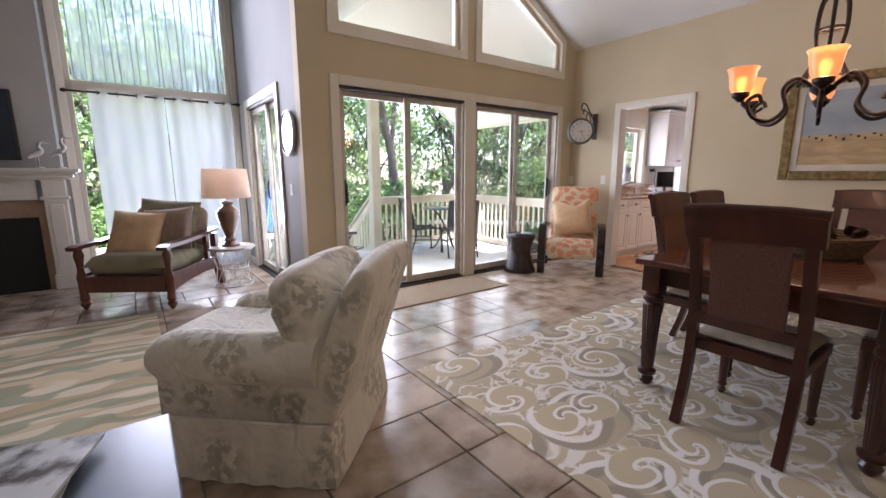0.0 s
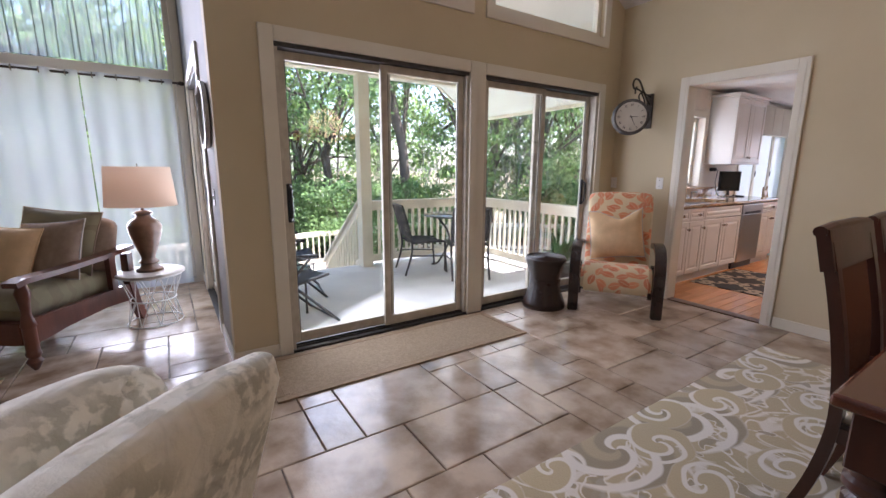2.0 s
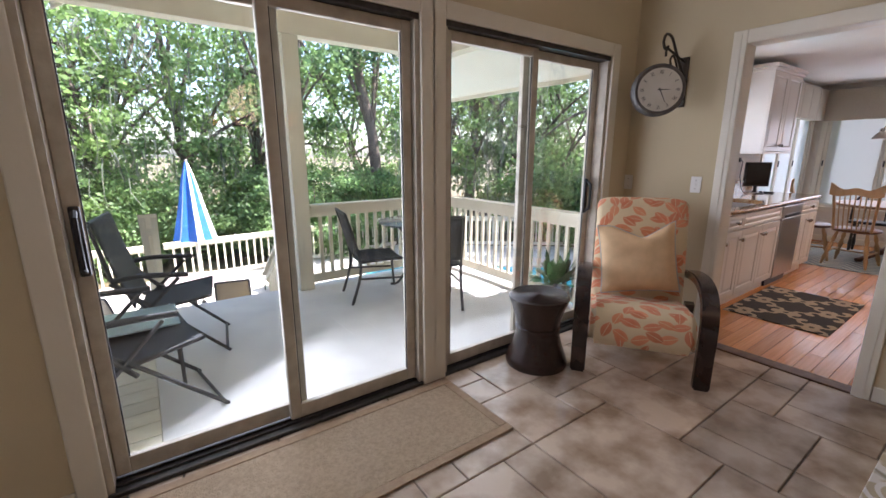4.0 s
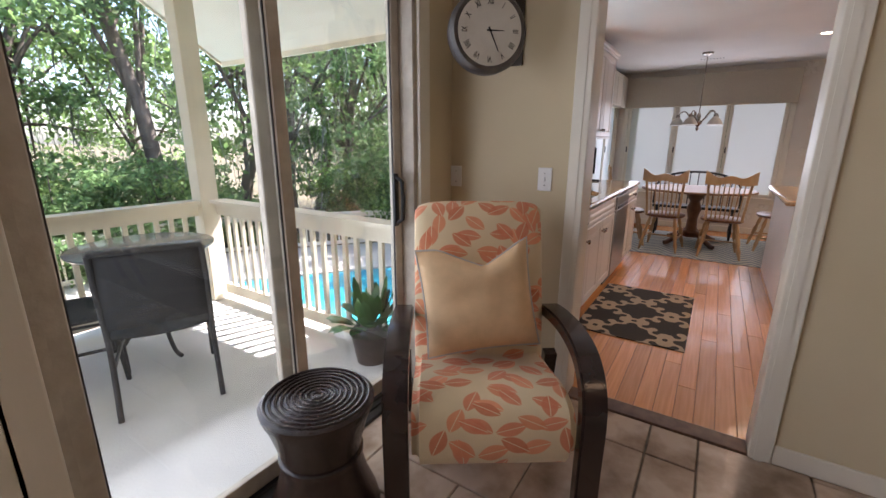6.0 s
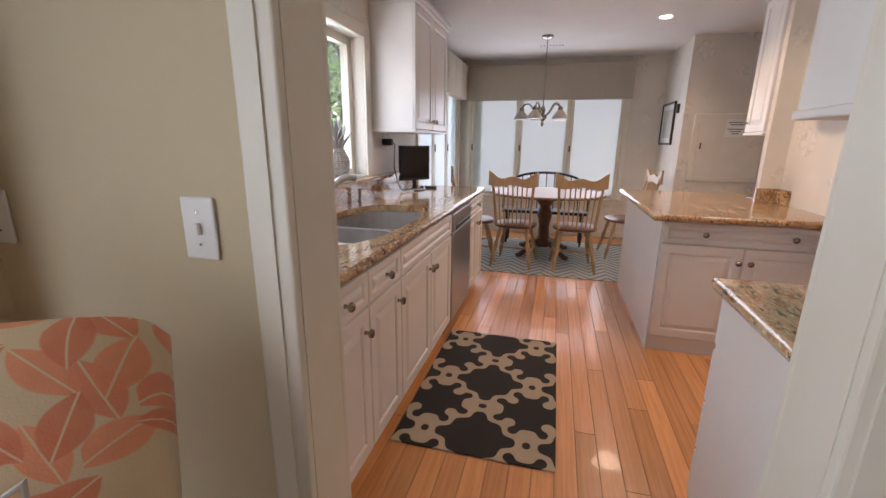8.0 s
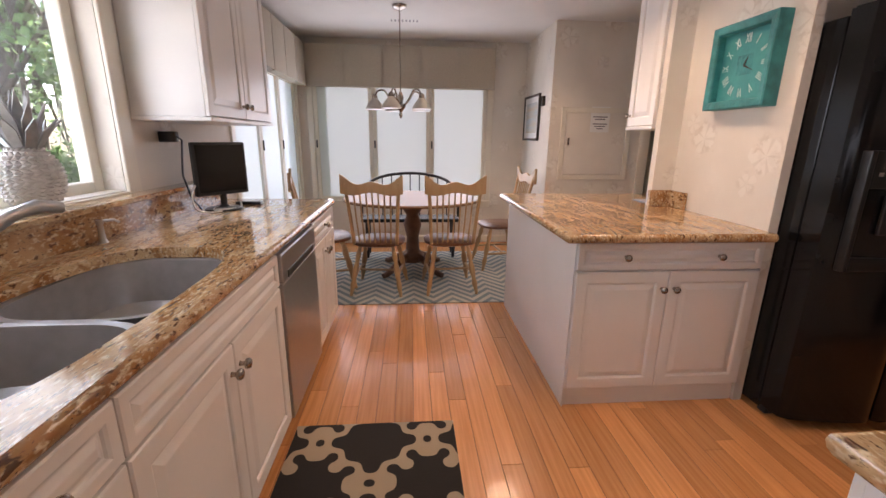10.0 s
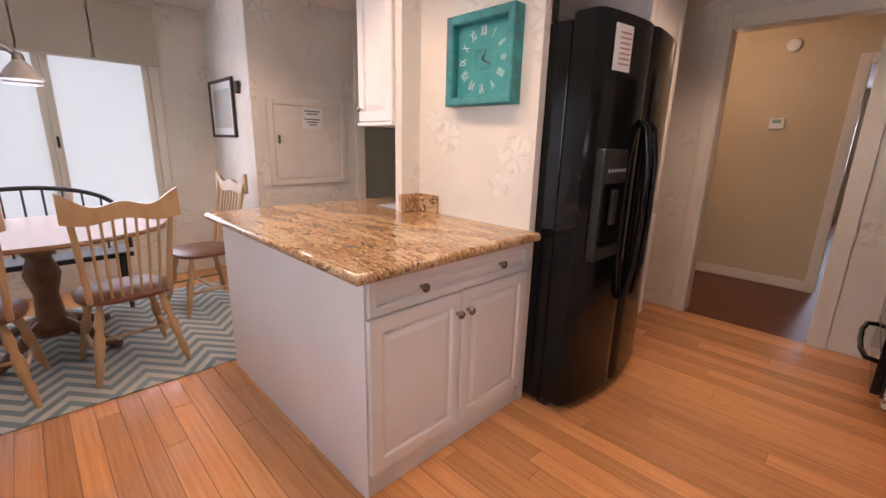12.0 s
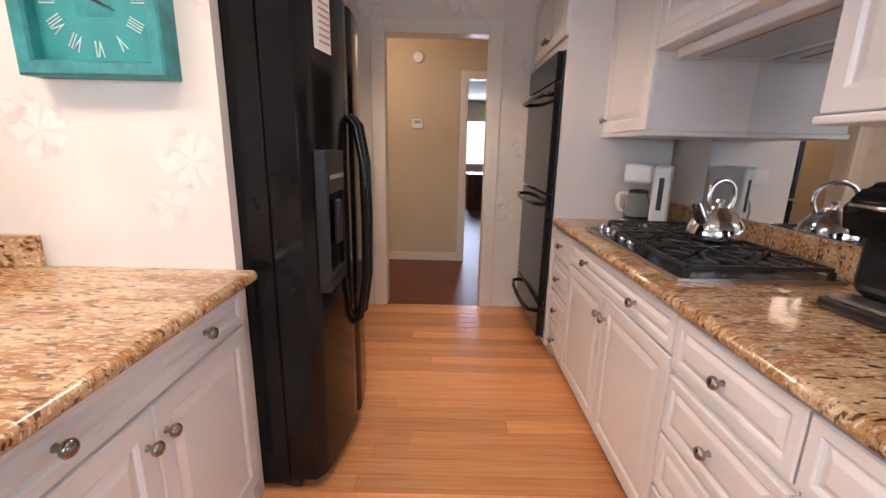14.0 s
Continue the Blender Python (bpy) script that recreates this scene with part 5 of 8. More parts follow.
            s = math_("ADD", math_("ADD", cx, cy), math_("MULTIPLY", math_("MULTIPLY", c2, d2), 0.75))
            s = math_("ABSOLUTE", s)
            col = mix(step(s, 0.56, 0.50), col, colors[0])
    l.new(col, b.inputs["Base Color"])
    t = node("ShaderNodeTexNoise", Scale=weave * 0.25, Detail=2.0)
    l.new(vec, t.inputs["Vector"])
    bp = node("ShaderNodeBump", Strength=bump, Distance=0.004)
    l.new(t.outputs["Fac"], bp.inputs["Height"])
    if kind == "floral":
        # slack creases in the slipcover
        fold = node("ShaderNodeTexNoise", Scale=7.0, Detail=2.0, Distortion=1.2)
        l.new(vec, fold.inputs["Vector"])
        bf = node("ShaderNodeBump", Strength=0.6, Distance=0.03)
        l.new(fold.outputs["Fac"], bf.inputs["Height"])
        l.new(bf.outputs["Normal"], bp.inputs["Normal"])
    l.new(bp.outputs["Normal"], b.inputs["Normal"])
    return m


M_LEAF = pattern("orange_leaf_print_cloth", (0.75, 0.60, 0.38), ((0.58, 0.18, 0.085), (0.62, 0.22, 0.10), (0.54, 0.16, 0.07)), "leaves", 6.6)
M_PAISLEY = pattern("paisley_rug_pile", (0.57, 0.47, 0.30), ((0.84, 0.79, 0.73), (0.37, 0.31, 0.22)), "paisley", 2.7, warp=0.42, weave=500, bump=0.5)
M_WAVES = pattern("wavy_rug_pile", (0.66, 0.52, 0.31), ((0.46, 0.33, 0.17), (0.74, 0.64, 0.46), (0.27, 0.28, 0.16)), "waves", 0.85, weave=500, bump=0.5, stretch=(0.5, 1.0, 1))
M_FLORAL = pattern("faded_floral_slipcover", (0.78, 0.72, 0.59), ((0.40, 0.37, 0.28),), "floral", 5.5, warp=0.08)
M_OLIVE = pattern("olive_striped_cushion", (0.30, 0.27, 0.17), ((0.24, 0.20, 0.13),), "waves", 2.0)
M_LATTICE = pattern("black_lattice_mat", (0.028, 0.024, 0.022), ((0.46, 0.37, 0.26),), "lattice", 2.1, weave=500)
M_ZIGZAG = pattern("grey_zigzag_rug", (0.20, 0.26, 0.27), ((0.52, 0.51, 0.44),), "zigzag", 3.0, weave=500)
M_YELLOW = mat("pale_yellow_linen", (0.78, 0.54, 0.31), 0.85, (0.70, 0.48, 0.27), 14, 0.3, 260)
M_TAUPE = mat("taupe_cushion_cloth", (0.38, 0.28, 0.21), 0.85, (0.31, 0.225, 0.17), 20, 0.3, 260)
M_PIPE = mat("grey_piping", (0.56, 0.53, 0.50), 0.8)
M_CHERRY = mat("dark_cherry_wood", (0.075, 0.021, 0.011), 0.28, (0.036, 0.010, 0.006), 7, 0.05, 60, stretch=(1, 1, 0.25), coat=0.2, detail=6)
M_CHERRYTOP = mat("polished_cherry_top", (0.13, 0.038, 0.02), 0.16, (0.08, 0.022, 0.012), 5, 0.03, 60, stretch=(0.2, 3, 1), coat=0.4, detail=6)
M_RATTAN = mat("woven_rattan_panel", (0.13, 0.042, 0.016), 0.5, (0.085, 0.026, 0.011), 90, 0.6, 160)
M_ESPRESSO = mat("espresso_bentwood", (0.022, 0.012, 0.010), 0.25, (0.035, 0.018, 0.014), 10, 0.05, 50, coat=0.3)
M_SEATPAD = mat("cream_seat_pad", (0.50, 0.44, 0.33), 0.85, (0.43, 0.37, 0.27), 24, 0.2, 300)
M_OAK = mat("honey_oak", (0.52, 0.34, 0.17), 0.35, (0.42, 0.26, 0.12), 12, 0.1, 80, stretch=(1, 1, 0.3))
M_BROWNSEAT = mat("brown_stained_seat", (0.19, 0.085, 0.04), 0.35, (0.13, 0.055, 0.028), 12, 0.1, 80)
M_SISAL = mat("sisal_weave", (0.42, 0.31, 0.20), 0.9, (0.33, 0.24, 0.15), 60, 1.0, 130)
M_DRUM = mat("dark_brown_rattan_drum", (0.034, 0.014, 0.009), 0.25, (0.018, 0.008, 0.006), 30, 0.4, 140, coat=0.3)
M_MAHOG = mat("red_mahogany", (0.15, 0.045, 0.024), 0.3, (0.07, 0.02, 0.012), 8, 0.08, 60, coat=0.25, stretch=(1, 1, 0.3))
M_BRONZE = mat("oil_rubbed_bronze", (0.05, 0.032, 0.024), 0.42, (0.03, 0.02, 0.015), 40, 0.15, 120, metal=0.6)


def band(b, path, x0, x1, thick):
    """A flat strip bent along (y, z) points, x0 to x1 wide."""
    up, lo = [], []
    k = len(path)
    for i in range(k):
        a, c = Vector(path[max(0, i - 1)]), Vector(path[min(k - 1, i + 1)])
        d = (c - a).normalized()
        nn = Vector((-d.y, d.x)) * thick / 2
        p = Vector(path[i])
        up.append(tuple(p + nn)); lo.append(tuple(p - nn))
    return prism(b, up + lo[::-1], x0, x1, "x")




def pillow(label, m, w, h, t, material, piping=None, dent=0.0):
    p = thing("cushion", label, "cushion", m)
    part("cover", cushion(nb(), w, h, t, Matrix.Identity(4), 0.55, 16, 3.0, dent), material, p, smooth=70)
    if piping:
        b = nb()
        pts = []
        for i in range(64):
            a = 2 * math.pi * i / 64
            c, s = math.cos(a), math.sin(a)
            k = 1 / max(abs(c), abs(s))
            x, y = c * k, s * k
            yy = y - dent * max(0, 1 - abs(x - 0.18) * 1.3) * max(0, y) ** 2
            pts.append((x * w / 2 * (1 - 0.06 * (1 - y * y) * abs(x) ** 3), yy * h / 2 * (1 - 0.06 * (1 - x * x) * abs(y) ** 3), 0))
        tube(b, pts, 0.005, 6, closed=True)
        part("piping", b, piping, p, "corded piping", 60)
    return p


def pad(b, w, d, h, m, e1, e2, nu=36, nv=14, amp=0.008):
    """A rounded stuffed block; e1 squares its outline, e2 its section."""
    def pw(c, e):
        return math.copysign(abs(c) ** e, c)
    rings = []
    for j in range(1, nv):
        v = -math.pi / 2 + math.pi * j / nv
        rings.append([m @ Vector((w / 2 * pw(math.cos(v), e2) * pw(math.cos(2 * math.pi * i / nu), e1), d / 2 * pw(math.cos(v), e2) * pw(math.sin(2 * math.pi * i / nu), e1),
                                  h / 2 * pw(math.sin(v), e2) + amp * noise.noise(Vector((i * 0.5, j * 0.6, w * 9))))) for i in range(nu)])
    return loft(b, rings)


# leaf-print armchair with bentwood arms
RC = pose(4.69, 3.435, 0, 0, 0, -55.5)
rc = thing("armchair", "orange leaf-print armchair with dark bentwood arms", "armchair", RC)
for s in (-1, 1):
    path = curve_pts([(0.0, 0.0), (0.0, 0.18), (-0.005, 0.38), (0.03, 0.50), (0.12, 0.575), (0.28, 0.60), (0.46, 0.585), (0.60, 0.56)], 5)
    x = 0.355 * s
    b = band(nb(), [tuple(p) for p in path], x - 0.046, x + 0.046, 0.056)
    bmesh.ops.bevel(b, geom=[e for e in b.edges if abs(e.verts[0].co.x - e.verts[1].co.x) < 1e-5], offset=0.008, segments=2, affect="EDGES")
    part("arm", b, M_ESPRESSO, rc, "dark espresso bentwood arm", 30)
    part("leg", band(nb(), [(0.62, 0.0), (0.58, 0.2), (0.55, 0.36)], x - 0.03, x + 0.03, 0.05), M_ESPRESSO, rc)
b = nb()
prism(b, [tuple(p) for p in curve_pts([(0.0, 0.20), (-0.035, 0.26), (-0.03, 0.36), (0.02, 0.425), (0.15, 0.445), (0.35, 0.41), (0.56, 0.37), (0.62, 0.30), (0.56, 0.22), (0.3, 0.19), (0.0, 0.20)], 5)][:-1], -0.30, 0.30, "x")
bmesh.ops.bevel(b, geom=[e for f in b.faces if len(f.verts) > 8 for e in f.edges], offset=0.03, segments=3, affect="EDGES")
part("seat", b, M_LEAF, rc, smooth=50)
rings = []
path = curve_pts([(0.54, 0.34), (0.575, 0.55), (0.645, 0.82), (0.70, 1.0), (0.715, 1.03)], 6)
for i, p in enumerate(path):
    q, r_ = path[max(0, i - 1)], path[min(len(path) - 1, i + 1)]
    d = (r_ - q).normalized()
    nn = Vector((-d.y, d.x))
    t = i / (len(path) - 1)
    e = (1 - max(0, (t - 0.72) / 0.28) ** 3.2) ** 0.5 if t < 1 else 0.25
    hw, th = 0.305 * (0.80 + 0.20 * max(e, 0.3)), 0.085 * max(e, 0.3)
    rings.append([(superpoint(2 * math.pi * j / 28, 4.5)[0] * hw, *(p + nn * superpoint(2 * math.pi * j / 28, 3)[1] * th)) for j in range(28)])
part("backrest", loft(nb(), rings), M_LEAF, rc, smooth=60)
pillow("pale yellow cushion with dented top on the armchair", RC @ pose(-0.02, 0.44, 0.685, 90 - 14, 0, 0) @ pose(0, 0, 0, 0, 0, 7), 0.50, 0.48, 0.17, M_YELLOW, M_PIPE, 0.42)
# drum stool
ds = thing("drum_stool", "dark brown woven drum stool beside the armchair", "stool", pose(4.345, 3.96, 0))
part("drum", lathe(nb(), [(0.20, 0), (0.205, 0.02), (0.195, 0.06), (0.165, 0.14), (0.145, 0.22), (0.142, 0.25), (0.15, 0.255), (0.15, 0.27), (0.142, 0.275), (0.15, 0.32), (0.175, 0.41), (0.195, 0.455), (0.198, 0.475), (0.185, 0.485), (0.02, 0.486)], sides=36), M_DRUM, ds, smooth=40)
b = nb()
for k in range(9):
    r = 0.02 + 0.02 * k
    tube(b, [(r * math.cos(2 * math.pi * i / 32), r * math.sin(2 * math.pi * i / 32), 0.487) for i in range(32)], 0.005, 5, closed=True)
part("coiled_top", b, M_DRUM, ds, "coiled woven top", 60)
# station clock
sc = thing("station_clock", "double-sided black station clock on a scrolled bracket", "clock", pose(5.28, 3.815, 1.815, 0, 0, -46) @ Matrix.Scale(0.95, 4))
part("case", lathe(nb(), [(0.12, -0.045), (0.165, -0.05), (0.18, -0.03), (0.18, 0.03), (0.165, 0.05), (0.12, 0.045)], sides=40, m=Matrix.Rotation(radians(90), 4, "X")), mat("grey_black_clock_metal", (0.07, 0.065, 0.065), 0.45, (0.12, 0.11, 0.1), 16, 0.3, 70, metal=0.4), sc, smooth=40)
M_FACE = mat("aged_cream_dial", (0.66, 0.63, 0.56), 0.6, (0.58, 0.55, 0.47), 6)
part("dial", lathe(nb(), [(0.148, 0.0), (0.148, 0.003)], sides=40, m=Matrix.Translation((0, -0.0505, 0)) @ Matrix.Rotation(radians(90), 4, "X")), M_FACE, sc)
for i, s in enumerate(ROMAN):
    a = radians(90 - 30 * i)
    m = Matrix.Translation((0.118 * math.cos(a), -0.0545, 0.118 * math.sin(a))) @ Matrix.Rotation(radians(90), 4, "X") @ Matrix.Rotation(a - radians(90), 4, "Z") @ Matrix.Diagonal((0.8, 1.3, 1, 1))
    part("numeral", text_mesh(s, 0.03, m, None), M_BLACK, sc)
for a, ln in ((radians(0), 0.065), (radians(-65), 0.095)):
    d = Vector((math.cos(a), 0, math.sin(a)))
    part("hand", tube(nb(), [Vector((0, -0.057, 0)) - d * 0.015, Vector((0, -0.057, 0)) + d * ln], 0.004, 6, r_end=0.0015), M_BLACK, sc)
bk = thing("clock_bracket", "black scrolled iron bracket holding the station clock", "bracket")
part("plate", bx(XE - 0.012, 3.76, 1.72, XE - 0.0005, 3.83, 2.06, bevel=0.004), M_DARK, bk)
b = nb()
def wallpt(u, z):
    return (XE - 0.012 - u * 0.92, 3.795 + 0.0 * u, z)
tube(b, [wallpt(*p) for p in [tuple(q) for q in curve_pts([(0, 1.95), (0.06, 2.0), (0.14, 2.08), (0.22, 2.16), (0.30, 2.17), (0.33, 2.12), (0.30, 2.08), (0.26, 2.10)], 6)]], 0.009, 8)
tube(b, [wallpt(*p) for p in [tuple(q) for q in curve_pts([(0, 1.78), (0.05, 1.86), (0.10, 1.98), (0.17, 2.05), (0.21, 2.02), (0.19, 1.98)], 6)]], 0.007, 8)
tube(b, [wallpt(0, 2.03), wallpt(0.28, 2.09)], 0.008, 8)
tube(b, [wallpt(0.28, 2.09), wallpt(0.28, 2.035)], 0.008, 8)
part("scroll", b, M_DARK, bk, smooth=60)
# switch plates
def switch(x, y, z, rz, label):
    s = thing("light_switch", label, "switch", pose(x, y, z, 0, 0, rz), "wall switches")
    part("plate", bx(-0.036, -0.007, -0.058, 0.036, -0.0005, 0.058, bevel=0.004), M_WHITEPL, s)
    part("toggle", bx(-0.005, -0.016, -0.011, 0.005, -0.0072, 0.011, bevel=0.002), M_WHITEPL, s)
    b = nb()
    for z_ in (-0.03, 0.03):
        lathe(b, [(0.003, 0), (0.003, 0.001)], 0, 0, 0, 8, Matrix.Translation((0, -0.0072, z_)) @ Matrix.Rotation(radians(90), 4, "X"))
    part("screws", b, M_NICKEL, s)
switch(XE, 3.612, 1.172, 90 - 180, "white toggle switch plate beside the kitchen doorway")
switch(XE, 4.135, 1.165, -90, "white switch plate near the sliding door")
switch(XM, 4.58, 1.10, -90, "white switch plate under the round mirror")
# sisal mat, rugs
def rug(name, label, x0, y0, x1, y1, t, material, border=None):
    r = thing(name, label, "rug", pose((x0 + x1) / 2, (y0 + y1) / 2, 0))
    w, d = (x1 - x0) / 2, (y1 - y0) / 2
    k = 0.05 if border else 0
    part("woven_field", bx(-w + k, -d + k, 0.0008, w - k, d - k, t, bevel=0.003, segs=1), material, r)
    if border:
        b = nb()
        for a in ((-w, -d, w, -d + k), (-w, d - k, w, d), (-w, -d + k, -w + k, d - k), (w - k, -d + k, w, d - k)):
            box(b, a[0], a[1], 0.0008, a[2], a[3], t + 0.002, 0.003, 1)
        part("border", b, border, r, "cloth bound border")
    return r
rug("door_mat", "tan sisal door mat with bound edges", 1.775, 3.525, 3.70, 4.12, 0.009, M_SISAL, mat("tan_binding", (0.36, 0.25, 0.15), 0.8, (0.3, 0.2, 0.12), 30, 0.3, 200))
rug("dining_rug", "large taupe and white paisley rug under the dining table", 1.712, -0.9, 5.0, 2.375, 0.010, M_PAISLEY)
rug("living_rug", "cream and olive wavy-patterned living room rug", -2.3, 2.3, 0.41, 4.75, 0.012, M_WAVES)
rug("kitchen_mat", "black and tan lattice-patterned kitchen mat", 6.475, 2.90, 7.675, 3.635, 0.008, M_LATTICE)
rug("nook_rug", "grey and cream zigzag rug under breakfast table", 9.17, 1.95, 10.8, 4.2, 0.008, M_ZIGZAG)

# floral club chair seen from behind
cc = thing("club_chair", "cream floral slipcovered club chair with rolled arms", "armchair", pose(1.16, 2.01, 0, 0, 0, 47.2))
# local x along the back, local -y towards the back, +y to the front
W2 = 0.40
b = nb()
box(b, -W2 + 0.01, 0.03, 0.012, W2 - 0.01, 0.74, 0.40, 0.02, 2)
part("base", b, M_FLORAL, cc, smooth=40)
b = nb()
per = [(-W2, 0.0), (W2, 0.0), (W2, 0.76), (-W2, 0.76)]
loop = []
for i in range(4):
    p, q = Vector(per[i]), Vector(per[(i + 1) % 4])
    for j in range(24):
        loop.append(p.lerp(q, j / 24))
c0 = Vector((0, 0.38))
rings = []
for z, g in ((0.006, 0.035), (0.12, 0.018), (0.26, 0.0), (0.27, -0.03)):
    rings.append([((c0 + (p - c0) * 1.0 + (p - c0).normalized() * (g + (0.007 * math.sin(i * 1.7) if z < 0.2 else 0))).x, (c0 + (p - c0) + (p - c0).normalized() * g).y, z) for i, p in enumerate(loop)])
loft(b, rings)
part("skirt", b, M_FLORAL, cc, "box-pleated floral skirt", 50)
for s in (-1, 1):
    rings = []
    for i in range(13):
        y = 0.05 + 0.74 * i / 12
        e = 1 - 0.35 * max(0, (i - 10) / 2) ** 2
        ring = []
        for j in range(20):
            a = 2 * math.pi * j / 20
            ring.append((s * (W2 - 0.09 + 0.125 * e * math.cos(a)), y, 0.515 + 0.115 * e * math.sin(a) - 0.02 * (i / 12)))
        rings.append(ring)
    b = loft(nb(), rings)
    box(b, s * (W2 - 0.01) if s < 0 else W2 - 0.18, 0.05, 0.25, -W2 + 0.18 if s < 0 else W2 - 0.005, 0.75, 0.52, 0.01, 1)
    part("arm", b, M_FLORAL, cc, "rolled floral arm", 50)
b = nb()
rings = []
for i in range(11):
    t = i / 10
    z = 0.26 + 0.645 * t
    yb = -0.005 - 0.20 * t
    half = W2 - 0.005 - 0.02 * t
    th = 0.16 - 0.05 * t if i < 10 else 0.05
    yb2 = yb if i < 10 else yb + 0.03
    ring = [(-half, yb2), (-half * 0.5, yb2 - 0.012), (0, yb2 - 0.015), (half * 0.5, yb2 - 0.012), (half, yb2), (half, yb2 + th), (half * 0.5, yb2 + th + 0.02), (0, yb2 + th + 0.025), (-half * 0.5, yb2 + th + 0.02), (-half, yb2 + th)]
    rings.append([(x, y, z + (0.03 * (1 - (x / half) ** 2) if i > 8 else 0)) for x, y in ring])
bk = part("backrest", loft(b, rings), M_FLORAL, cc, smooth=60).modifiers.new("soft_edge", "BEVEL")
bk.width, bk.segments, bk.limit_method, bk.angle_limit = 0.022, 3, "ANGLE", radians(40)
part("seat_cushion", pad(nb(), 0.56, 0.76, 0.20, pose(0, 0.52, 0.45), 0.22, 0.40), M_FLORAL, cc, smooth=60)
part("back_cushion", pad(nb(), 0.75, 0.50, 0.27, pose(0, 0.13, 0.645, 74, 0, 0), 0.40, 0.66, 64, 22, 0.026), M_FLORAL, cc, "plump creased floral back cushion", 60)
# end table with magazines
M_BLUETOP = mat("dark_glossy_table_top", (0.10, 0.125, 0.155), 0.33, (0.075, 0.095, 0.125), 5, coat=0.05)
et = thing("end_table", "dark glossy wooden end table with magazines", "table", pose(0.035, 1.36, 0))
part("tabletop", bx(-0.34, -0.52, 0.47, 0.34, 0.40, 0.50, bevel=0.006), M_BLUETOP, et)
part("apron", bx(-0.30, -0.48, 0.38, 0.30, 0.36, 0.469), M_CHERRY, et)
for x in (-0.28, 0.28):
    for y in (-0.46, 0.34):
        part("leg", bx(x - 0.025, y - 0.025, 0, x + 0.025, y + 0.025, 0.379, bevel=0.004), M_CHERRY, et)
M_MAG = mat("magazine_print", (0.62, 0.62, 0.60), 0.25, (0.12, 0.11, 0.10), 9, detail=6, pos=(0.42, 0.56))
for i, (dx, dy, rz) in enumerate(((0, 0.05, -8), (-0.02, 0.0, 6), (0.02, 0.08, -20))):
    mg = thing("magazine", "glossy magazine stacked on the end table", "magazine", pose(0.015 + dx, 1.48 + dy, 0.5005 + 0.0125 * i, 0, 0, rz), "magazines on the end table")
    part("pages", bx(-0.13, -0.17, 0, 0.13, 0.17, 0.009), M_PAPERWHITE, mg)
    part("cover", bx(-0.132, -0.172, 0.0092, 0.132, 0.172, 0.0115), M_MAG, mg)

# planter armchair
PC = pose(0.215, 5.03, 0, 0, 0, -33.6)
pc = thing("armchair", "carved mahogany armchair with olive seat cushion", "armchair", PC)
TURN_LEG = [(0.012, 0), (0.03, 0.03), (0.045, 0.06), (0.03, 0.085), (0.04, 0.10), (0.042, 0.12), (0.036, 0.13), (0.036, 0.29), (0.042, 0.30), (0.036, 0.33), (0.025, 0.38), (0.03, 0.45), (0.042, 0.52), (0.03, 0.56), (0.03, 0.58)]
for s in (-1, 1):
    part("front_leg", lathe(nb(), TURN_LEG, 0.395 * s, 0.0, 0, 16), M_MAHOG, pc, "turned front leg", 45)
    part("back_leg", band(nb(), [(0.98, 0.0), (0.92, 0.16), (0.88, 0.35), (0.885, 0.60)], 0.395 * s - 0.03, 0.395 * s + 0.03, 0.06), M_MAHOG, pc)
    b = band(nb(), [(-0.07, 0.585), (0.0, 0.60), (0.3, 0.605), (0.6, 0.62), (0.92, 0.65)], 0.395 * s - 0.05, 0.395 * s + 0.05, 0.035)
    part("arm", b, M_MAHOG, pc)
    b = nb()
    prism(b, [(0.03, 0.17), (0.25, 0.20), (0.6, 0.22), (0.90, 0.20), (0.90, 0.34), (0.03, 0.34)], 0.395 * s - 0.018, 0.395 * s + 0.018, "x")
    part("side_rail", b, M_MAHOG, pc)
    part("side_post", bx(0.395 * s - 0.02, 0.68, 0.34, 0.395 * s + 0.02, 0.74, 0.615), M_MAHOG, pc)
part("front_rail", bx(-0.36, -0.025, 0.17, 0.36, 0.02, 0.32, bevel=0.005), M_MAHOG, pc)
part("seat_deck", bx(-0.375, 0.021, 0.27, 0.375, 0.88, 0.315), M_MAHOG, pc)
part("seat_cushion", cushion(nb(), 0.74, 0.86, 0.20, pose(0, 0.41, 0.405), 0.2, 14, 8.0), M_OLIVE, pc, smooth=60)
part("back_cushion", pad(nb(), 0.74, 0.46, 0.22, pose(0, 0.80, 0.68, 74, 0, 0), 0.3, 0.7), M_TAUPE, pc, smooth=60)
pillow("olive cushion leaning on the mahogany armchair", PC @ pose(0.05, 0.66, 0.74, 72, 4, 0), 0.62, 0.50, 0.16, M_OLIVE, M_TAUPE)
pillow("taupe cushion on the mahogany armchair", PC @ pose(0.13, 0.50, 0.69, 68, -5, 0), 0.50, 0.46, 0.15, M_TAUPE, M_PIPE)
pillow("pale yellow cushion propped on the mahogany armchair", PC @ pose(-0.10, 0.36, 0.67, 66, 3, 0), 0.50, 0.46, 0.16, M_YELLOW, M_YELLOW)
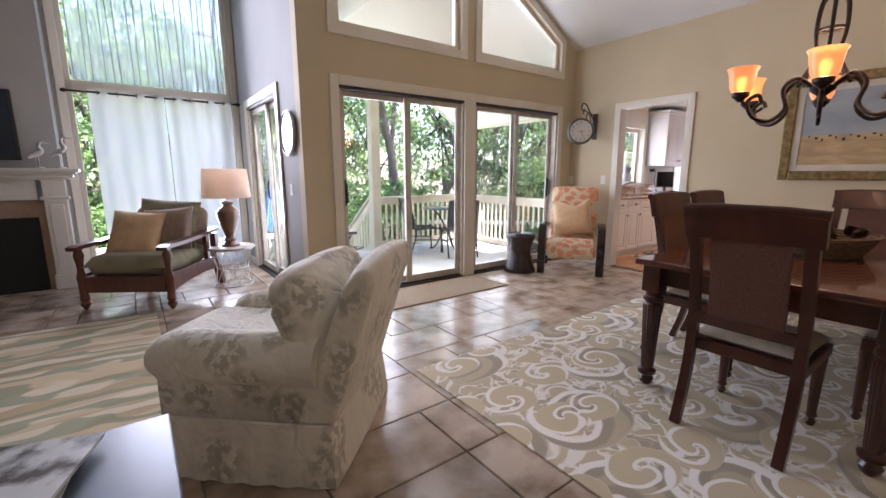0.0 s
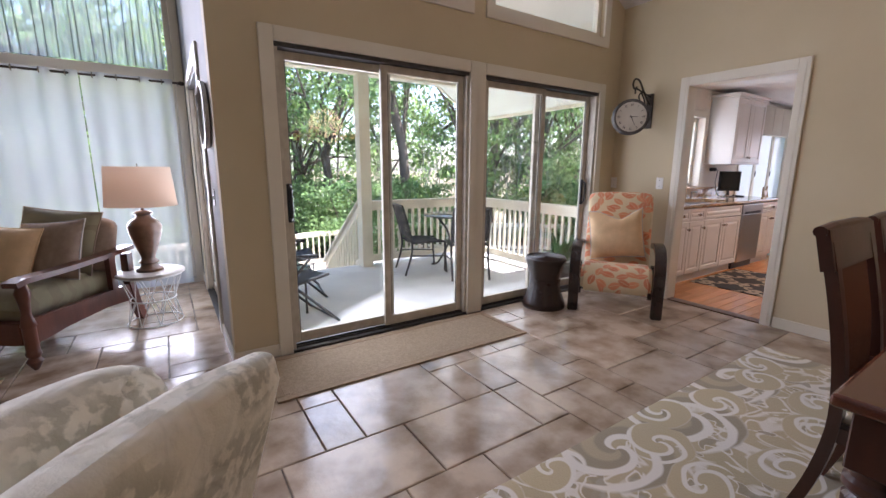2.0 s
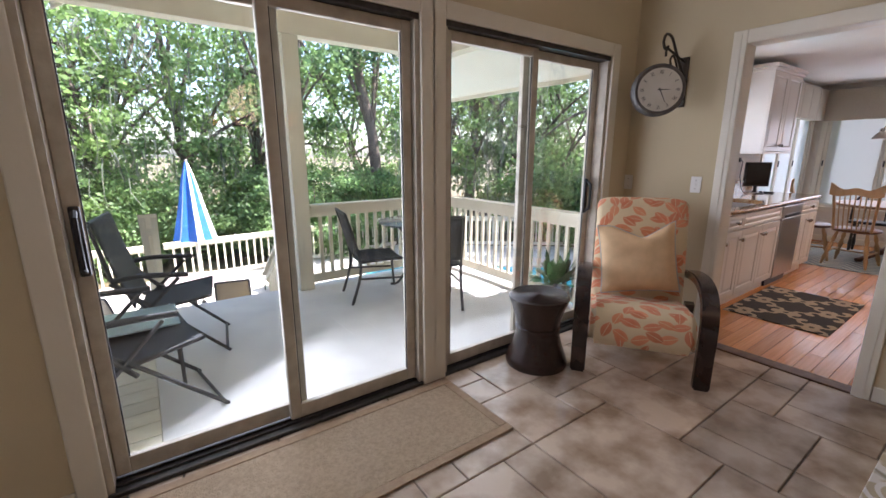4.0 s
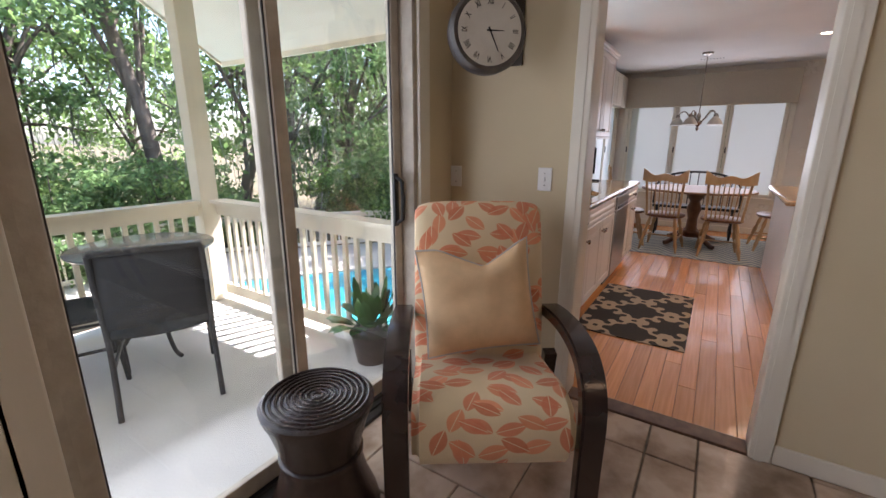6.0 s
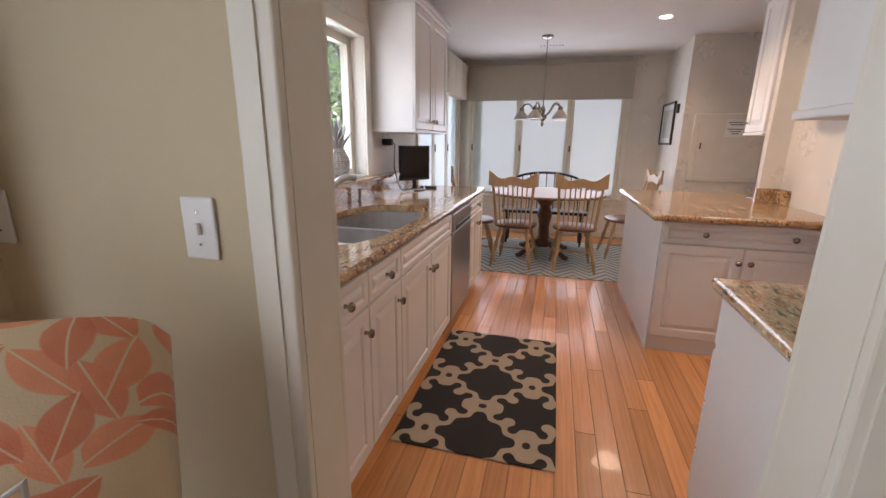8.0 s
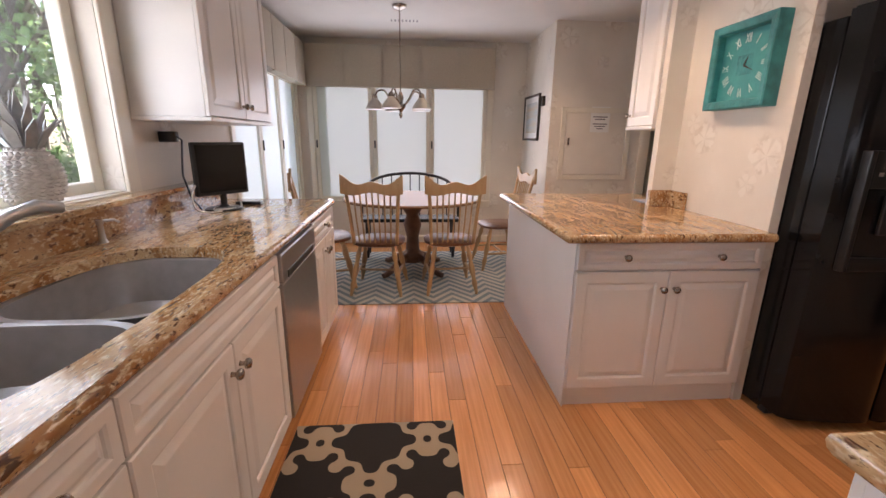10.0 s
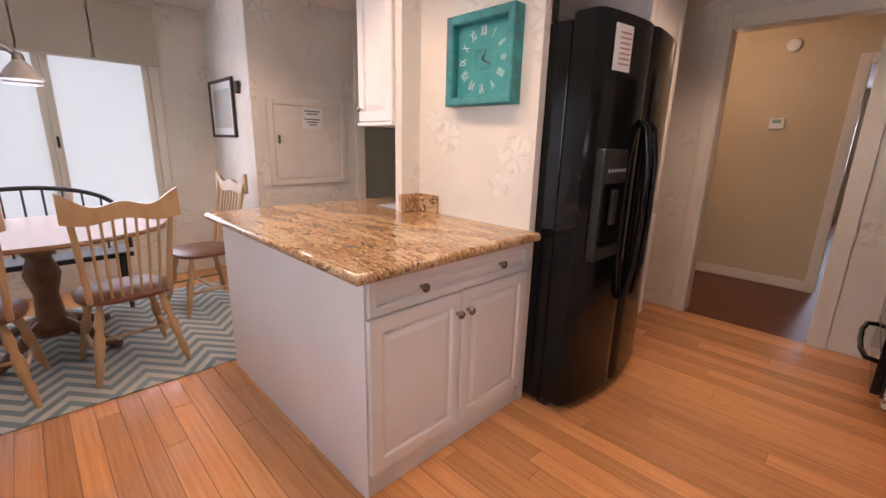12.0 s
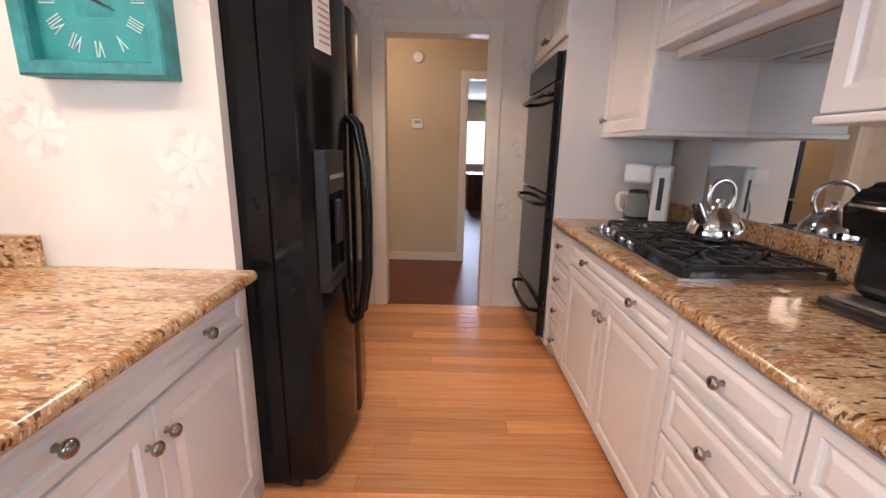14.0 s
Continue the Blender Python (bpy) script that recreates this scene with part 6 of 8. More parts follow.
# wire side table and lamp
wt_ = thing("side_table", "white wire drum side table with round top", "table", pose(1.19, 5.46, 0))
part("top", lathe(nb(), [(0.235, 0), (0.25, 0.004), (0.25, 0.02), (0.24, 0.024), (0.02, 0.024)], 0, 0, 0.425, 40), mat("whitewashed_wood", (0.52, 0.47, 0.42), 0.5, (0.4, 0.36, 0.31), 10, 0.1, 60), wt_, "whitewashed round top", 40)
b = nb()
for r, z in ((0.20, 0.008), (0.165, 0.21), (0.225, 0.418)):
    tube(b, [(r * math.cos(2 * math.pi * i / 40), r * math.sin(2 * math.pi * i / 40), z) for i in range(40)], 0.006, 6, closed=True)
for k in range(9):
    a = 2 * math.pi * k / 9
    for da in (0.75, -0.55):
        tube(b, [(0.20 * math.cos(a), 0.20 * math.sin(a), 0.008), (0.16 * math.cos(a + da / 2), 0.16 * math.sin(a + da / 2), 0.21), (0.225 * math.cos(a + da), 0.225 * math.sin(a + da), 0.418)], 0.004, 5)
part("wire_frame", b, M_WHITEPL, wt_, "white wire frame", 60)
tl = thing("table_lamp", "bronze urn table lamp with cream drum shade", "lamp", pose(1.19, 5.46, 0.45))
part("base", lathe(nb(), [(0.095, 0), (0.10, 0.02), (0.07, 0.035), (0.06, 0.06), (0.075, 0.075), (0.05, 0.10), (0.05, 0.12), (0.085, 0.22), (0.115, 0.32), (0.12, 0.38), (0.10, 0.42), (0.055, 0.45), (0.05, 0.47), (0.07, 0.485), (0.05, 0.50), (0.012, 0.51), (0.012, 0.56)], sides=28), mat("glazed_bronze_ceramic", (0.20, 0.10, 0.055), 0.3, (0.11, 0.055, 0.03), 9, 0.2, 30, coat=0.4), tl, smooth=45)
b = nb()
n_ = 40
R = [[b.verts.new((r * math.cos(2 * math.pi * i / n_), r * math.sin(2 * math.pi * i / n_), z)) for i in range(n_)] for r, z in ((0.25, 0.545), (0.225, 0.86))]
for i in range(n_):
    b.faces.new((R[0][i], R[0][(i + 1) % n_], R[1][(i + 1) % n_], R[1][i]))
o = part("shade", b, sheer("cream_linen_shade", (0.78, 0.64, 0.52), 0.02), tl, "cream linen drum shade", 60)
o.modifiers.new("thick", "SOLIDIFY").thickness = 0.004
b = nb()
for k in range(3):
    a = 2 * math.pi * k / 3
    tube(b, [(0, 0, 0.84), (0.224 * math.cos(a), 0.224 * math.sin(a), 0.855)], 0.003, 5)
tube(b, [(0, 0, 0.55), (0, 0, 0.885)], 0.004, 6)
part("harp", b, M_NICKEL, tl)
# curtain rod, sheer curtains and the upper string sheer
cr = thing("curtain_rod", "black iron curtain rod with ring grommets", "curtain rod")
part("rod", tube(nb(), [(-0.15, 6.62, 2.17), (1.64, 6.62, 2.17)], 0.011, 10), M_DARK, cr, smooth=50)
for x in (-0.15, 1.61):
    part("finial", lathe(nb(), [(0.011, -0.03), (0.022, -0.01), (0.022, 0.01), (0.011, 0.03)], sides=14, m=Matrix.Translation((x, 6.62, 2.17)) @ Matrix.Rotation(radians(90), 4, "Y")), M_DARK, cr, smooth=40)
for x in (-0.08, 1.58):
    part("bracket", tube(nb(), [(x, 6.62, 2.17), (x, 6.70, 2.17), (x, YW - 0.021, 2.17)], 0.007, 6), M_DARK, cr)
M_SHEER = sheer("white_sheer_voile", (0.74, 0.76, 0.78), 0.16)
M_SHEER2 = sheer("upper_string_sheer", (0.74, 0.77, 0.80), 0.42)
for x0, x1 in ((0.05, 0.78), (0.79, 1.53)):
    cu = thing("curtain", "white sheer curtain panel hanging from black rod", "curtain", group="sheer curtains")
    b = sheet(nb(), lambda u, v: Vector((x0 + (x1 - x0) * u, 6.62 + 0.016 * math.sin(u * 2 * math.pi * 4) * (1 - 0.5 * v) + 0.010 * math.sin(u * 17 + v * 3), 2.20 - 2.17 * v)), 96, 16)
    part("panel", b, M_SHEER, cu, smooth=80)
    for k in range(4):
        x = x0 + (x1 - x0) * (k + 0.5) / 4
        b = tube(nb(), [(x + 0.0, 6.62 + 0.024 * math.cos(t), 2.17 + 0.024 * math.sin(t)) for t in [2 * math.pi * i / 16 for i in range(16)]], 0.006, 6, closed=True)
        part("grommet", b, M_NICKEL, cu, smooth=60)
us = thing("string_curtain", "bluish pleated sheer across the upper window", "curtain")
part("cloth", sheet(nb(), lambda u, v: Vector((-0.07 + 1.56 * u, YW + 0.015 + 0.010 * math.sin(u * 2 * math.pi * 26), 2.32 + 1.81 * v)), 208, 2), M_SHEER2, us, smooth=80)
M_CORD = mat("grey_cord", (0.25, 0.27, 0.28), 0.8)
for k in range(19):
    x = -0.05 + 1.53 * (k / 18) ** 0.95 + 0.02 * math.sin(k * 2.3)
    part("cord", tube(nb(), [(x, YW + 0.0, 2.32), (x + 0.03 * math.sin(k), YW + 0.0, 4.13)], 0.005, 5), M_CORD, us)
# round mirror
rm = thing("round_mirror", "round wall mirror with thin silver frame", "mirror", Matrix.Translation((XM - 0.001, 4.52, 1.645)) @ Matrix.Rotation(radians(-90), 4, "Y"))
part("frame", lathe(nb(), [(0.20, 0), (0.215, 0.01), (0.215, 0.035), (0.20, 0.04), (0.195, 0.025)], sides=48), mat("brushed_silver", (0.5, 0.49, 0.47), 0.35, (0.4, 0.39, 0.37), 20, metal=0.8), rm, smooth=40)
part("glass", lathe(nb(), [(0.198, 0.022), (0.198, 0.028)], sides=48), M_MIRROR, rm)
# fireplace
fp = thing("fireplace", "white classical mantel with black firebox", "fireplace", kind="structure")
YB = 6.46
M_MANTEL = mat("white_mantel_paint", (0.66, 0.63, 0.57), 0.4, (0.62, 0.59, 0.53), 3, 0.05, 50)
structure("chimney_breast", bx(-2.15, YB, 0, -0.26, YW, 5.2), M_GREY, "grey painted chimney breast")
part("surround", bx(-2.0, YB - 0.06, 0.0, -0.32, YB - 0.001, 0.98), mat("tan_marble", (0.36, 0.25, 0.17), 0.2, (0.28, 0.18, 0.12), 6, detail=8), fp, "tan marble surround")
b = nb()
box(b, -1.85, YB - 0.068, 0.0, -0.49, YB - 0.061, 0.80)
part("firebox", b, mat("soot_black", (0.008, 0.008, 0.008), 0.7), fp, "black mesh firebox screen")
for x0 in (-2.22, -0.46):
    b = nb()
    box(b, x0 + 0.02, YB - 0.12, 0.0, x0 + 0.24, YB - 0.061, 0.16, 0.006, 1); box(b, x0 + 0.035, YB - 0.105, 0.161, x0 + 0.225, YB - 0.061, 0.98, 0.004, 1)
    box(b, x0 + 0.07, YB - 0.112, 0.22, x0 + 0.19, YB - 0.1055, 0.93, 0.003, 1); box(b, x0 + 0.01, YB - 0.13, 0.981, x0 + 0.25, YB - 0.061, 1.02, 0.006, 1)
    box(b, x0 + 0.035, YB - 0.105, 1.021, x0 + 0.225, YB - 0.061, 1.19, 0.004, 1)
    part("pilaster", b, M_MANTEL, fp)
b = nb()
box(b, -1.95, YB - 0.09, 0.985, -0.47, YB - 0.0605, 1.19, 0.003, 1)
box(b, -1.85, YB - 0.097, 1.03, -0.55, YB - 0.0905, 1.15, 0.004, 1)
part("frieze", b, M_MANTEL, fp)
b = nb()
for k, (z0, z1, e) in enumerate(((1.191, 1.215, 0.03), (1.216, 1.25, 0.06), (1.251, 1.275, 0.09), (1.276, 1.315, 0.12))):
    box(b, -2.22 - e, YB - 0.11 - e, z0, -0.21 + e, YB - 0.0605, z1, 0.008, 2)
part("mantel_shelf", b, M_MANTEL, fp)
tv2 = thing("television", "large black flat television above the mantel", "television")
part("case", bx(-1.80, YB - 0.06, 1.40, -0.55, YB - 0.0008, 2.10, bevel=0.006), M_BLACK, tv2)
part("screen", bx(-1.78, YB - 0.0625, 1.42, -0.57, YB - 0.0605, 2.085), mat("dark_blue_screen", (0.01, 0.02, 0.045), 0.1, (0.008, 0.016, 0.035), 2), tv2)
for x, hgt, rz in ((-0.42, 0.27, 15), (-0.24, 0.33, -25)):
    b = nb()
    lathe(b, [(0.05, 0), (0.05, 0.012), (0.01, 0.014)], sides=20)
    tube(b, [(0.01, 0, 0.012), (0.012, 0, 0.13)], 0.005, 6); tube(b, [(-0.012, 0.01, 0.012), (-0.01, 0.01, 0.13)], 0.005, 6)
    tube(b, [Vector(p) * (hgt / 0.3) for p in [(-0.075, 0, 0.115), (-0.05, 0, 0.135), (-0.01, 0, 0.155), (0.03, 0, 0.175)]], 0.012, 12, r_end=0.032)
    tube(b, [Vector(p) * (hgt / 0.3) for p in curve_pts([(0.025, 0, 0.17), (0.05, 0, 0.20), (0.03, 0, 0.24), (0.04, 0, 0.285), (0.06, 0, 0.295)], 5)], 0.024, 10, r_end=0.012)
    tube(b, [Vector(p) * (hgt / 0.3) for p in [(0.055, 0, 0.295), (0.13, 0, 0.285)]], 0.010, 8, r_end=0.002)
    o = solid("heron_figurine", b, M_CERAM, "pale carved heron figurine standing on the mantel", "figurine", smooth=60)
    o.matrix_world = pose(x, YB - 0.12, 1.3155, 0, 0, rz)

# dining table
TZ = 0.78
dt = thing("dining_table", "dark cherry dining table with turned fluted legs", "table")
b = bx(2.66, 0.34, TZ - 0.035, 4.71, 1.49, TZ, bevel=0.012, segs=3)
part("tabletop", b, M_CHERRYTOP, dt)
part("apron", bx(2.75, 0.43, TZ - 0.15, 4.62, 1.40, TZ - 0.0355), M_CHERRY, dt)
DL = [(0.018, 0), (0.034, 0.015), (0.042, 0.04), (0.03, 0.06), (0.05, 0.075), (0.052, 0.095), (0.034, 0.11), (0.036, 0.13), (0.048, 0.40), (0.052, 0.50), (0.04, 0.515), (0.055, 0.53), (0.055, 0.55), (0.045, 0.56), (0.045, TZ - 0.15)]
@shared
def dining_leg():
    b = nb()
    sides = 32
    rings = []
    for r, h in DL:
        fl = 0.06 if 0.12 < h < 0.51 else 0.0
        rings.append([(r * (1 - fl * (j % 2) * 1.6) * math.cos(2 * math.pi * j / sides), r * (1 - fl * (j % 2) * 1.6) * math.sin(2 * math.pi * j / sides), h) for j in range(sides)])
    loft(b, rings)
    box(b, -0.05, -0.05, TZ - 0.2, 0.05, 0.05, TZ - 0.036, 0.004, 1)
    return mesh_from("leg", b, M_CHERRY, 30)
for x in (2.74, 4.63):
    for y in (0.43, 1.40):
        o = new("leg", dining_leg())
        o.parent, o.location = dt, (x, y, 0.0105)


def dining_chair(m):
    c = thing("dining_chair", "dark cherry dining chair with woven back panel", "chair", m, "dining chairs")
    # local -y is the front; the back is at y = 0.24
    for s in (-1, 1):
        part("leg", lathe(nb(), [(0.014, 0), (0.024, 0.02), (0.016, 0.04), (0.026, 0.055), (0.02, 0.07), (0.026, 0.30), (0.03, 0.36), (0.026, 0.42)], 0.20 * s, -0.20, 0, 16), M_CHERRY, c, smooth=40)
        pts = [tuple(p) for p in curve_pts([(0.33, 0.0), (0.27, 0.2), (0.235, 0.42), (0.245, 0.62), (0.285, 0.85), (0.335, 1.06)], 4)]
        part("leg", band(nb(), pts, 0.215 * s - 0.022, 0.215 * s + 0.022, 0.036), M_CHERRY, c, "sabre rear leg and back post")
    part("seat_frame", bx(-0.235, -0.225, 0.38, 0.235, 0.225, 0.44, bevel=0.006), M_CHERRY, c)
    part("seat", cushion(nb(), 0.46, 0.45, 0.08, pose(0, -0.002, 0.462), 0.25, 8, 6.0), M_SEATPAD, c, "cream upholstered seat pad", 60)
    b = band(nb(), [(0.315, 0.965), (0.330, 1.03), (0.346, 1.10)], -0.255, 0.255, 0.038)
    tube(b, [(-0.26, 0.350, 1.095), (-0.13, 0.350, 1.104), (0.13, 0.350, 1.104), (0.26, 0.350, 1.095)], 0.020, 10)
    part("crest_rail", b, M_CHERRY, c)
    part("lower_rail", band(nb(), [(0.243, 0.53), (0.25, 0.58)], -0.2, 0.2, 0.03), M_CHERRY, c)
    part("back_panel", band(nb(), [tuple(p) for p in curve_pts([(0.25, 0.575), (0.27, 0.76), (0.318, 0.985)], 4)], -0.15, 0.15, 0.014), M_RATTAN, c, "woven rattan panel")
    return c


ch = dining_chair(pose(2.795, 0.885, 0.0105, 0, 0, 90))
# chair rows on the two long sides and at the far end
for x, y, rz in ((3.43, 1.34, 0), (4.04, 1.34, 0), (3.45, 0.36, 180), (4.12, 0.36, 180), (4.80, 0.88, -90)):
    copy_thing(ch, pose(x, y, 0.0105, 0, 0, rz))
# basket with pine cones
bk2 = thing("basket", "woven brown basket filled with pine cones", "basket", pose(3.70, 0.86, TZ))
b = nb()
for k in range(8):
    z, r = 0.008 + 0.016 * k, 0.15 + 0.010 * k
    tube(b, [(r * 1.35 * math.cos(2 * math.pi * i / 36), r * math.sin(2 * math.pi * i / 36), z + 0.005 * (i % 2)) for i in range(36)], 0.009, 5, closed=True)
lathe(b, [(0.14, 0.001), (0.14, 0.006)], sides=24)
part("weave", b, mat("basket_wicker", (0.20, 0.12, 0.065), 0.7, (0.12, 0.07, 0.04), 40, 0.4, 90), bk2)
part("handle", tube(nb(), [tuple(p) for p in curve_pts([(-0.26, 0, 0.12), (-0.28, 0, 0.17), (-0.22, 0, 0.2), (-0.18, 0, 0.16)], 5)], 0.012, 8), M_RATTAN, bk2)
@shared
def cone_mesh():
    b = nb()
    for k in range(9):
        z = 0.008 * k - 0.035
        r = 0.036 * math.sin(math.pi * (k + 1) / 10.5)
        for j in range(9):
            a = 2 * math.pi * (j + 0.5 * k) / 9
            d, s = Vector((math.cos(a), math.sin(a), 0)), Vector((-math.sin(a), math.cos(a), 0))
            q = [b.verts.new(p) for p in (Vector((0, 0, z)), d * r * 0.7 - s * 0.011 + Vector((0, 0, z + 0.004)), d * r + Vector((0, 0, z + 0.012)), d * r * 0.7 + s * 0.011 + Vector((0, 0, z + 0.004)))]
            b.faces.new(q)
    lathe(b, [(0.004, -0.036), (0.016, -0.02), (0.018, 0.0), (0.010, 0.03), (0.003, 0.045)], sides=8)
    return mesh_from("pine_cone", b, mat("pine_cone_scales", (0.10, 0.05, 0.03), 0.8, (0.05, 0.025, 0.016), 50))
rnd = random.Random(4)
for i in range(16):
    a, r = rnd.random() * 6.28, 0.15 * math.sqrt(rnd.random())
    o = tagged(new("pine_cone", cone_mesh()), "brown dried pine cone lying in the basket", "pine cone", "pine cones")
    o.matrix_world = pose(3.70 + 1.3 * r * math.cos(a), 0.86 + r * math.sin(a), TZ + 0.10 + 0.05 * rnd.random(), rnd.random() * 180, rnd.random() * 180, 0)

# chandelier
CX, CY = 3.45, 0.94
cd = thing("chandelier", "bronze scrolled chandelier with lit amber glass shades", "chandelier", pose(CX, CY, 0))
part("chain", tube(nb(), [(0, 0, 2.22), (0, 0, roof_z(CX) - 0.001)], 0.008, 8), M_BRONZE, cd)
part("ceiling_rose", lathe(nb(), [(0.07, 0), (0.06, 0.03), (0.02, 0.04)], 0, 0, roof_z(CX) - 0.06, 20), M_BRONZE, cd)
part("hub", lathe(nb(), [(0.02, 0), (0.035, 0.03), (0.02, 0.06), (0.055, 0.09), (0.06, 0.11), (0.02, 0.13)], 0, 0, 1.62, 18), M_BRONZE, cd, smooth=40)
part("collar", tube(nb(), [(0.055 * math.cos(2 * math.pi * i / 20), 0.055 * math.sin(2 * math.pi * i / 20), 2.02) for i in range(20)], 0.008, 6, closed=True), M_BRONZE, cd)
M_AMBER = bpy.data.materials.new("amber_glass_shade")
M_AMBER.use_nodes = True
_b = M_AMBER.node_tree.nodes["Principled BSDF"]
_b.inputs["Base Color"].default_value = (0.80, 0.35, 0.10, 1)
_b.inputs["Roughness"].default_value = 0.35
_b.inputs["Transmission Weight"].default_value = 0.55
_b.inputs["Emission Color"].default_value, _b.inputs["Emission Strength"].default_value = (1.0, 0.52, 0.20, 1), 0.04
M_BULB = glow("warm_bulb", (1.0, 0.72, 0.36), 1.3)
for k in range(6):
    a = 2 * math.pi * k / 6 + 0.22
    d = Vector((math.cos(a), math.sin(a), 0))
    def P(r, z):
        return d * r + Vector((0, 0, z))
    arm = tube(nb(), [P(*q) for q in curve_pts([(0.03, 2.20), (0.06, 2.15), (0.07, 2.02), (0.055, 1.9), (0.09, 1.8), (0.13, 1.75)], 5)], 0.010, 8)
    tube(arm, [P(*q) for q in curve_pts([(0.05, 1.73), (0.13, 1.78), (0.19, 1.72), (0.17, 1.62), (0.24, 1.555), (0.33, 1.58), (0.36, 1.66), (0.31, 1.695), (0.29, 1.66)], 5)], 0.011, 8)
    tube(arm, [P(*q) for q in curve_pts([(0.31, 1.66), (0.36, 1.64), (0.40, 1.68)], 4)], 0.009, 8)
    part("arm", arm, M_BRONZE, cd, smooth=60)
    c = P(0.40, 1.69)
    part("cup", lathe(nb(), [(0.01, -0.03), (0.03, -0.01), (0.042, 0.0), (0.045, 0.02), (0.02, 0.022)], c.x, c.y, c.z, 16), M_BRONZE, cd, smooth=40)
    b = nb()
    prof = [(0.044, 0.022), (0.058, 0.05), (0.062, 0.09), (0.068, 0.13), (0.078, 0.15), (0.075, 0.152), (0.068, 0.13), (0.058, 0.09), (0.053, 0.05), (0.04, 0.026)]
    R = [[b.verts.new((c.x + r * math.cos(2 * math.pi * j / 24), c.y + r * math.sin(2 * math.pi * j / 24), c.z + h)) for j in range(24)] for r, h in prof]
    for p, q in zip(R, R[1:] + R[:1]):
        for j in range(24):
            b.faces.new((p[j], p[(j + 1) % 24], q[(j + 1) % 24], q[j]))
    sh = part("shade", b, M_AMBER, cd, "glowing amber glass shade", 50)
    part("bulb", lathe(nb(), [(0.012, 0.024), (0.022, 0.05), (0.026, 0.075), (0.016, 0.10), (0.004, 0.108)], c.x, c.y, c.z, 14), M_BULB, sh, smooth=50)
lamp("chandelier_light", "POINT", pose(CX, CY, 1.92), 3, (1.0, 0.68, 0.38), radius=0.25)
# painting
pa = thing("painting", "coastal landscape painting in a wide gilded frame", "painting", pose(XE - 0.002, 0.97, 1.67, 0, 0, -90))
def rect_frame(w, h, k, y0, y1, bev=0.01):
    b = nb()
    for a in ((-w, -h, -w + k, h), (w - k, -h, w, h), (-w + k, -h, w - k, -h + k), (-w + k, h - k, w - k, h)):
        box(b, a[0], y0, a[1], a[2], y1, a[3], bev, 2)
    return b
part("frame", rect_frame(0.70, 0.47, 0.085, -0.045, 0, 0.014), mat("gilded_frame", (0.34, 0.25, 0.11), 0.35, (0.17, 0.12, 0.05), 20, 0.4, 60, metal=0.6), pa, "worn gilded frame")
part("mat_board", rect_frame(0.62, 0.39, 0.06, -0.02, -0.001, 0.002), mat("cream_mat_board", (0.62, 0.58, 0.48), 0.8), pa)
part("sky", bx(-0.56, -0.012, -0.06, 0.56, -0.001, 0.33), mat("painted_grey_sky", (0.38, 0.41, 0.42), 0.6, (0.27, 0.31, 0.34), 3, 0.2, 60, detail=7, stretch=(1, 1, 2)), pa)
part("shore", bx(-0.56, -0.0125, -0.33, 0.56, -0.001, -0.0605), mat("painted_ochre_shore", (0.55, 0.40, 0.20), 0.6, (0.40, 0.28, 0.14), 5, 0.2, 60, detail=7, stretch=(1, 1, 4)), pa)
b = nb()
for k in range(22):
    x = -0.5 + k * 0.048
    box(b, x, -0.014, -0.075 - 0.02 * (k % 3), x + 0.012 + 0.01 * (k % 2), -0.0126, -0.06 - 0.015 * (k % 3))
part("brush_marks", b, M_DARK, pa)

# ---- breakfast nook ----
nt_ = thing("breakfast_table", "oval pedestal breakfast table with dark edge", "table", pose(10.08, 3.08, 0.008))
b = nb()
prof = [(0.02, 0.72), (0.54, 0.72), (0.56, 0.725), (0.565, 0.735), (0.555, 0.75), (0.02, 0.752)]
lathe(b, prof, sides=48)
for v in b.verts:
    v.co.y *= 1.2
part("tabletop", b, mat("light_oak_top", (0.27, 0.14, 0.065), 0.42, (0.26, 0.14, 0.07), 8, stretch=(1, 6, 1), coat=0.0, spec=0.3), nt_, smooth=40)
part("pedestal", lathe(nb(), [(0.11, 0.1), (0.12, 0.16), (0.07, 0.22), (0.06, 0.35), (0.09, 0.48), (0.06, 0.58), (0.14, 0.70), (0.15, 0.719)], sides=24), M_BROWNSEAT, nt_, smooth=45)
for k in range(4):
    a = math.pi / 4 + k * math.pi / 2
    d = Vector((math.cos(a), math.sin(a), 0))
    part("foot", tube(nb(), [d * 0.06 + Vector((0, 0, 0.17)), d * 0.2 + Vector((0, 0, 0.11)), d * 0.36 + Vector((0, 0, 0.03)), d * 0.40 + Vector((0, 0, 0.028))], 0.04, 10, r_end=0.026), M_BROWNSEAT, nt_, smooth=50)


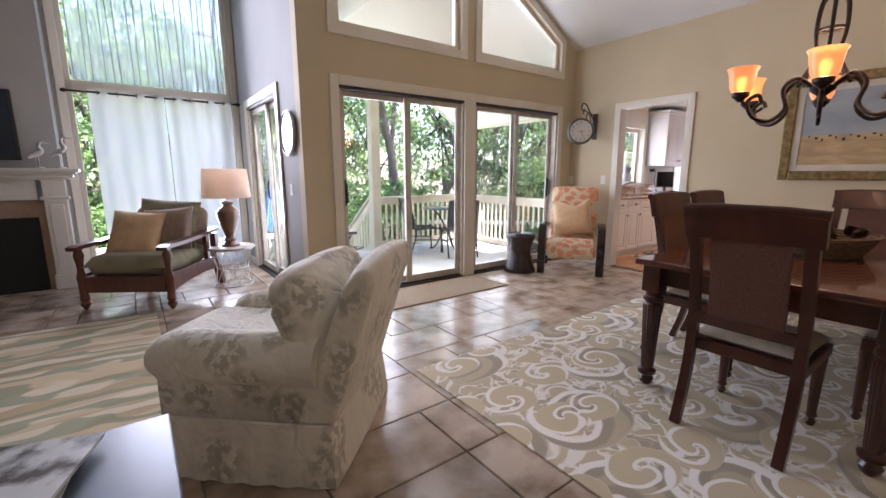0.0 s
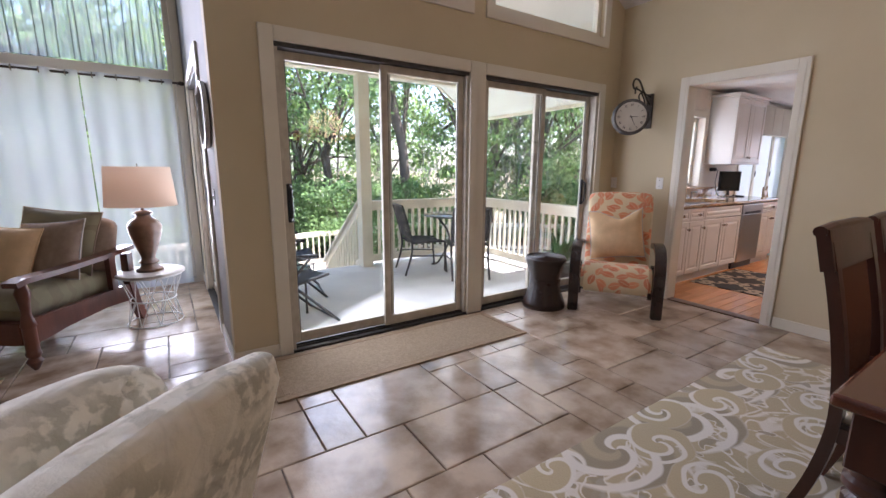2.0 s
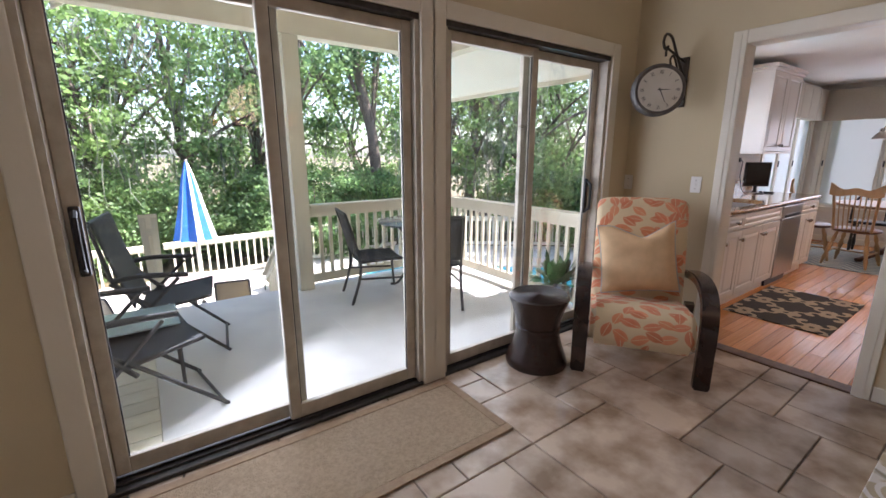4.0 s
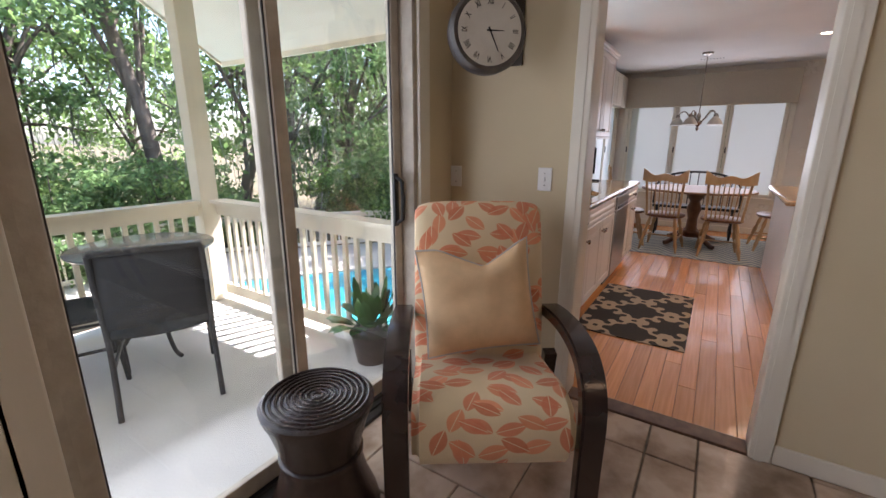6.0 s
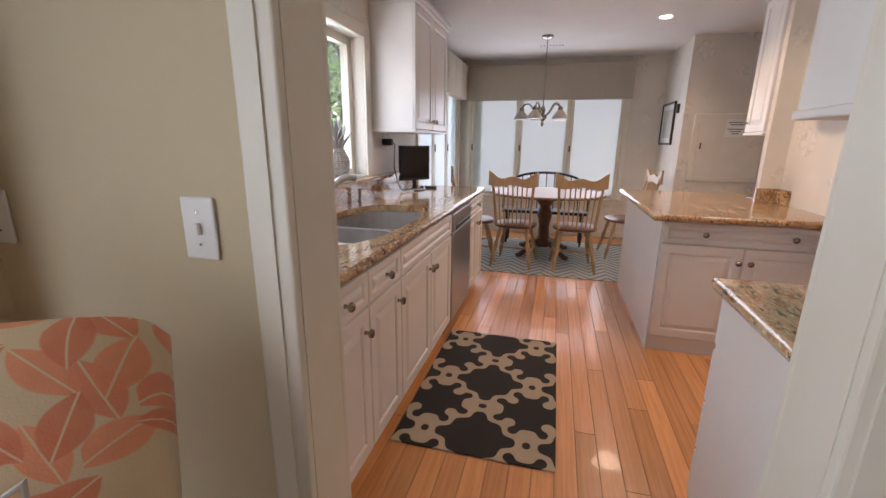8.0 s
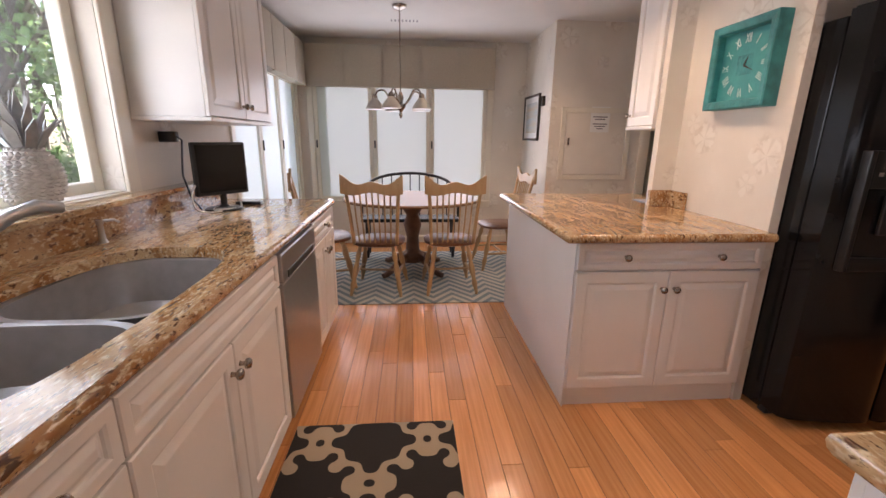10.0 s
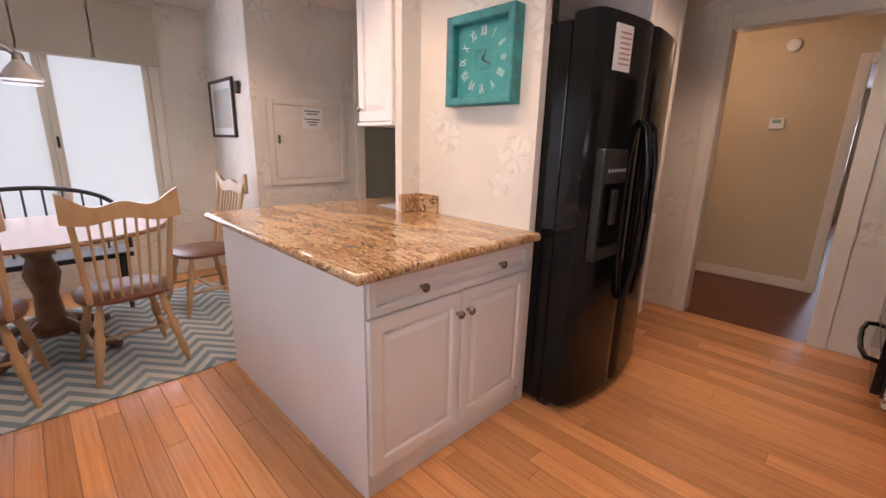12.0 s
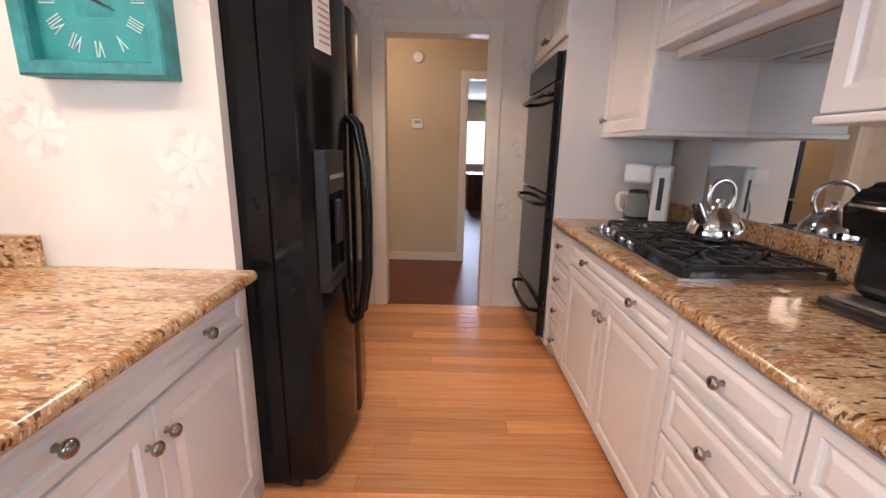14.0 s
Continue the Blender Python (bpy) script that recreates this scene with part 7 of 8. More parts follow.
def windsor(m, label, wood, seatm):
    c = thing("windsor_chair", label, "chair", m, "breakfast chairs")
    # local -y is the front
    b = nb()
    rings = []
    for z, k in ((0.425, 0.88), (0.435, 1.0), (0.455, 1.0), (0.462, 0.94)):
        rings.append([(superpoint(2 * math.pi * i / 28, 2.8)[0] * 0.225 * k, superpoint(2 * math.pi * i / 28, 2.8)[1] * 0.215 * k, z) for i in range(28)])
    part("seat", loft(b, rings), seatm, c, "saddle seat", 40)
    for sx in (-1, 1):
        for sy in (-1, 1):
            p0, p1 = Vector((0.14 * sx, 0.13 * sy, 0.43)), Vector((0.215 * sx, 0.225 * sy, 0.0))
            bb = nb()
            pr = [0.014, 0.018, 0.024, 0.016, 0.026, 0.024, 0.017, 0.024, 0.016, 0.012]
            ax = (p1 - p0)
            lathe(bb, [(r, ax.length * i / 9) for i, r in enumerate(pr)], sides=12, m=Matrix.Translation(p0) @ ax.to_track_quat("Z", "Y").to_matrix().to_4x4())
            part("leg", bb, wood, c, smooth=50)
        part("stretcher", tube(nb(), [(0.185 * sx, -0.185, 0.17), (0.187 * sx, 0, 0.17), (0.185 * sx, 0.185, 0.17)], 0.011, 8), wood, c)
    part("stretcher", tube(nb(), [(-0.187, 0, 0.17), (0.187, 0, 0.17)], 0.010, 8), wood, c)
    for s in (-1, 1):
        part("post", tube(nb(), [(0.18 * s, 0.17, 0.45), (0.195 * s, 0.215, 0.70), (0.215 * s, 0.275, 0.97)], 0.015, 10), wood, c, smooth=50)
    for k in range(7):
        x = -0.13 + 0.0433 * k
        part("spindle", tube(nb(), [(x, 0.18, 0.455), (x * 1.08, 0.225, 0.66), (x * 1.14, 0.275, 0.92)], 0.0075, 6), wood, c)
    b = nb()
    xs = [-0.25 + 0.5 * i / 20 for i in range(21)]
    prism(b, [(x, 0.885 + 0.012 * math.cos(x * 20)) for x in xs] + [(x, 0.965 + 0.055 * (abs(x) / 0.25) ** 2.0 + 0.018 * math.cos(x * 6.28 / 0.25)) for x in xs[::-1]], 0.262, 0.286, "y")
    part("crest_rail", b, wood, c, "shaped press-back crest rail")
    return c


w1 = windsor(pose(9.555, 3.375, 0.008, 0, 0, 84), "honey oak press-back windsor chair with brown seat", M_OAK, M_BROWNSEAT)
for x, y, rz in ((9.56, 2.755, 94), (9.70, 3.86, 14), (10.25, 2.16, 186)):
    copy_thing(w1, pose(x, y, 0.008, 0, 0, rz))
b = nb()
# settee of the same black finish along the window
pts = [(10.70 + 0.06 * math.sin(a), 3.1 + 0.48 * math.cos(a) * (1.15 if abs(math.cos(a)) > 0.5 else 1.15), 0.45 + 0.49 * math.sin(a) ** 0.42) for a in [math.pi * i / 28 for i in range(29)]]
bw = thing("settee", "black spindle-backed settee below the nook window", "settee")
part("bow", tube(b, pts, 0.016, 8), M_IRON, bw, smooth=60)
part("seat", bx(10.50, 2.56, 0.42, 10.80, 3.64, 0.46, bevel=0.01), M_IRON, bw)
for y in (2.62, 3.58):
    for x in (10.54, 10.76):
        part("leg", lathe(nb(), [(0.014, 0), (0.024, 0.12), (0.016, 0.2), (0.022, 0.41)], x, y, 0.008, 10), M_IRON, bw, smooth=50)
for k in range(9):
    y = 2.68 + 0.105 * k
    h = 0.45 + 0.49 * max(0.05, 1 - ((y - 3.1) / 0.552) ** 2) ** 0.21
    part("spindle", tube(nb(), [(10.73, y, 0.46), (10.75, y, h)], 0.007, 6), M_IRON, bw)
# nook chandelier
nc = thing("chandelier", "aged nickel five-arm chandelier with bell shades", "chandelier", pose(10.0, 3.18, 0))
part("canopy", lathe(nb(), [(0.02, -0.04), (0.06, -0.02), (0.065, 0)], 0, 0, CH - 0.0005, 20), M_NICKEL, nc, smooth=40)
part("chain", tube(nb(), [(0, 0, 1.72), (0, 0, CH - 0.03)], 0.006, 8), M_NICKEL, nc)
part("stem", lathe(nb(), [(0.006, 1.50), (0.02, 1.53), (0.012, 1.555), (0.045, 1.59), (0.05, 1.61), (0.02, 1.64), (0.03, 1.68), (0.012, 1.73)], sides=18), M_NICKEL, nc, smooth=40)
M_FROST = mat("frosted_alabaster_glass", (0.55, 0.52, 0.46), 0.4, (0.46, 0.43, 0.38), 18)
for k in range(5):
    a = 2 * math.pi * k / 5 + 0.3
    d = Vector((math.cos(a), math.sin(a), 0))
    part("arm", tube(nb(), [d * q[0] + Vector((0, 0, q[1])) for q in curve_pts([(0.03, 1.61), (0.09, 1.66), (0.15, 1.74), (0.21, 1.73), (0.235, 1.67)], 5)], 0.008, 8), M_NICKEL, nc, smooth=60)
    c = d * 0.235 + Vector((0, 0, 1.575))
    b = lathe(nb(), [(0.088, 0.0), (0.08, 0.02), (0.058, 0.055), (0.032, 0.085), (0.026, 0.095), (0.022, 0.095), (0.05, 0.05), (0.075, 0.015)], c.x, c.y, c.z, 22)
    part("shade", b, M_FROST, nc, "frosted bell glass shade", 50)
    part("socket", lathe(nb(), [(0.027, 0), (0.022, 0.03), (0.01, 0.04)], c.x, c.y, c.z + 0.0955, 14), M_NICKEL, nc)
# valances
M_VAL = mat("oatmeal_checked_cloth", (0.50, 0.45, 0.36), 0.9, (0.44, 0.39, 0.31), 120, 0.2, 200)
def valance(label, m, w, pleats):
    v = thing("valance", label, "valance", m)
    k = w / pleats
    for i in range(pleats):
        b = nb()
        x0, x1 = i * k + (0.035 if i else 0.0), (i + 1) * k - (0.035 if i < pleats - 1 else 0.0)
        prism(b, [(x0, -0.075), (x1, -0.075), ((i + 1) * k - 0.006, -0.112), (i * k + k / 2, -0.116), (i * k + 0.006, -0.112)], 1.895 + 0.004 * (i % 2), 2.35, "z")
        part("pleat", b, M_VAL, v)
    part("lining", bx(0.0, -0.0745, 1.90, w, -0.002, 2.349), M_VAL, v)
    return v
valance("oatmeal box-pleated valance over the nook windows", pose(XF - 0.001, 4.30, 0, 0, 0, -90), 2.22, 5)
valance("oatmeal box-pleated valance over the side windows", pose(9.27, YK - 0.022, 0), 1.90, 5)
wc = thing("power_cable", "looped white power cable lying on the worktop", "cable")
part("lead", tube(nb(), curve_pts([(8.560, 4.28, 1.10), (8.400, 4.27, 1.09), (8.250, 4.25, 1.03), (8.210, 4.22, 0.95), (8.280, 4.17, 0.922), (8.400, 4.13, 0.922), (8.480, 4.14, 0.923), (8.440, 4.20, 0.935), (8.360, 4.20, 0.924), (8.320, 4.15, 0.931), (8.440, 4.09, 0.922), (8.540, 4.12, 0.94)], 6), 0.0055, 8), M_WHITEPL, wc, smooth=60)
# picture, panel, notice, vent, downlights
pi_ = thing("framed_picture", "small dark-framed beach print on the wall", "picture", pose(10.92, 1.681, 1.565, 0, 0, 180))
part("frame", rect_frame(0.30, 0.25, 0.025, -0.025, 0, 0.004), M_DARK, pi_)
part("mat_board", rect_frame(0.276, 0.226, 0.06, -0.012, -0.001, 0.001), M_PAPERWHITE, pi_)
part("print", bx(-0.217, -0.010, -0.167, 0.217, -0.001, 0.167), mat("pale_beach_print", (0.50, 0.58, 0.62), 0.5, (0.60, 0.52, 0.40), 5, stretch=(0.4, 1, 3)), pi_)
th_ = thing("wall_bracket", "small dark wall fixture beside the picture", "fixture", pose(10.50, 1.681, 1.72, 0, 0, 180))
part("plate", bx(-0.03, -0.03, -0.05, 0.03, -0.0005, 0.05, bevel=0.005), M_DARK, th_)
ep = thing("access_panel", "wallpapered access panel door with white frame", "panel", pose(10.279, 1.545, 1.225, 0, 0, -90))
b = nb()
for a in ((-0.02, -0.30, 0.03, 0.42), (0.67, -0.30, 0.72, 0.42), (0.03, -0.30, 0.67, -0.25), (0.03, 0.37, 0.67, 0.42)):
    box(b, a[0], -0.02, a[1], a[2], -0.0005, a[3], 0.004, 1)
part("frame", b, M_TRIM, ep)
part("door", bx(0.035, -0.012, -0.245, 0.665, -0.001, 0.365, bevel=0.002), M_PAPER, ep)
part("latch", bx(0.06, -0.03, 0.05, 0.075, -0.0125, 0.12, bevel=0.003), M_NICKEL, ep)
nn_ = thing("notice", "white printed notice taped on the access panel", "notice", pose(10.266, 1.16, 1.53, 0, 0, -90))
part("sheet", bx(-0.10, -0.0015, -0.125, 0.10, -0.0003, 0.125), M_PAPERWHITE, nn_)
b = nb()
for k in range(9):
    if k in (2, 5): continue
    w = 0.075 - 0.02 * (k % 3)
    box(b, -w, -0.0022, 0.09 - 0.023 * k, w, -0.0016, 0.10 - 0.023 * k)
part("writing", b, M_INK, nn_)
vt = thing("ceiling_vent", "white louvred ceiling air vent", "vent", pose(10.50, 3.15, CH - 0.001))
part("frame", rect_frame(0.06, 0.16, 0.014, -0.012, 0, 0.002), M_WHITEPL, vt)
vt.matrix_world = pose(10.50, 3.15, CH - 0.001, -90, 0, 0)
for k in range(8):
    part("slat", bx(-0.045, -0.010, -0.14 + 0.036 * k, 0.045, -0.001, -0.125 + 0.036 * k), mat("vent_grey", (0.3, 0.3, 0.3), 0.5) if k == 0 else bpy.data.materials["vent_grey"], vt)
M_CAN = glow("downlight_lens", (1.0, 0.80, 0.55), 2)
# the last one, at (7.15, 0.35), is unseen: added to brighten the hall wall
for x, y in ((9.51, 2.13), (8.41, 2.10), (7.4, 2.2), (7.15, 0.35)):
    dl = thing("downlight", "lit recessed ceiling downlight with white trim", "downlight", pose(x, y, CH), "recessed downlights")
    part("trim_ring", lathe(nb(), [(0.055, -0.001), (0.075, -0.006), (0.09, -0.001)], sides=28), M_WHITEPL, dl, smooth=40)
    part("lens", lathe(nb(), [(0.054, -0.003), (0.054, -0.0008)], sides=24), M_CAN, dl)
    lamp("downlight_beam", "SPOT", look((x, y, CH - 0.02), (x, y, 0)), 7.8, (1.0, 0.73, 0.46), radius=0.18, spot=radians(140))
# door beyond the peninsula
bd = thing("door_4", "grey-green panelled door standing ajar", "door", pose(10.34, 0.58, 0, 0, 0, -70), kind="structure")
part("leaf", bx(0, -0.02, 0.01, 0.76, 0.02, 2.04, bevel=0.004), mat("grey_green_door_paint", (0.36, 0.39, 0.33), 0.4, (0.32, 0.35, 0.29), 4), bd)
part("door_handle", lathe(nb(), [(0.02, 0), (0.012, 0.02), (0.026, 0.04), (0.02, 0.06), (0.005, 0.065)], sides=16, m=Matrix.Translation((0.69, -0.02, 0.98)) @ Matrix.Rotation(radians(90), 4, "X")), M_NICKEL, bd, smooth=50)
doorway("doorway_5", "white cased doorway beside the access panel", pose(10.28, 0.62, 0, 0, 0, -90), 0.82, 2.06, 0.14, M_TRIM, back=False)
structure("wall_utility_room", bx(11.46, -2.0, 0, 11.56, 1.5, CH), M_GREY, "dim grey wall of the utility room")
structure("ceiling_utility_room", bx(10.42, -2.0, CH, 11.56, 1.56, CH + 0.1), M_CEIL, "white utility room ceiling", "ceiling")
structure("wall_utility_end", bx(10.42, -2.1, 0, 11.56, -2.0, CH), M_GREY, "dim grey end wall")
# hall fittings
tm = thing("thermostat", "white wall thermostat with small green display", "thermostat", pose(7.405, HALL, 1.57, 0, 0, 180))
part("case", bx(-0.06, -0.025, -0.05, 0.06, -0.0005, 0.05, bevel=0.005), M_WHITEPL, tm)
part("display", bx(-0.035, -0.026, 0.0, 0.035, -0.0255, 0.035), mat("green_lcd", (0.25, 0.42, 0.38), 0.3), tm)
sd_ = thing("smoke_detector", "round white smoke detector high on the wall", "detector", Matrix.Translation((7.395, HALL + 0.0005, 2.255)) @ Matrix.Rotation(radians(-90), 4, "X"))
part("case", lathe(nb(), [(0.06, 0), (0.06, 0.02), (0.05, 0.035), (0.02, 0.04)], sides=24), M_WHITEPL, sd_, smooth=40)
# unseen lamp and glowing dome, added to brighten the hall
lamp("hall_light", "POINT", pose(7.9, -1.2, 2.2), 2.0, (1.0, 0.68, 0.42), radius=0.4)
hl = thing("hall_ceiling_light", "unseen glowing dome added with the hall fill lamp", "ceiling light", pose(7.9, -1.2, CH))
part("dome", lathe(nb(), [(0.02, -0.08), (0.09, -0.06), (0.13, -0.02), (0.13, -0.0008)], sides=24), glow("hall_fill_glass", (1.0, 0.8, 0.55), 0.4), hl, smooth=50)
wf = thing("window_7", "far room window with white slatted blind", "window", kind="structure")
part("window_frame", frame_bars(6.05, 6.85, 0.9, 2.0, 0.05, -8.06, -8.0), M_TRIM, wf)
pane(wf, 6.1, -8.05, 0.95, 6.8, -8.045, 1.95)
bl = thing("window_blind", "white horizontal slatted blind in far room", "blind")
for k in range(24):
    part("slat", box(nb(), 6.06, -7.99, 0.93 + 0.044 * k, 6.84, -7.955, 0.936 + 0.044 * k), M_WHITEPL, bl)
fs = thing("sideboard", "dark wooden sideboard in the far room", "sideboard")
part("carcass", bx(6.0, -7.2, 0.06, 6.6, -6.3, 0.75, bevel=0.006), M_CHERRY, fs)
part("top", bx(5.98, -7.22, 0.7505, 6.62, -6.28, 0.78, bevel=0.006), M_CHERRY, fs)
part("plinth", bx(6.02, -7.18, 0.0005, 6.58, -6.32, 0.0595), M_CHERRY, fs)

# ---- deck ----
DZ = -0.03
b = nb()
prism(b, [(2.22, YS + T + 0.002), (5.56, YS + T + 0.002), (5.56, 6.68), (2.22, 6.68)], DZ - 0.12, DZ, "z")
structure("deck", b, M_DECK, "pale grey coated outdoor deck", "deck")
dk = tagged(new("deck_boards"), "cream painted wooden deck boards", "deck", kind="structure")
for k in range(17):
    o = part("plank", bx(1.795, 4.315 + 0.139 * k, DZ - 0.05, 2.217, 4.315 + 0.139 * k + 0.133, DZ, bevel=0.003, segs=1), M_DECKWOOD, dk)
def rail(name, label, p, q, drop0=0.0, drop1=0.0, h=0.90, base=DZ, step=0.105):
    """A painted railing between two plan points, with flat balusters."""
    r = thing(name, label, "railing")
    a, c = Vector((*p, base + drop0)), Vector((*q, base + drop1))
    d = c - a
    n_ = max(2, int(Vector((d.x, d.y)).length / step))
    side = Vector((-d.y, d.x, 0)).normalized()
    def beam(z0, z1, w):
        b = nb()
        v = [b.verts.new(e + side * s * w / 2 + Vector((0, 0, z))) for e in (a, c) for s in (-1, 1) for z in (z0, z1)]
        for f in ((0, 1, 3, 2), (4, 6, 7, 5), (0, 4, 5, 1), (2, 3, 7, 6), (0, 2, 6, 4), (1, 5, 7, 3)):
            b.faces.new([v[i] for i in f])
        return b
    part("top_rail", beam(h - 0.03, h, 0.14), M_CREAM, r)
    part("side_rail", beam(h - 0.13, h - 0.031, 0.04), M_CREAM, r)
    part("bottom_rail", beam(0.06, 0.15, 0.04), M_CREAM, r)
    b0 = bx(-0.017, -0.013, 0.151, 0.017, 0.013, h - 0.131)
    me = mesh_from("baluster", b0, M_CREAM)
    for i in range(1, n_):
        o = new("baluster", me)
        pnt = a + d * (i / n_)
        o.parent = r
        o.matrix_world = Matrix.Translation(pnt) @ Matrix.Rotation(math.atan2(d.y, d.x), 4, "Z")
    return r
rail("railing", "cream painted wooden deck railing with slim balusters", (3.69, 6.55), (5.31, 6.55))
rail("railing", "cream painted side deck railing with slim balusters", (5.45, 6.46), (5.45, 4.40))
rail("stair_railing", "cream painted railing sloping down the deck stairs", (3.60, 6.68), (3.60, 8.35), 0, -1.15)
rail("stair_railing", "cream painted railing on the far stair side", (2.3, 6.68), (2.3, 8.35), 0, -1.15)
for i in range(6):
    structure("stair_step", bx(2.33, 6.70 + 0.28 * i, DZ - 0.19 * (i + 1) - 0.04, 3.5, 6.99 + 0.28 * i, DZ - 0.19 * (i + 1)), M_DECKWOOD, "cream painted deck stair tread", "step")
def post(x, y, z1, w=0.075):
    p = thing("post", "square cream painted porch post", "post", pose(x, y, 0), "porch posts")
    part("shaft", bx(-w, -w, DZ + 0.0005, w, w, z1, bevel=0.006), M_CREAM, p)
    return p
post(3.60, 6.56, 2.48); post(5.40, 6.56, 2.48)
b = nb()
box(b, 1.8, 6.48, 2.481, 5.46, 6.64, 2.74, 0.005, 1); box(b, 5.28, YS + T + 0.003, 2.482, 5.44, 6.479, 2.739, 0.005, 1)
structure("porch_beam", b, M_CREAM, "cream painted porch roof beam", "beam")
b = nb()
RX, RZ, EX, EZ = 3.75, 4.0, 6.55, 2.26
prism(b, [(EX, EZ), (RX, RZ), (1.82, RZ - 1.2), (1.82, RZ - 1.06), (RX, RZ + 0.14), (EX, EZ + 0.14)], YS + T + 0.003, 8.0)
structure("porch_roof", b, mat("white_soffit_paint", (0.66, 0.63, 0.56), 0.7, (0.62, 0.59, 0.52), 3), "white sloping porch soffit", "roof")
b = nb()
for y in (8.0,):
    prism(b, [(EX + 0.03, EZ - 0.05), (RX, RZ - 0.03), (1.80, RZ - 1.25), (1.80, RZ - 1.04), (RX, RZ + 0.16), (EX + 0.03, EZ + 0.16)], y + 0.001, y + 0.03)
box(b, EX, YS + T + 0.003, EZ - 0.05, EX + 0.03, 8.0, EZ + 0.14)
structure("porch_fascia", b, M_CREAM, "cream porch fascia board", "trim")
# unseen slab, added to block the sun from the nook shades
structure("eave_east", bx(XF + 0.152, 1.4, 2.46, XF + 1.8, 4.9, 2.56), M_CREAM, "unseen eave slab added to shade the nook windows", "roof")
# outer face of the house
b = nb()
box(b, 5.72, 4.576, -1.4, 6.40, 4.60, 2.5); box(b, 8.02, 4.576, -1.4, 9.28, 4.60, 2.5)
structure("house_siding", b, M_CREAM, "cream painted house siding", "wall")
M_SLING = mat("charcoal_sling_mesh", (0.030, 0.032, 0.036), 0.7, (0.018, 0.02, 0.023), 200, 0.4, 300)
M_PCOAT = mat("black_powder_coat", (0.02, 0.02, 0.021), 0.45, (0.03, 0.03, 0.03), 40, 0.1, 120)
bt = thing("bistro_table", "round black metal patio table on the deck", "table", pose(4.66, 5.98, DZ))
part("tabletop", lathe(nb(), [(0.40, 0), (0.41, 0.01), (0.41, 0.02), (0.39, 0.026), (0.02, 0.026)], 0, 0, 0.70, 40), mat("speckled_grey_glass", (0.18, 0.20, 0.21), 0.15, (0.12, 0.14, 0.15), 60), bt, "speckled grey tabletop", 40)
for k in range(3):
    a = 2 * math.pi * k / 3 + 0.5
    d = Vector((math.cos(a), math.sin(a), 0))
    part("leg", tube(nb(), [d * q[0] + Vector((0, 0, q[1])) for q in curve_pts([(0.30, 0.015), (0.2, 0.05), (0.07, 0.3), (0.06, 0.45), (0.2, 0.66), (0.3, 0.698)], 5)], 0.014, 8), M_PCOAT, bt, smooth=60)
def sling_chair(m):
    c = thing("patio_chair", "black metal patio chair with charcoal sling seat", "chair", m, "deck chairs")
    for s in (-1, 1):
        part("back_post", tube(nb(), curve_pts([(0.23 * s, 0.30, 0.0), (0.23 * s, 0.22, 0.25), (0.23 * s, 0.21, 0.42), (0.23 * s, 0.27, 0.68), (0.225 * s, 0.33, 0.88)], 4), 0.014, 8), M_PCOAT, c, smooth=60)
        part("leg", tube(nb(), [(0.23 * s, -0.26, 0.0), (0.23 * s, -0.23, 0.41), (0.23 * s, 0.0, 0.42), (0.23 * s, 0.21, 0.41)], 0.014, 8), M_PCOAT, c, smooth=60)
        part("stretcher", tube(nb(), [(0.23 * s, -0.24, 0.22), (0.23 * s, 0.22, 0.25)], 0.010, 6), M_PCOAT, c)
    part("crest", tube(nb(), [(-0.225, 0.33, 0.88), (0, 0.34, 0.885), (0.225, 0.33, 0.88)], 0.014, 8), M_PCOAT, c)
    part("seat", sheet(nb(), lambda u, v: Vector((-0.22 + 0.44 * u, -0.23 + 0.44 * v, 0.425 - 0.02 * math.sin(math.pi * u))), 8, 8), M_SLING, c, smooth=60).modifiers.new("thick", "SOLIDIFY").thickness = 0.01
    part("backrest", sheet(nb(), lambda u, v: Vector((-0.22 + 0.44 * u, 0.225 + 0.10 * v + 0.015 * math.sin(math.pi * u), 0.47 + 0.41 * v)), 8, 8), M_SLING, c, smooth=60).modifiers.new("thick", "SOLIDIFY").thickness = 0.01
    return c
pc1 = sling_chair(pose(4.14, 5.95, DZ, 0, 0, 78.5))
for x, y, rz in ((4.48, 5.42, 156),):
    copy_thing(pc1, pose(x, y, DZ, 0, 0, rz))
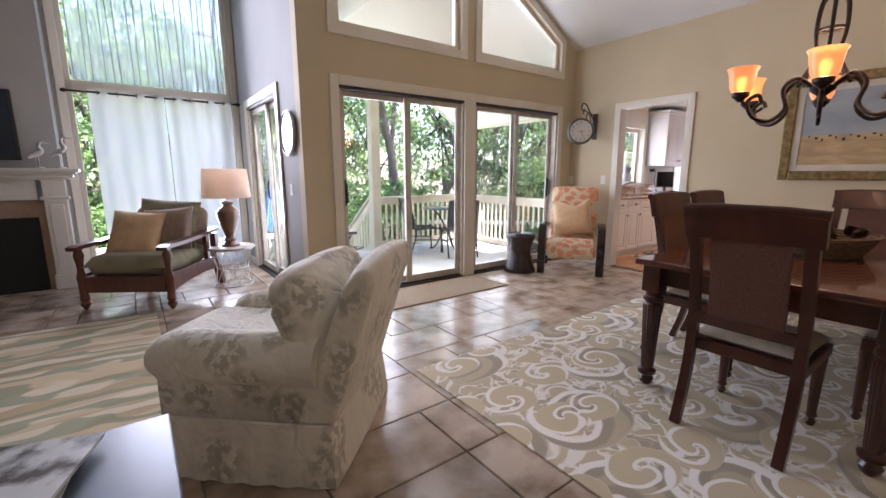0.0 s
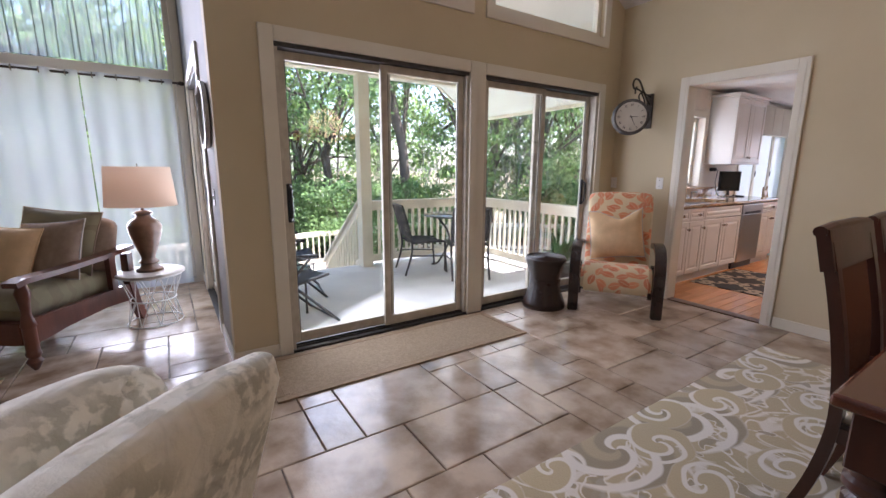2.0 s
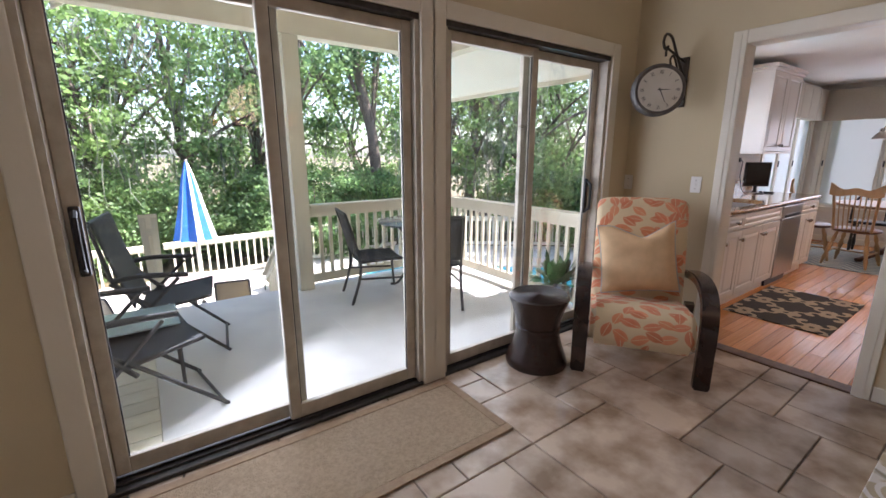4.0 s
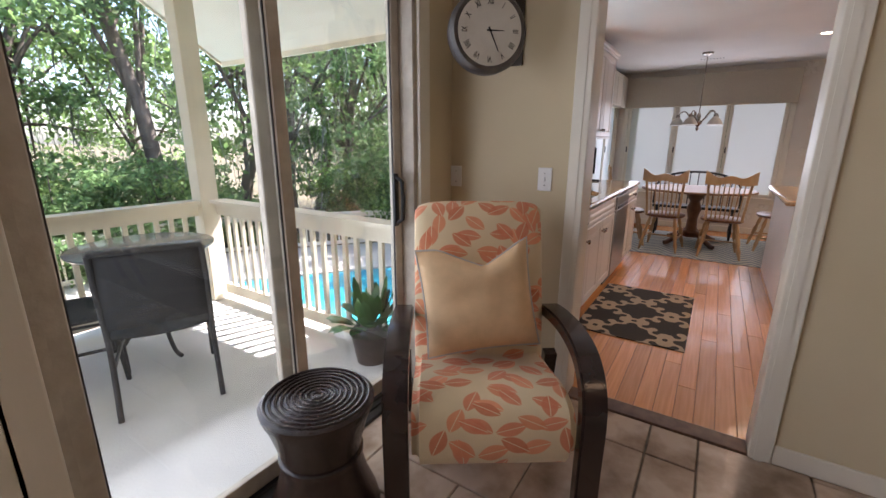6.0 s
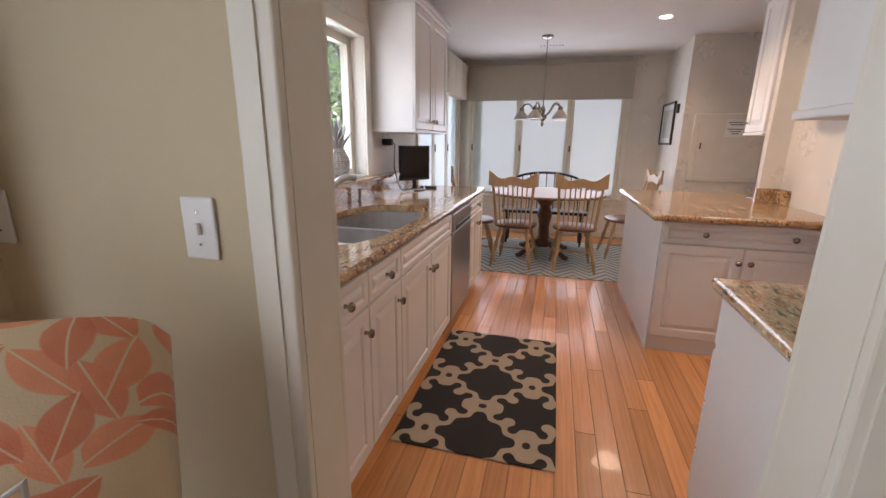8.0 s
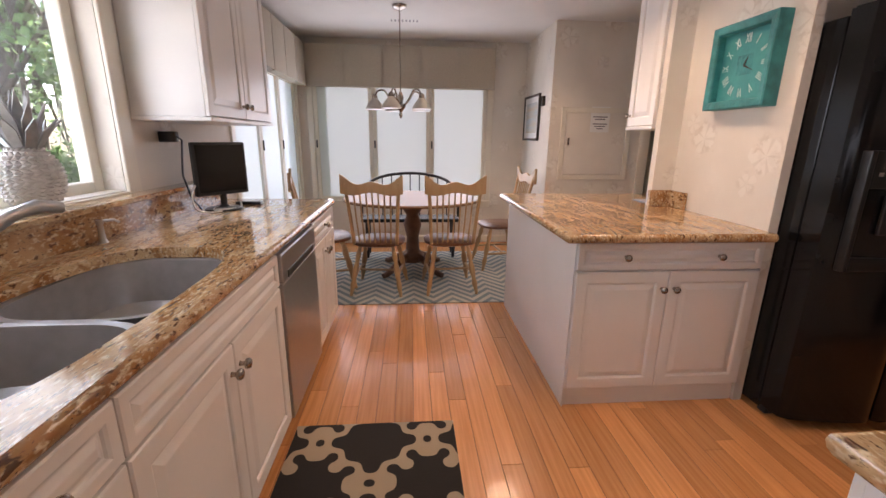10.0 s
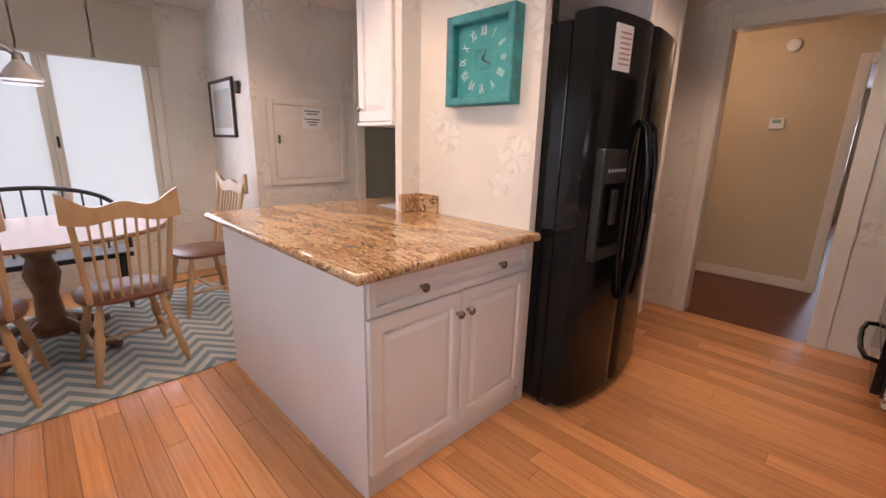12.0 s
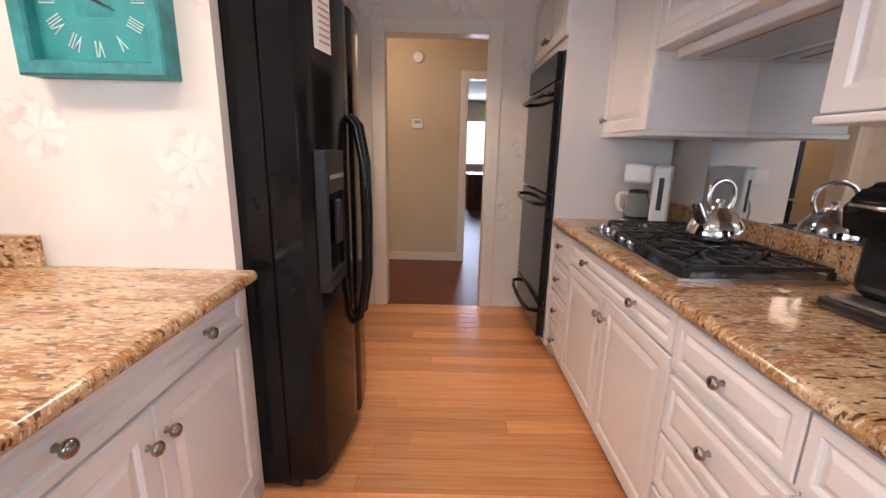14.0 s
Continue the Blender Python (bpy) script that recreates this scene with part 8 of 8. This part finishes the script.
def folding_chair(m):
    c = thing("folding_chair", "black folding lounge chair with charcoal mesh sling", "chair", m, "folding chairs")
    for s in (-1, 1):
        x = 0.28 * s
        part("back_post", tube(nb(), [(x, -0.02, 0.34), (x, 0.20, 0.62), (x, 0.27, 1.00)], 0.013, 8), M_PCOAT, c)
        part("leg", tube(nb(), [(x, 0.27, 0.0), (x, 0.08, 0.36), (x, -0.16, 0.60)], 0.012, 8), M_PCOAT, c)
        part("leg", tube(nb(), [(x * 0.93, -0.42, 0.0), (x * 0.93, -0.05, 0.36), (x * 0.93, 0.22, 0.60)], 0.012, 8), M_PCOAT, c)
        part("seat_rail", tube(nb(), [(x * 0.9, -0.34, 0.44), (x * 0.9, 0.14, 0.37)], 0.013, 8), M_PCOAT, c)
        part("arm", tube(nb(), curve_pts([(x, 0.20, 0.62), (x * 1.04, 0.05, 0.64), (x * 1.04, -0.22, 0.62)], 4), 0.018, 8), M_PCOAT, c, smooth=60)
    part("foot_bar", tube(nb(), [(-0.26, -0.40, 0.02), (0.26, -0.40, 0.02)], 0.010, 8), M_PCOAT, c)
    part("foot_bar", tube(nb(), [(-0.28, 0.255, 0.02), (0.28, 0.255, 0.02)], 0.010, 8), M_PCOAT, c)
    part("crest", tube(nb(), [(-0.28, 0.27, 1.00), (0.28, 0.27, 1.00)], 0.013, 8), M_PCOAT, c)
    part("seat", sheet(nb(), lambda u, v: Vector((-0.255 + 0.51 * u, -0.34 + 0.46 * v, 0.445 - 0.07 * v - 0.02 * math.sin(math.pi * u))), 8, 8), M_SLING, c, smooth=60).modifiers.new("thick", "SOLIDIFY").thickness = 0.008
    part("backrest", sheet(nb(), lambda u, v: Vector((-0.27 + 0.54 * u, 0.11 + 0.15 * v + 0.015 * math.sin(math.pi * u) * (1 - v) + 0.01 * math.sin(math.pi * v), 0.42 + 0.58 * v)), 8, 8), M_SLING, c, smooth=60).modifiers.new("thick", "SOLIDIFY").thickness = 0.008
    return c
f1 = folding_chair(pose(2.09, 4.88, DZ, 0, 0, 100))
copy_thing(f1, pose(2.30, 5.75, DZ, 0, 0, 82))
pst = thing("patio_side_table", "small glass-topped black patio side table", "table", pose(2.16, 5.22, DZ))
part("top", bx(-0.22, -0.2, 0.42, 0.22, 0.2, 0.435, bevel=0.004), mat("pale_blue_glass_top", (0.35, 0.45, 0.47), 0.1, (0.3, 0.4, 0.42), 8), pst)
for sx in (-1, 1):
    for sy in (-1, 1):
        part("leg", tube(nb(), [(0.2 * sx, 0.18 * sy, 0), (0.2 * sx, 0.18 * sy, 0.4195)], 0.011, 8), M_PCOAT, pst)
M_GREEN = mat("houseplant_leaf", (0.07, 0.17, 0.05), 0.45, (0.035, 0.10, 0.03), 12, island=0.3)
pp = thing("potted_plant", "leafy green plant in a dark pot on deck", "plant", pose(5.33, 4.62, DZ))
part("pot", lathe(nb(), [(0.10, 0), (0.13, 0.18), (0.14, 0.2), (0.125, 0.2), (0.02, 0.17)], sides=24), M_DRUM, pp, smooth=40)
b = nb()
rnd = random.Random(9)
for i in range(70):
    a, lean, ln = rnd.random() * 6.28, 0.2 + 0.9 * rnd.random(), 0.17 + 0.15 * rnd.random()
    d, s = Vector((math.cos(a), math.sin(a), 0)), Vector((-math.sin(a), math.cos(a), 0))
    base = Vector((0.05 * math.cos(a), 0.05 * math.sin(a), 0.18))
    pts = [base + d * ln * lean * t + Vector((0, 0, ln * (1.3 * t - 0.75 * lean * t * t))) for t in (0.35, 0.6, 0.85, 1.05)]
    ws = (0.006, 0.035, 0.03, 0.002)
    L = [(b.verts.new(p - s * w), b.verts.new(p + s * w)) for p, w in zip(pts, ws)]
    for p, q in zip(L, L[1:]):
        b.faces.new((p[0], p[1], q[1], q[0]))
part("foliage", b, M_GREEN, pp)

# ---- yard ----
GZ = -1.42
structure("ground", bx(-400, -400, GZ - 0.5, 400, 400, GZ), M_GROUND, "brown leaf-littered shaded ground", "ground")
b = nb()
prism(b, [(-3.5, 7.6), (1.7, 7.6), (3.6, 8.2), (6.0, 7.0), (7.6, 5.4), (12.5, 5.4), (13.0, 9.5), (8.5, 13.2), (2.5, 12.6), (-3.5, 12.6)], GZ - 0.02, GZ + 0.10, "z")
structure("patio", b, M_PATIO, "sunlit pale concrete pool patio", "pavement")
b = nb()
prism(b, [(5.0, 9.4), (6.7, 11.3), (10.2, 8.6), (10.2, 6.6), (7.9, 6.5)], GZ + 0.101, GZ + 0.112, "z")
structure("pool_water", b, mat("turquoise_pool_water", (0.05, 0.42, 0.50), 0.06, (0.03, 0.34, 0.44), 2.5, 0.3, 5), "turquoise swimming pool water", "water")
b = nb()
ring_ = [(5.0, 9.4), (6.7, 11.3), (10.2, 8.6), (10.2, 6.6), (7.9, 6.5)]
for p, q in zip(ring_, ring_[1:] + ring_[:1]):
    p, q = Vector((*p, 0)), Vector((*q, 0))
    s = Vector((-(q - p).y, (q - p).x, 0)).normalized() * 0.14
    prism(b, [(p.x - s.x * 0, p.y), (q.x, q.y), (q.x + s.x * 0 + s.x, q.y + s.y), (p.x + s.x, p.y + s.y)], GZ + 0.1005, GZ + 0.15, "z")
structure("pool_coping", b, M_PATIO, "pale stone pool coping", "trim")
PZ = GZ + 0.1
for k, (p, q) in enumerate((((-3.4, 12.3), (2.4, 12.35)), ((2.5, 12.4), (8.3, 13.0)), ((8.5, 13.0), (12.9, 9.5)))):
    rail("yard_railing", "cream painted wooden yard railing beyond patio", p, q, base=PZ, step=0.16)
um = thing("patio_umbrella", "closed blue and white striped patio umbrella", "umbrella", pose(2.93, 10.3, PZ))
part("pole", tube(nb(), [(0, 0, 0.0), (0, 0, 2.62)], 0.02, 10), M_CREAM, um)
part("base", lathe(nb(), [(0.24, 0), (0.24, 0.04), (0.06, 0.08), (0.03, 0.2)], sides=24), M_PCOAT, um)
for k in range(16):
    a0, a1 = 2 * math.pi * k / 16, 2 * math.pi * (k + 1) / 16
    b = nb()
    prof = [(0.02, 2.60), (0.10, 2.32), (0.19, 1.88), (0.30, 1.40), (0.33, 1.30)]
    L = []
    for r, z in prof:
        f = 0.75 if k % 2 else 1.0
        L.append((b.verts.new((r * (1 if k % 2 == 0 else 0.8) * math.cos(a0), r * (1 if k % 2 == 0 else 0.8) * math.sin(a0), z)), b.verts.new((r * (0.8 if k % 2 == 0 else 1) * math.cos(a1), r * (0.8 if k % 2 == 0 else 1) * math.sin(a1), z))))
    for p, q in zip(L, L[1:]):
        b.faces.new((p[0], p[1], q[1], q[0]))
    part("canopy_panel", b, mat("blue_canvas", (0.03, 0.18, 0.62), 0.7, (0.02, 0.13, 0.5), 12) if k == 0 else (bpy.data.materials["blue_canvas"] if k % 3 else (bpy.data.materials.get("white_canvas") or mat("white_canvas", (0.75, 0.77, 0.8), 0.7))), um)
ypt = thing("patio_table", "round pale-topped patio table by the umbrella", "table", pose(2.75, 9.75, PZ))
part("top", lathe(nb(), [(0.55, 0), (0.55, 0.025), (0.02, 0.026)], 0, 0, 0.70, 36), mat("mosaic_stone_top", (0.42, 0.35, 0.32), 0.4, (0.3, 0.25, 0.23), 25), ypt)
part("pedestal", lathe(nb(), [(0.28, 0), (0.26, 0.03), (0.05, 0.06), (0.04, 0.66), (0.16, 0.699)], sides=20), M_PCOAT, ypt, smooth=40)
M_TAN = mat("tan_sling_mesh", (0.42, 0.33, 0.23), 0.75, (0.36, 0.28, 0.19), 120, 0.3, 300)
for x, y, rz in ((3.25, 9.1, 170), (1.9, 9.2, 120), (4.4, 10.8, -70)):
    c = copy_thing(pc1, pose(x, y, PZ, 0, 0, rz))
    tagged(c, "tan sling patio chair standing on the patio", "chair", "yard chairs")
    for o in c.children:
        if o.name.startswith(("seat", "backrest")):
            o.data = o.data.copy()
            o.data.materials[0] = M_TAN
# trees
M_BARK = mat("grey_brown_bark", (0.14, 0.11, 0.085), 0.95, (0.07, 0.055, 0.045), 12, 0.8, 30, stretch=(1, 1, 0.3))
def leaf_mat(name, c, c2):
    m = mat(name, c, 0.6, c2, 0.7, island=0.45, detail=3)
    b = m.node_tree.nodes["Principled BSDF"]
    b.inputs["Subsurface Weight"].default_value = 0.0
    n, l = m.node_tree.nodes, m.node_tree.links
    tl_ = n.new("ShaderNodeBsdfTranslucent")
    mx = n.new("ShaderNodeMixShader")
    mx.inputs["Fac"].default_value = 0.55
    src = b.inputs["Base Color"].links[0].from_socket
    l.new(src, tl_.inputs["Color"])
    l.new(b.outputs[0], mx.inputs[1]); l.new(tl_.outputs[0], mx.inputs[2])
    l.new(mx.outputs[0], n["Material Output"].inputs["Surface"])
    return m
LEAF_A = leaf_mat("oak_leaf_green", (0.20, 0.31, 0.115), (0.12, 0.21, 0.08))
LEAF_B = leaf_mat("bright_shrub_green", (0.26, 0.38, 0.12), (0.15, 0.25, 0.08))
LEAF_C = leaf_mat("deep_pine_green", (0.10, 0.18, 0.085), (0.06, 0.125, 0.06))
M_MOSS = leaf_mat("grey_spanish_moss", (0.24, 0.26, 0.20), (0.15, 0.17, 0.13))


def leaf_cloud(seed, clumps, per, box_lo, box_hi, clump_r, size, hang=0.0):
    """Many small pointed leaves gathered in uneven clumps."""
    rs = np.random.RandomState(seed)
    lo, hi = np.array(box_lo), np.array(box_hi)
    cen = lo + (hi - lo) * rs.rand(clumps, 3)
    mid, half = (lo + hi) / 2, (hi - lo) / 2
    q = (cen - mid) / half
    cen = mid + q / np.maximum(1, np.linalg.norm(q, axis=1, keepdims=True) ** 0.8) * half
    idx = np.repeat(np.arange(clumps), per)
    rr = clump_r * (0.5 + rs.rand(clumps))[idx]
    off = rs.randn(len(idx), 3)
    off /= np.linalg.norm(off, axis=1, keepdims=True)
    off *= (rs.rand(len(idx), 1) ** 0.5) * rr[:, None] * np.array([1, 1, 0.62])
    p = cen[idx] + off
    d = off / np.maximum(1e-4, rr[:, None]) + rs.randn(len(idx), 3) * 0.6 + np.array([0, 0, -hang])
    d /= np.linalg.norm(d, axis=1, keepdims=True)
    s = np.cross(d, rs.randn(len(idx), 3))
    s /= np.linalg.norm(s, axis=1, keepdims=True)
    ln = size * (0.6 + 0.9 * rs.rand(len(idx), 1))
    v = np.stack([p - d * ln * 0.5, p + s * ln * 0.27, p + d * ln * 0.5, p - s * ln * 0.27], 1).reshape(-1, 3)
    f = np.arange(len(v)).reshape(-1, 4)
    me = bpy.data.meshes.new("crown")
    me.from_pydata(v.tolist(), [], f.tolist())
    return me, cen


def tree(kind, seed, h, spread, leaf, moss=False, pine=False):
    rs = random.Random(seed)
    t = thing(kind, "tall leafy green tree behind the pool yard" if not pine else "tall slender pine tree behind the yard", "tree", group="trees behind the yard")
    lo, hi = ((-spread, -spread, h * (0.12 if not pine else 0.4)), (spread, spread, h))
    me, cen = leaf_cloud(seed, 62 if not pine else 40, 105, lo, hi, 0.80 if not pine else 0.7, 0.155 if not pine else 0.13)
    me.materials.append(leaf)
    b = nb()
    pts = [Vector((0.25 * math.sin(k * 1.3 + seed), 0.25 * math.cos(k * 0.9 + seed) - 0.2, h * 0.92 * k / 7)) for k in range(8)]
    tube(b, pts, 0.20, 10, r_end=0.04)
    part("trunk", b, M_BARK, t, smooth=60)
    for k in range(11):
        j = 2 + k % 5
        e = Vector(cen[(k * 6) % len(cen)])
        m_ = (pts[j] + e) / 2 + Vector((0, 0, 0.3))
        part("limb", tube(nb(), curve_pts([pts[j], m_, e], 4), 0.07, 7, r_end=0.015), M_BARK, t, smooth=60)
    o = new("crown", me)
    o.parent = t
    if moss:
        rs2 = np.random.RandomState(seed + 5)
        n_ = 420
        base = np.array(cen)[rs2.randint(0, len(cen), n_)] + rs2.randn(n_, 3) * 0.4
        V, F = [], []
        for p in base:
            L, w = 0.5 + rs2.rand() * 0.9, 0.012 + 0.016 * rs2.rand()
            a = rs2.rand() * 6.28
            dx, dy = math.cos(a) * w, math.sin(a) * w
            k = len(V)
            for u in range(4):
                sw = 1 - u / 3.2
                jx, jy = 0.06 * rs2.randn(), 0.06 * rs2.randn()
                V += [(p[0] - dx * sw + jx, p[1] - dy * sw + jy, p[2] - L * u / 3), (p[0] + dx * sw + jx, p[1] + dy * sw + jy, p[2] - L * u / 3)]
            F += [(k + 2 * u, k + 2 * u + 1, k + 2 * u + 3, k + 2 * u + 2) for u in range(3)]
        mm = bpy.data.meshes.new("moss")
        mm.from_pydata(V, [], F)
        mm.materials.append(M_MOSS)
        new("moss", mm).parent = t
    return t


def shrub(seed, w, h, leaf):
    t = thing("shrub", "dense bright green shrub at the yard edge", "shrub", group="shrubs along the yard")
    me, cen = leaf_cloud(seed, 46, 150, (-w, -w * 0.8, 0.15), (w, w * 0.8, h), 0.5, 0.105)
    me.materials.append(leaf)
    b = nb()
    for k in range(7):
        tube(b, [(0.1 * math.cos(k), 0.1 * math.sin(k), 0), (Vector(cen[k * 5]) * 0.5), Vector(cen[k * 5])], 0.03, 6, r_end=0.008)
    part("stems", b, M_BARK, t)
    new("crown", me).parent = t
    return t


protos = [tree("oak_tree", 11, 9.5, 3.0, LEAF_A, True), tree("oak_tree", 23, 8.0, 2.7, LEAF_A), tree("pine_tree", 31, 13.0, 2.3, LEAF_C, False, True), tree("oak_tree", 47, 7.0, 2.8, LEAF_B, True)]
sprotos = [shrub(61, 1.5, 2.0, LEAF_B), shrub(73, 1.3, 1.5, LEAF_A), shrub(87, 1.6, 2.4, LEAF_A)]
rnd = random.Random(21)
spots = []
# an arc of trees round the yard, from the north-west to the east
for k in range(40):
    if k >= 20 and k % 2 == 1 and k % 20 > 9:
        continue
    a = radians(-28 + 150 * (k % 20) / 19 + rnd.uniform(-2.5, 2.5))
    r = (13.2 if k < 20 else 19.0) + rnd.uniform(-0.8, 2.4)
    spots.append((3.2 + r * math.cos(a), 2.5 + r * math.sin(a)))
for i, (x, y) in enumerate(spots):
    pr = protos[(i * 7 + i // 5) % 4] if math.atan2(y - 2.5, x - 3.2) < radians(78) or i % 3 == 0 else protos[3]
    m = pose(x, y, GZ - 0.02, 0, 0, rnd.uniform(0, 360))
    if i < 4:
        pr = protos[i]
        pr.matrix_world = m
    else:
        copy_thing(pr, m)
for i in range(34):
    a = radians(-25 + 145 * i / 33 + rnd.uniform(-2, 2))
    r = 11.6 + rnd.uniform(-0.4, 1.6)
    x, y = 3.2 + r * math.cos(a), 2.5 + r * math.sin(a)
    if y < 13.2 and x < 13.4 and x > -3.6:
        y = max(y, 13.5) if x < 9 else y
        x = max(x, 13.3) if y < 13 else x
    m = pose(x, y, GZ - 0.01, 0, 0, rnd.uniform(0, 360))
    if i < 3:
        sprotos[i].matrix_world = m
    else:
        copy_thing(sprotos[i % 3], m)

# ---- floor pieces ----
def tile_mesh(w, d, z0, z1, c, material, name):
    b = nb()
    lo = [b.verts.new((x, y, z0)) for x, y in ((0, 0), (w, 0), (w, d), (0, d))]
    mi = [b.verts.new((x, y, z1 - c)) for x, y in ((0, 0), (w, 0), (w, d), (0, d))]
    hi = [b.verts.new((x, y, z1)) for x, y in ((c, c), (w - c, c), (w - c, d - c), (c, d - c))]
    b.faces.new(hi)
    for p, q in ((lo, mi), (mi, hi)):
        for i in range(4):
            b.faces.new((p[i], p[(i + 1) % 4], q[(i + 1) % 4], q[i]))
    return mesh_from(name, b, material)


CELL, GAP = 0.203, 0.0065
nx, ny = 46, 49
X0, Y0_ = -3.6, -3.1
used = np.zeros((nx, ny), bool)
kept_tiles, rest_v, rest_f = {}, [], []
rnd = random.Random(3)
for j in range(ny):
    for i in range(nx):
        if used[i, j]:
            continue
        x, y = X0 + i * CELL, Y0_ + j * CELL
        sizes = [(3, 2), (2, 3), (2, 2), (3, 2), (2, 1), (1, 2), (1, 1), (3, 3)]
        rnd.shuffle(sizes)
        for w, d in sizes + [(1, 1)]:
            if i + w <= nx and j + d <= ny and not used[i:i + w, j:j + d].any():
                break
        used[i:i + w, j:j + d] = True
        x1, y1 = min(x + w * CELL, XE - 0.002), y + d * CELL
        if y1 > YS and x1 > XM:
            if x >= XM or y >= YS:
                if x >= XM - 0.05:
                    y1 = min(y1, YS + 0.0)
                    if y >= YS - 0.05: continue
                else:
                    x1 = XM
            else:
                y1 = YS
        y1 = min(y1, YW)
        if x1 - x < 0.03 or y1 - y < 0.03:
            continue
        ww, dd = round(x1 - x - GAP, 3), round(y1 - y - GAP, 3)
        if -0.6 < x < 5.6 and 0.9 < y < 5.9:
            if (ww, dd) not in kept_tiles:
                kept_tiles[ww, dd] = tile_mesh(ww, dd, -0.0115, 0.0, 0.004, M_TILE, "tile")
            o = new("tile", kept_tiles[ww, dd])
            o.parent, o.location = floor_living, (x, y, -0.001 * rnd.random())
        else:
            k = len(rest_v)
            rest_v += [(x, y, -0.0005), (x + ww, y, -0.0005), (x + ww, y + dd, -0.0005), (x, y + dd, -0.0005)]
            rest_f.append((k, k + 1, k + 2, k + 3))
me = bpy.data.meshes.new("far_tiles")
me.from_pydata(rest_v, [], rest_f)
me.materials.append(M_TILE)
o = tagged(new("far_tiles", me), kind="stuff")
o.parent = floor_living
PW = 0.092
kept_planks, rest_v, rest_f = {}, [], []
for r in range(54):
    y = YH + r * PW
    if y > 4.3:
        break
    x = XE + 0.10 - rnd.random() * 0.9
    while x < 11.25:
        ln = rnd.choice((0.9, 1.2, 1.5, 1.82))
        xa, xb = max(x, XE + 0.102), min(x + ln, 11.29)
        x += ln
        if xb - xa < 0.03:
            continue
        w = round(xb - xa - 0.002, 3)
        if xa < 9.15 and y < 3.75:
            if w not in kept_planks:
                kept_planks[w] = tile_mesh(w, PW - 0.003, -0.0075, 0.0, 0.0012, M_BAMBOO, "plank")
            o = new("plank", kept_planks[w])
            o.parent, o.location = floor_kitchen, (xa, y, 0)
        else:
            k = len(rest_v)
            rest_v += [(xa, y, -0.0004), (xa + w, y, -0.0004), (xa + w, y + PW - 0.003, -0.0004), (xa, y + PW - 0.003, -0.0004)]
            rest_f.append((k, k + 1, k + 2, k + 3))
me = bpy.data.meshes.new("far_planks")
me.from_pydata(rest_v, [], rest_f)
me.materials.append(M_BAMBOO)
o = tagged(new("far_planks", me), kind="stuff")
o.parent = floor_kitchen
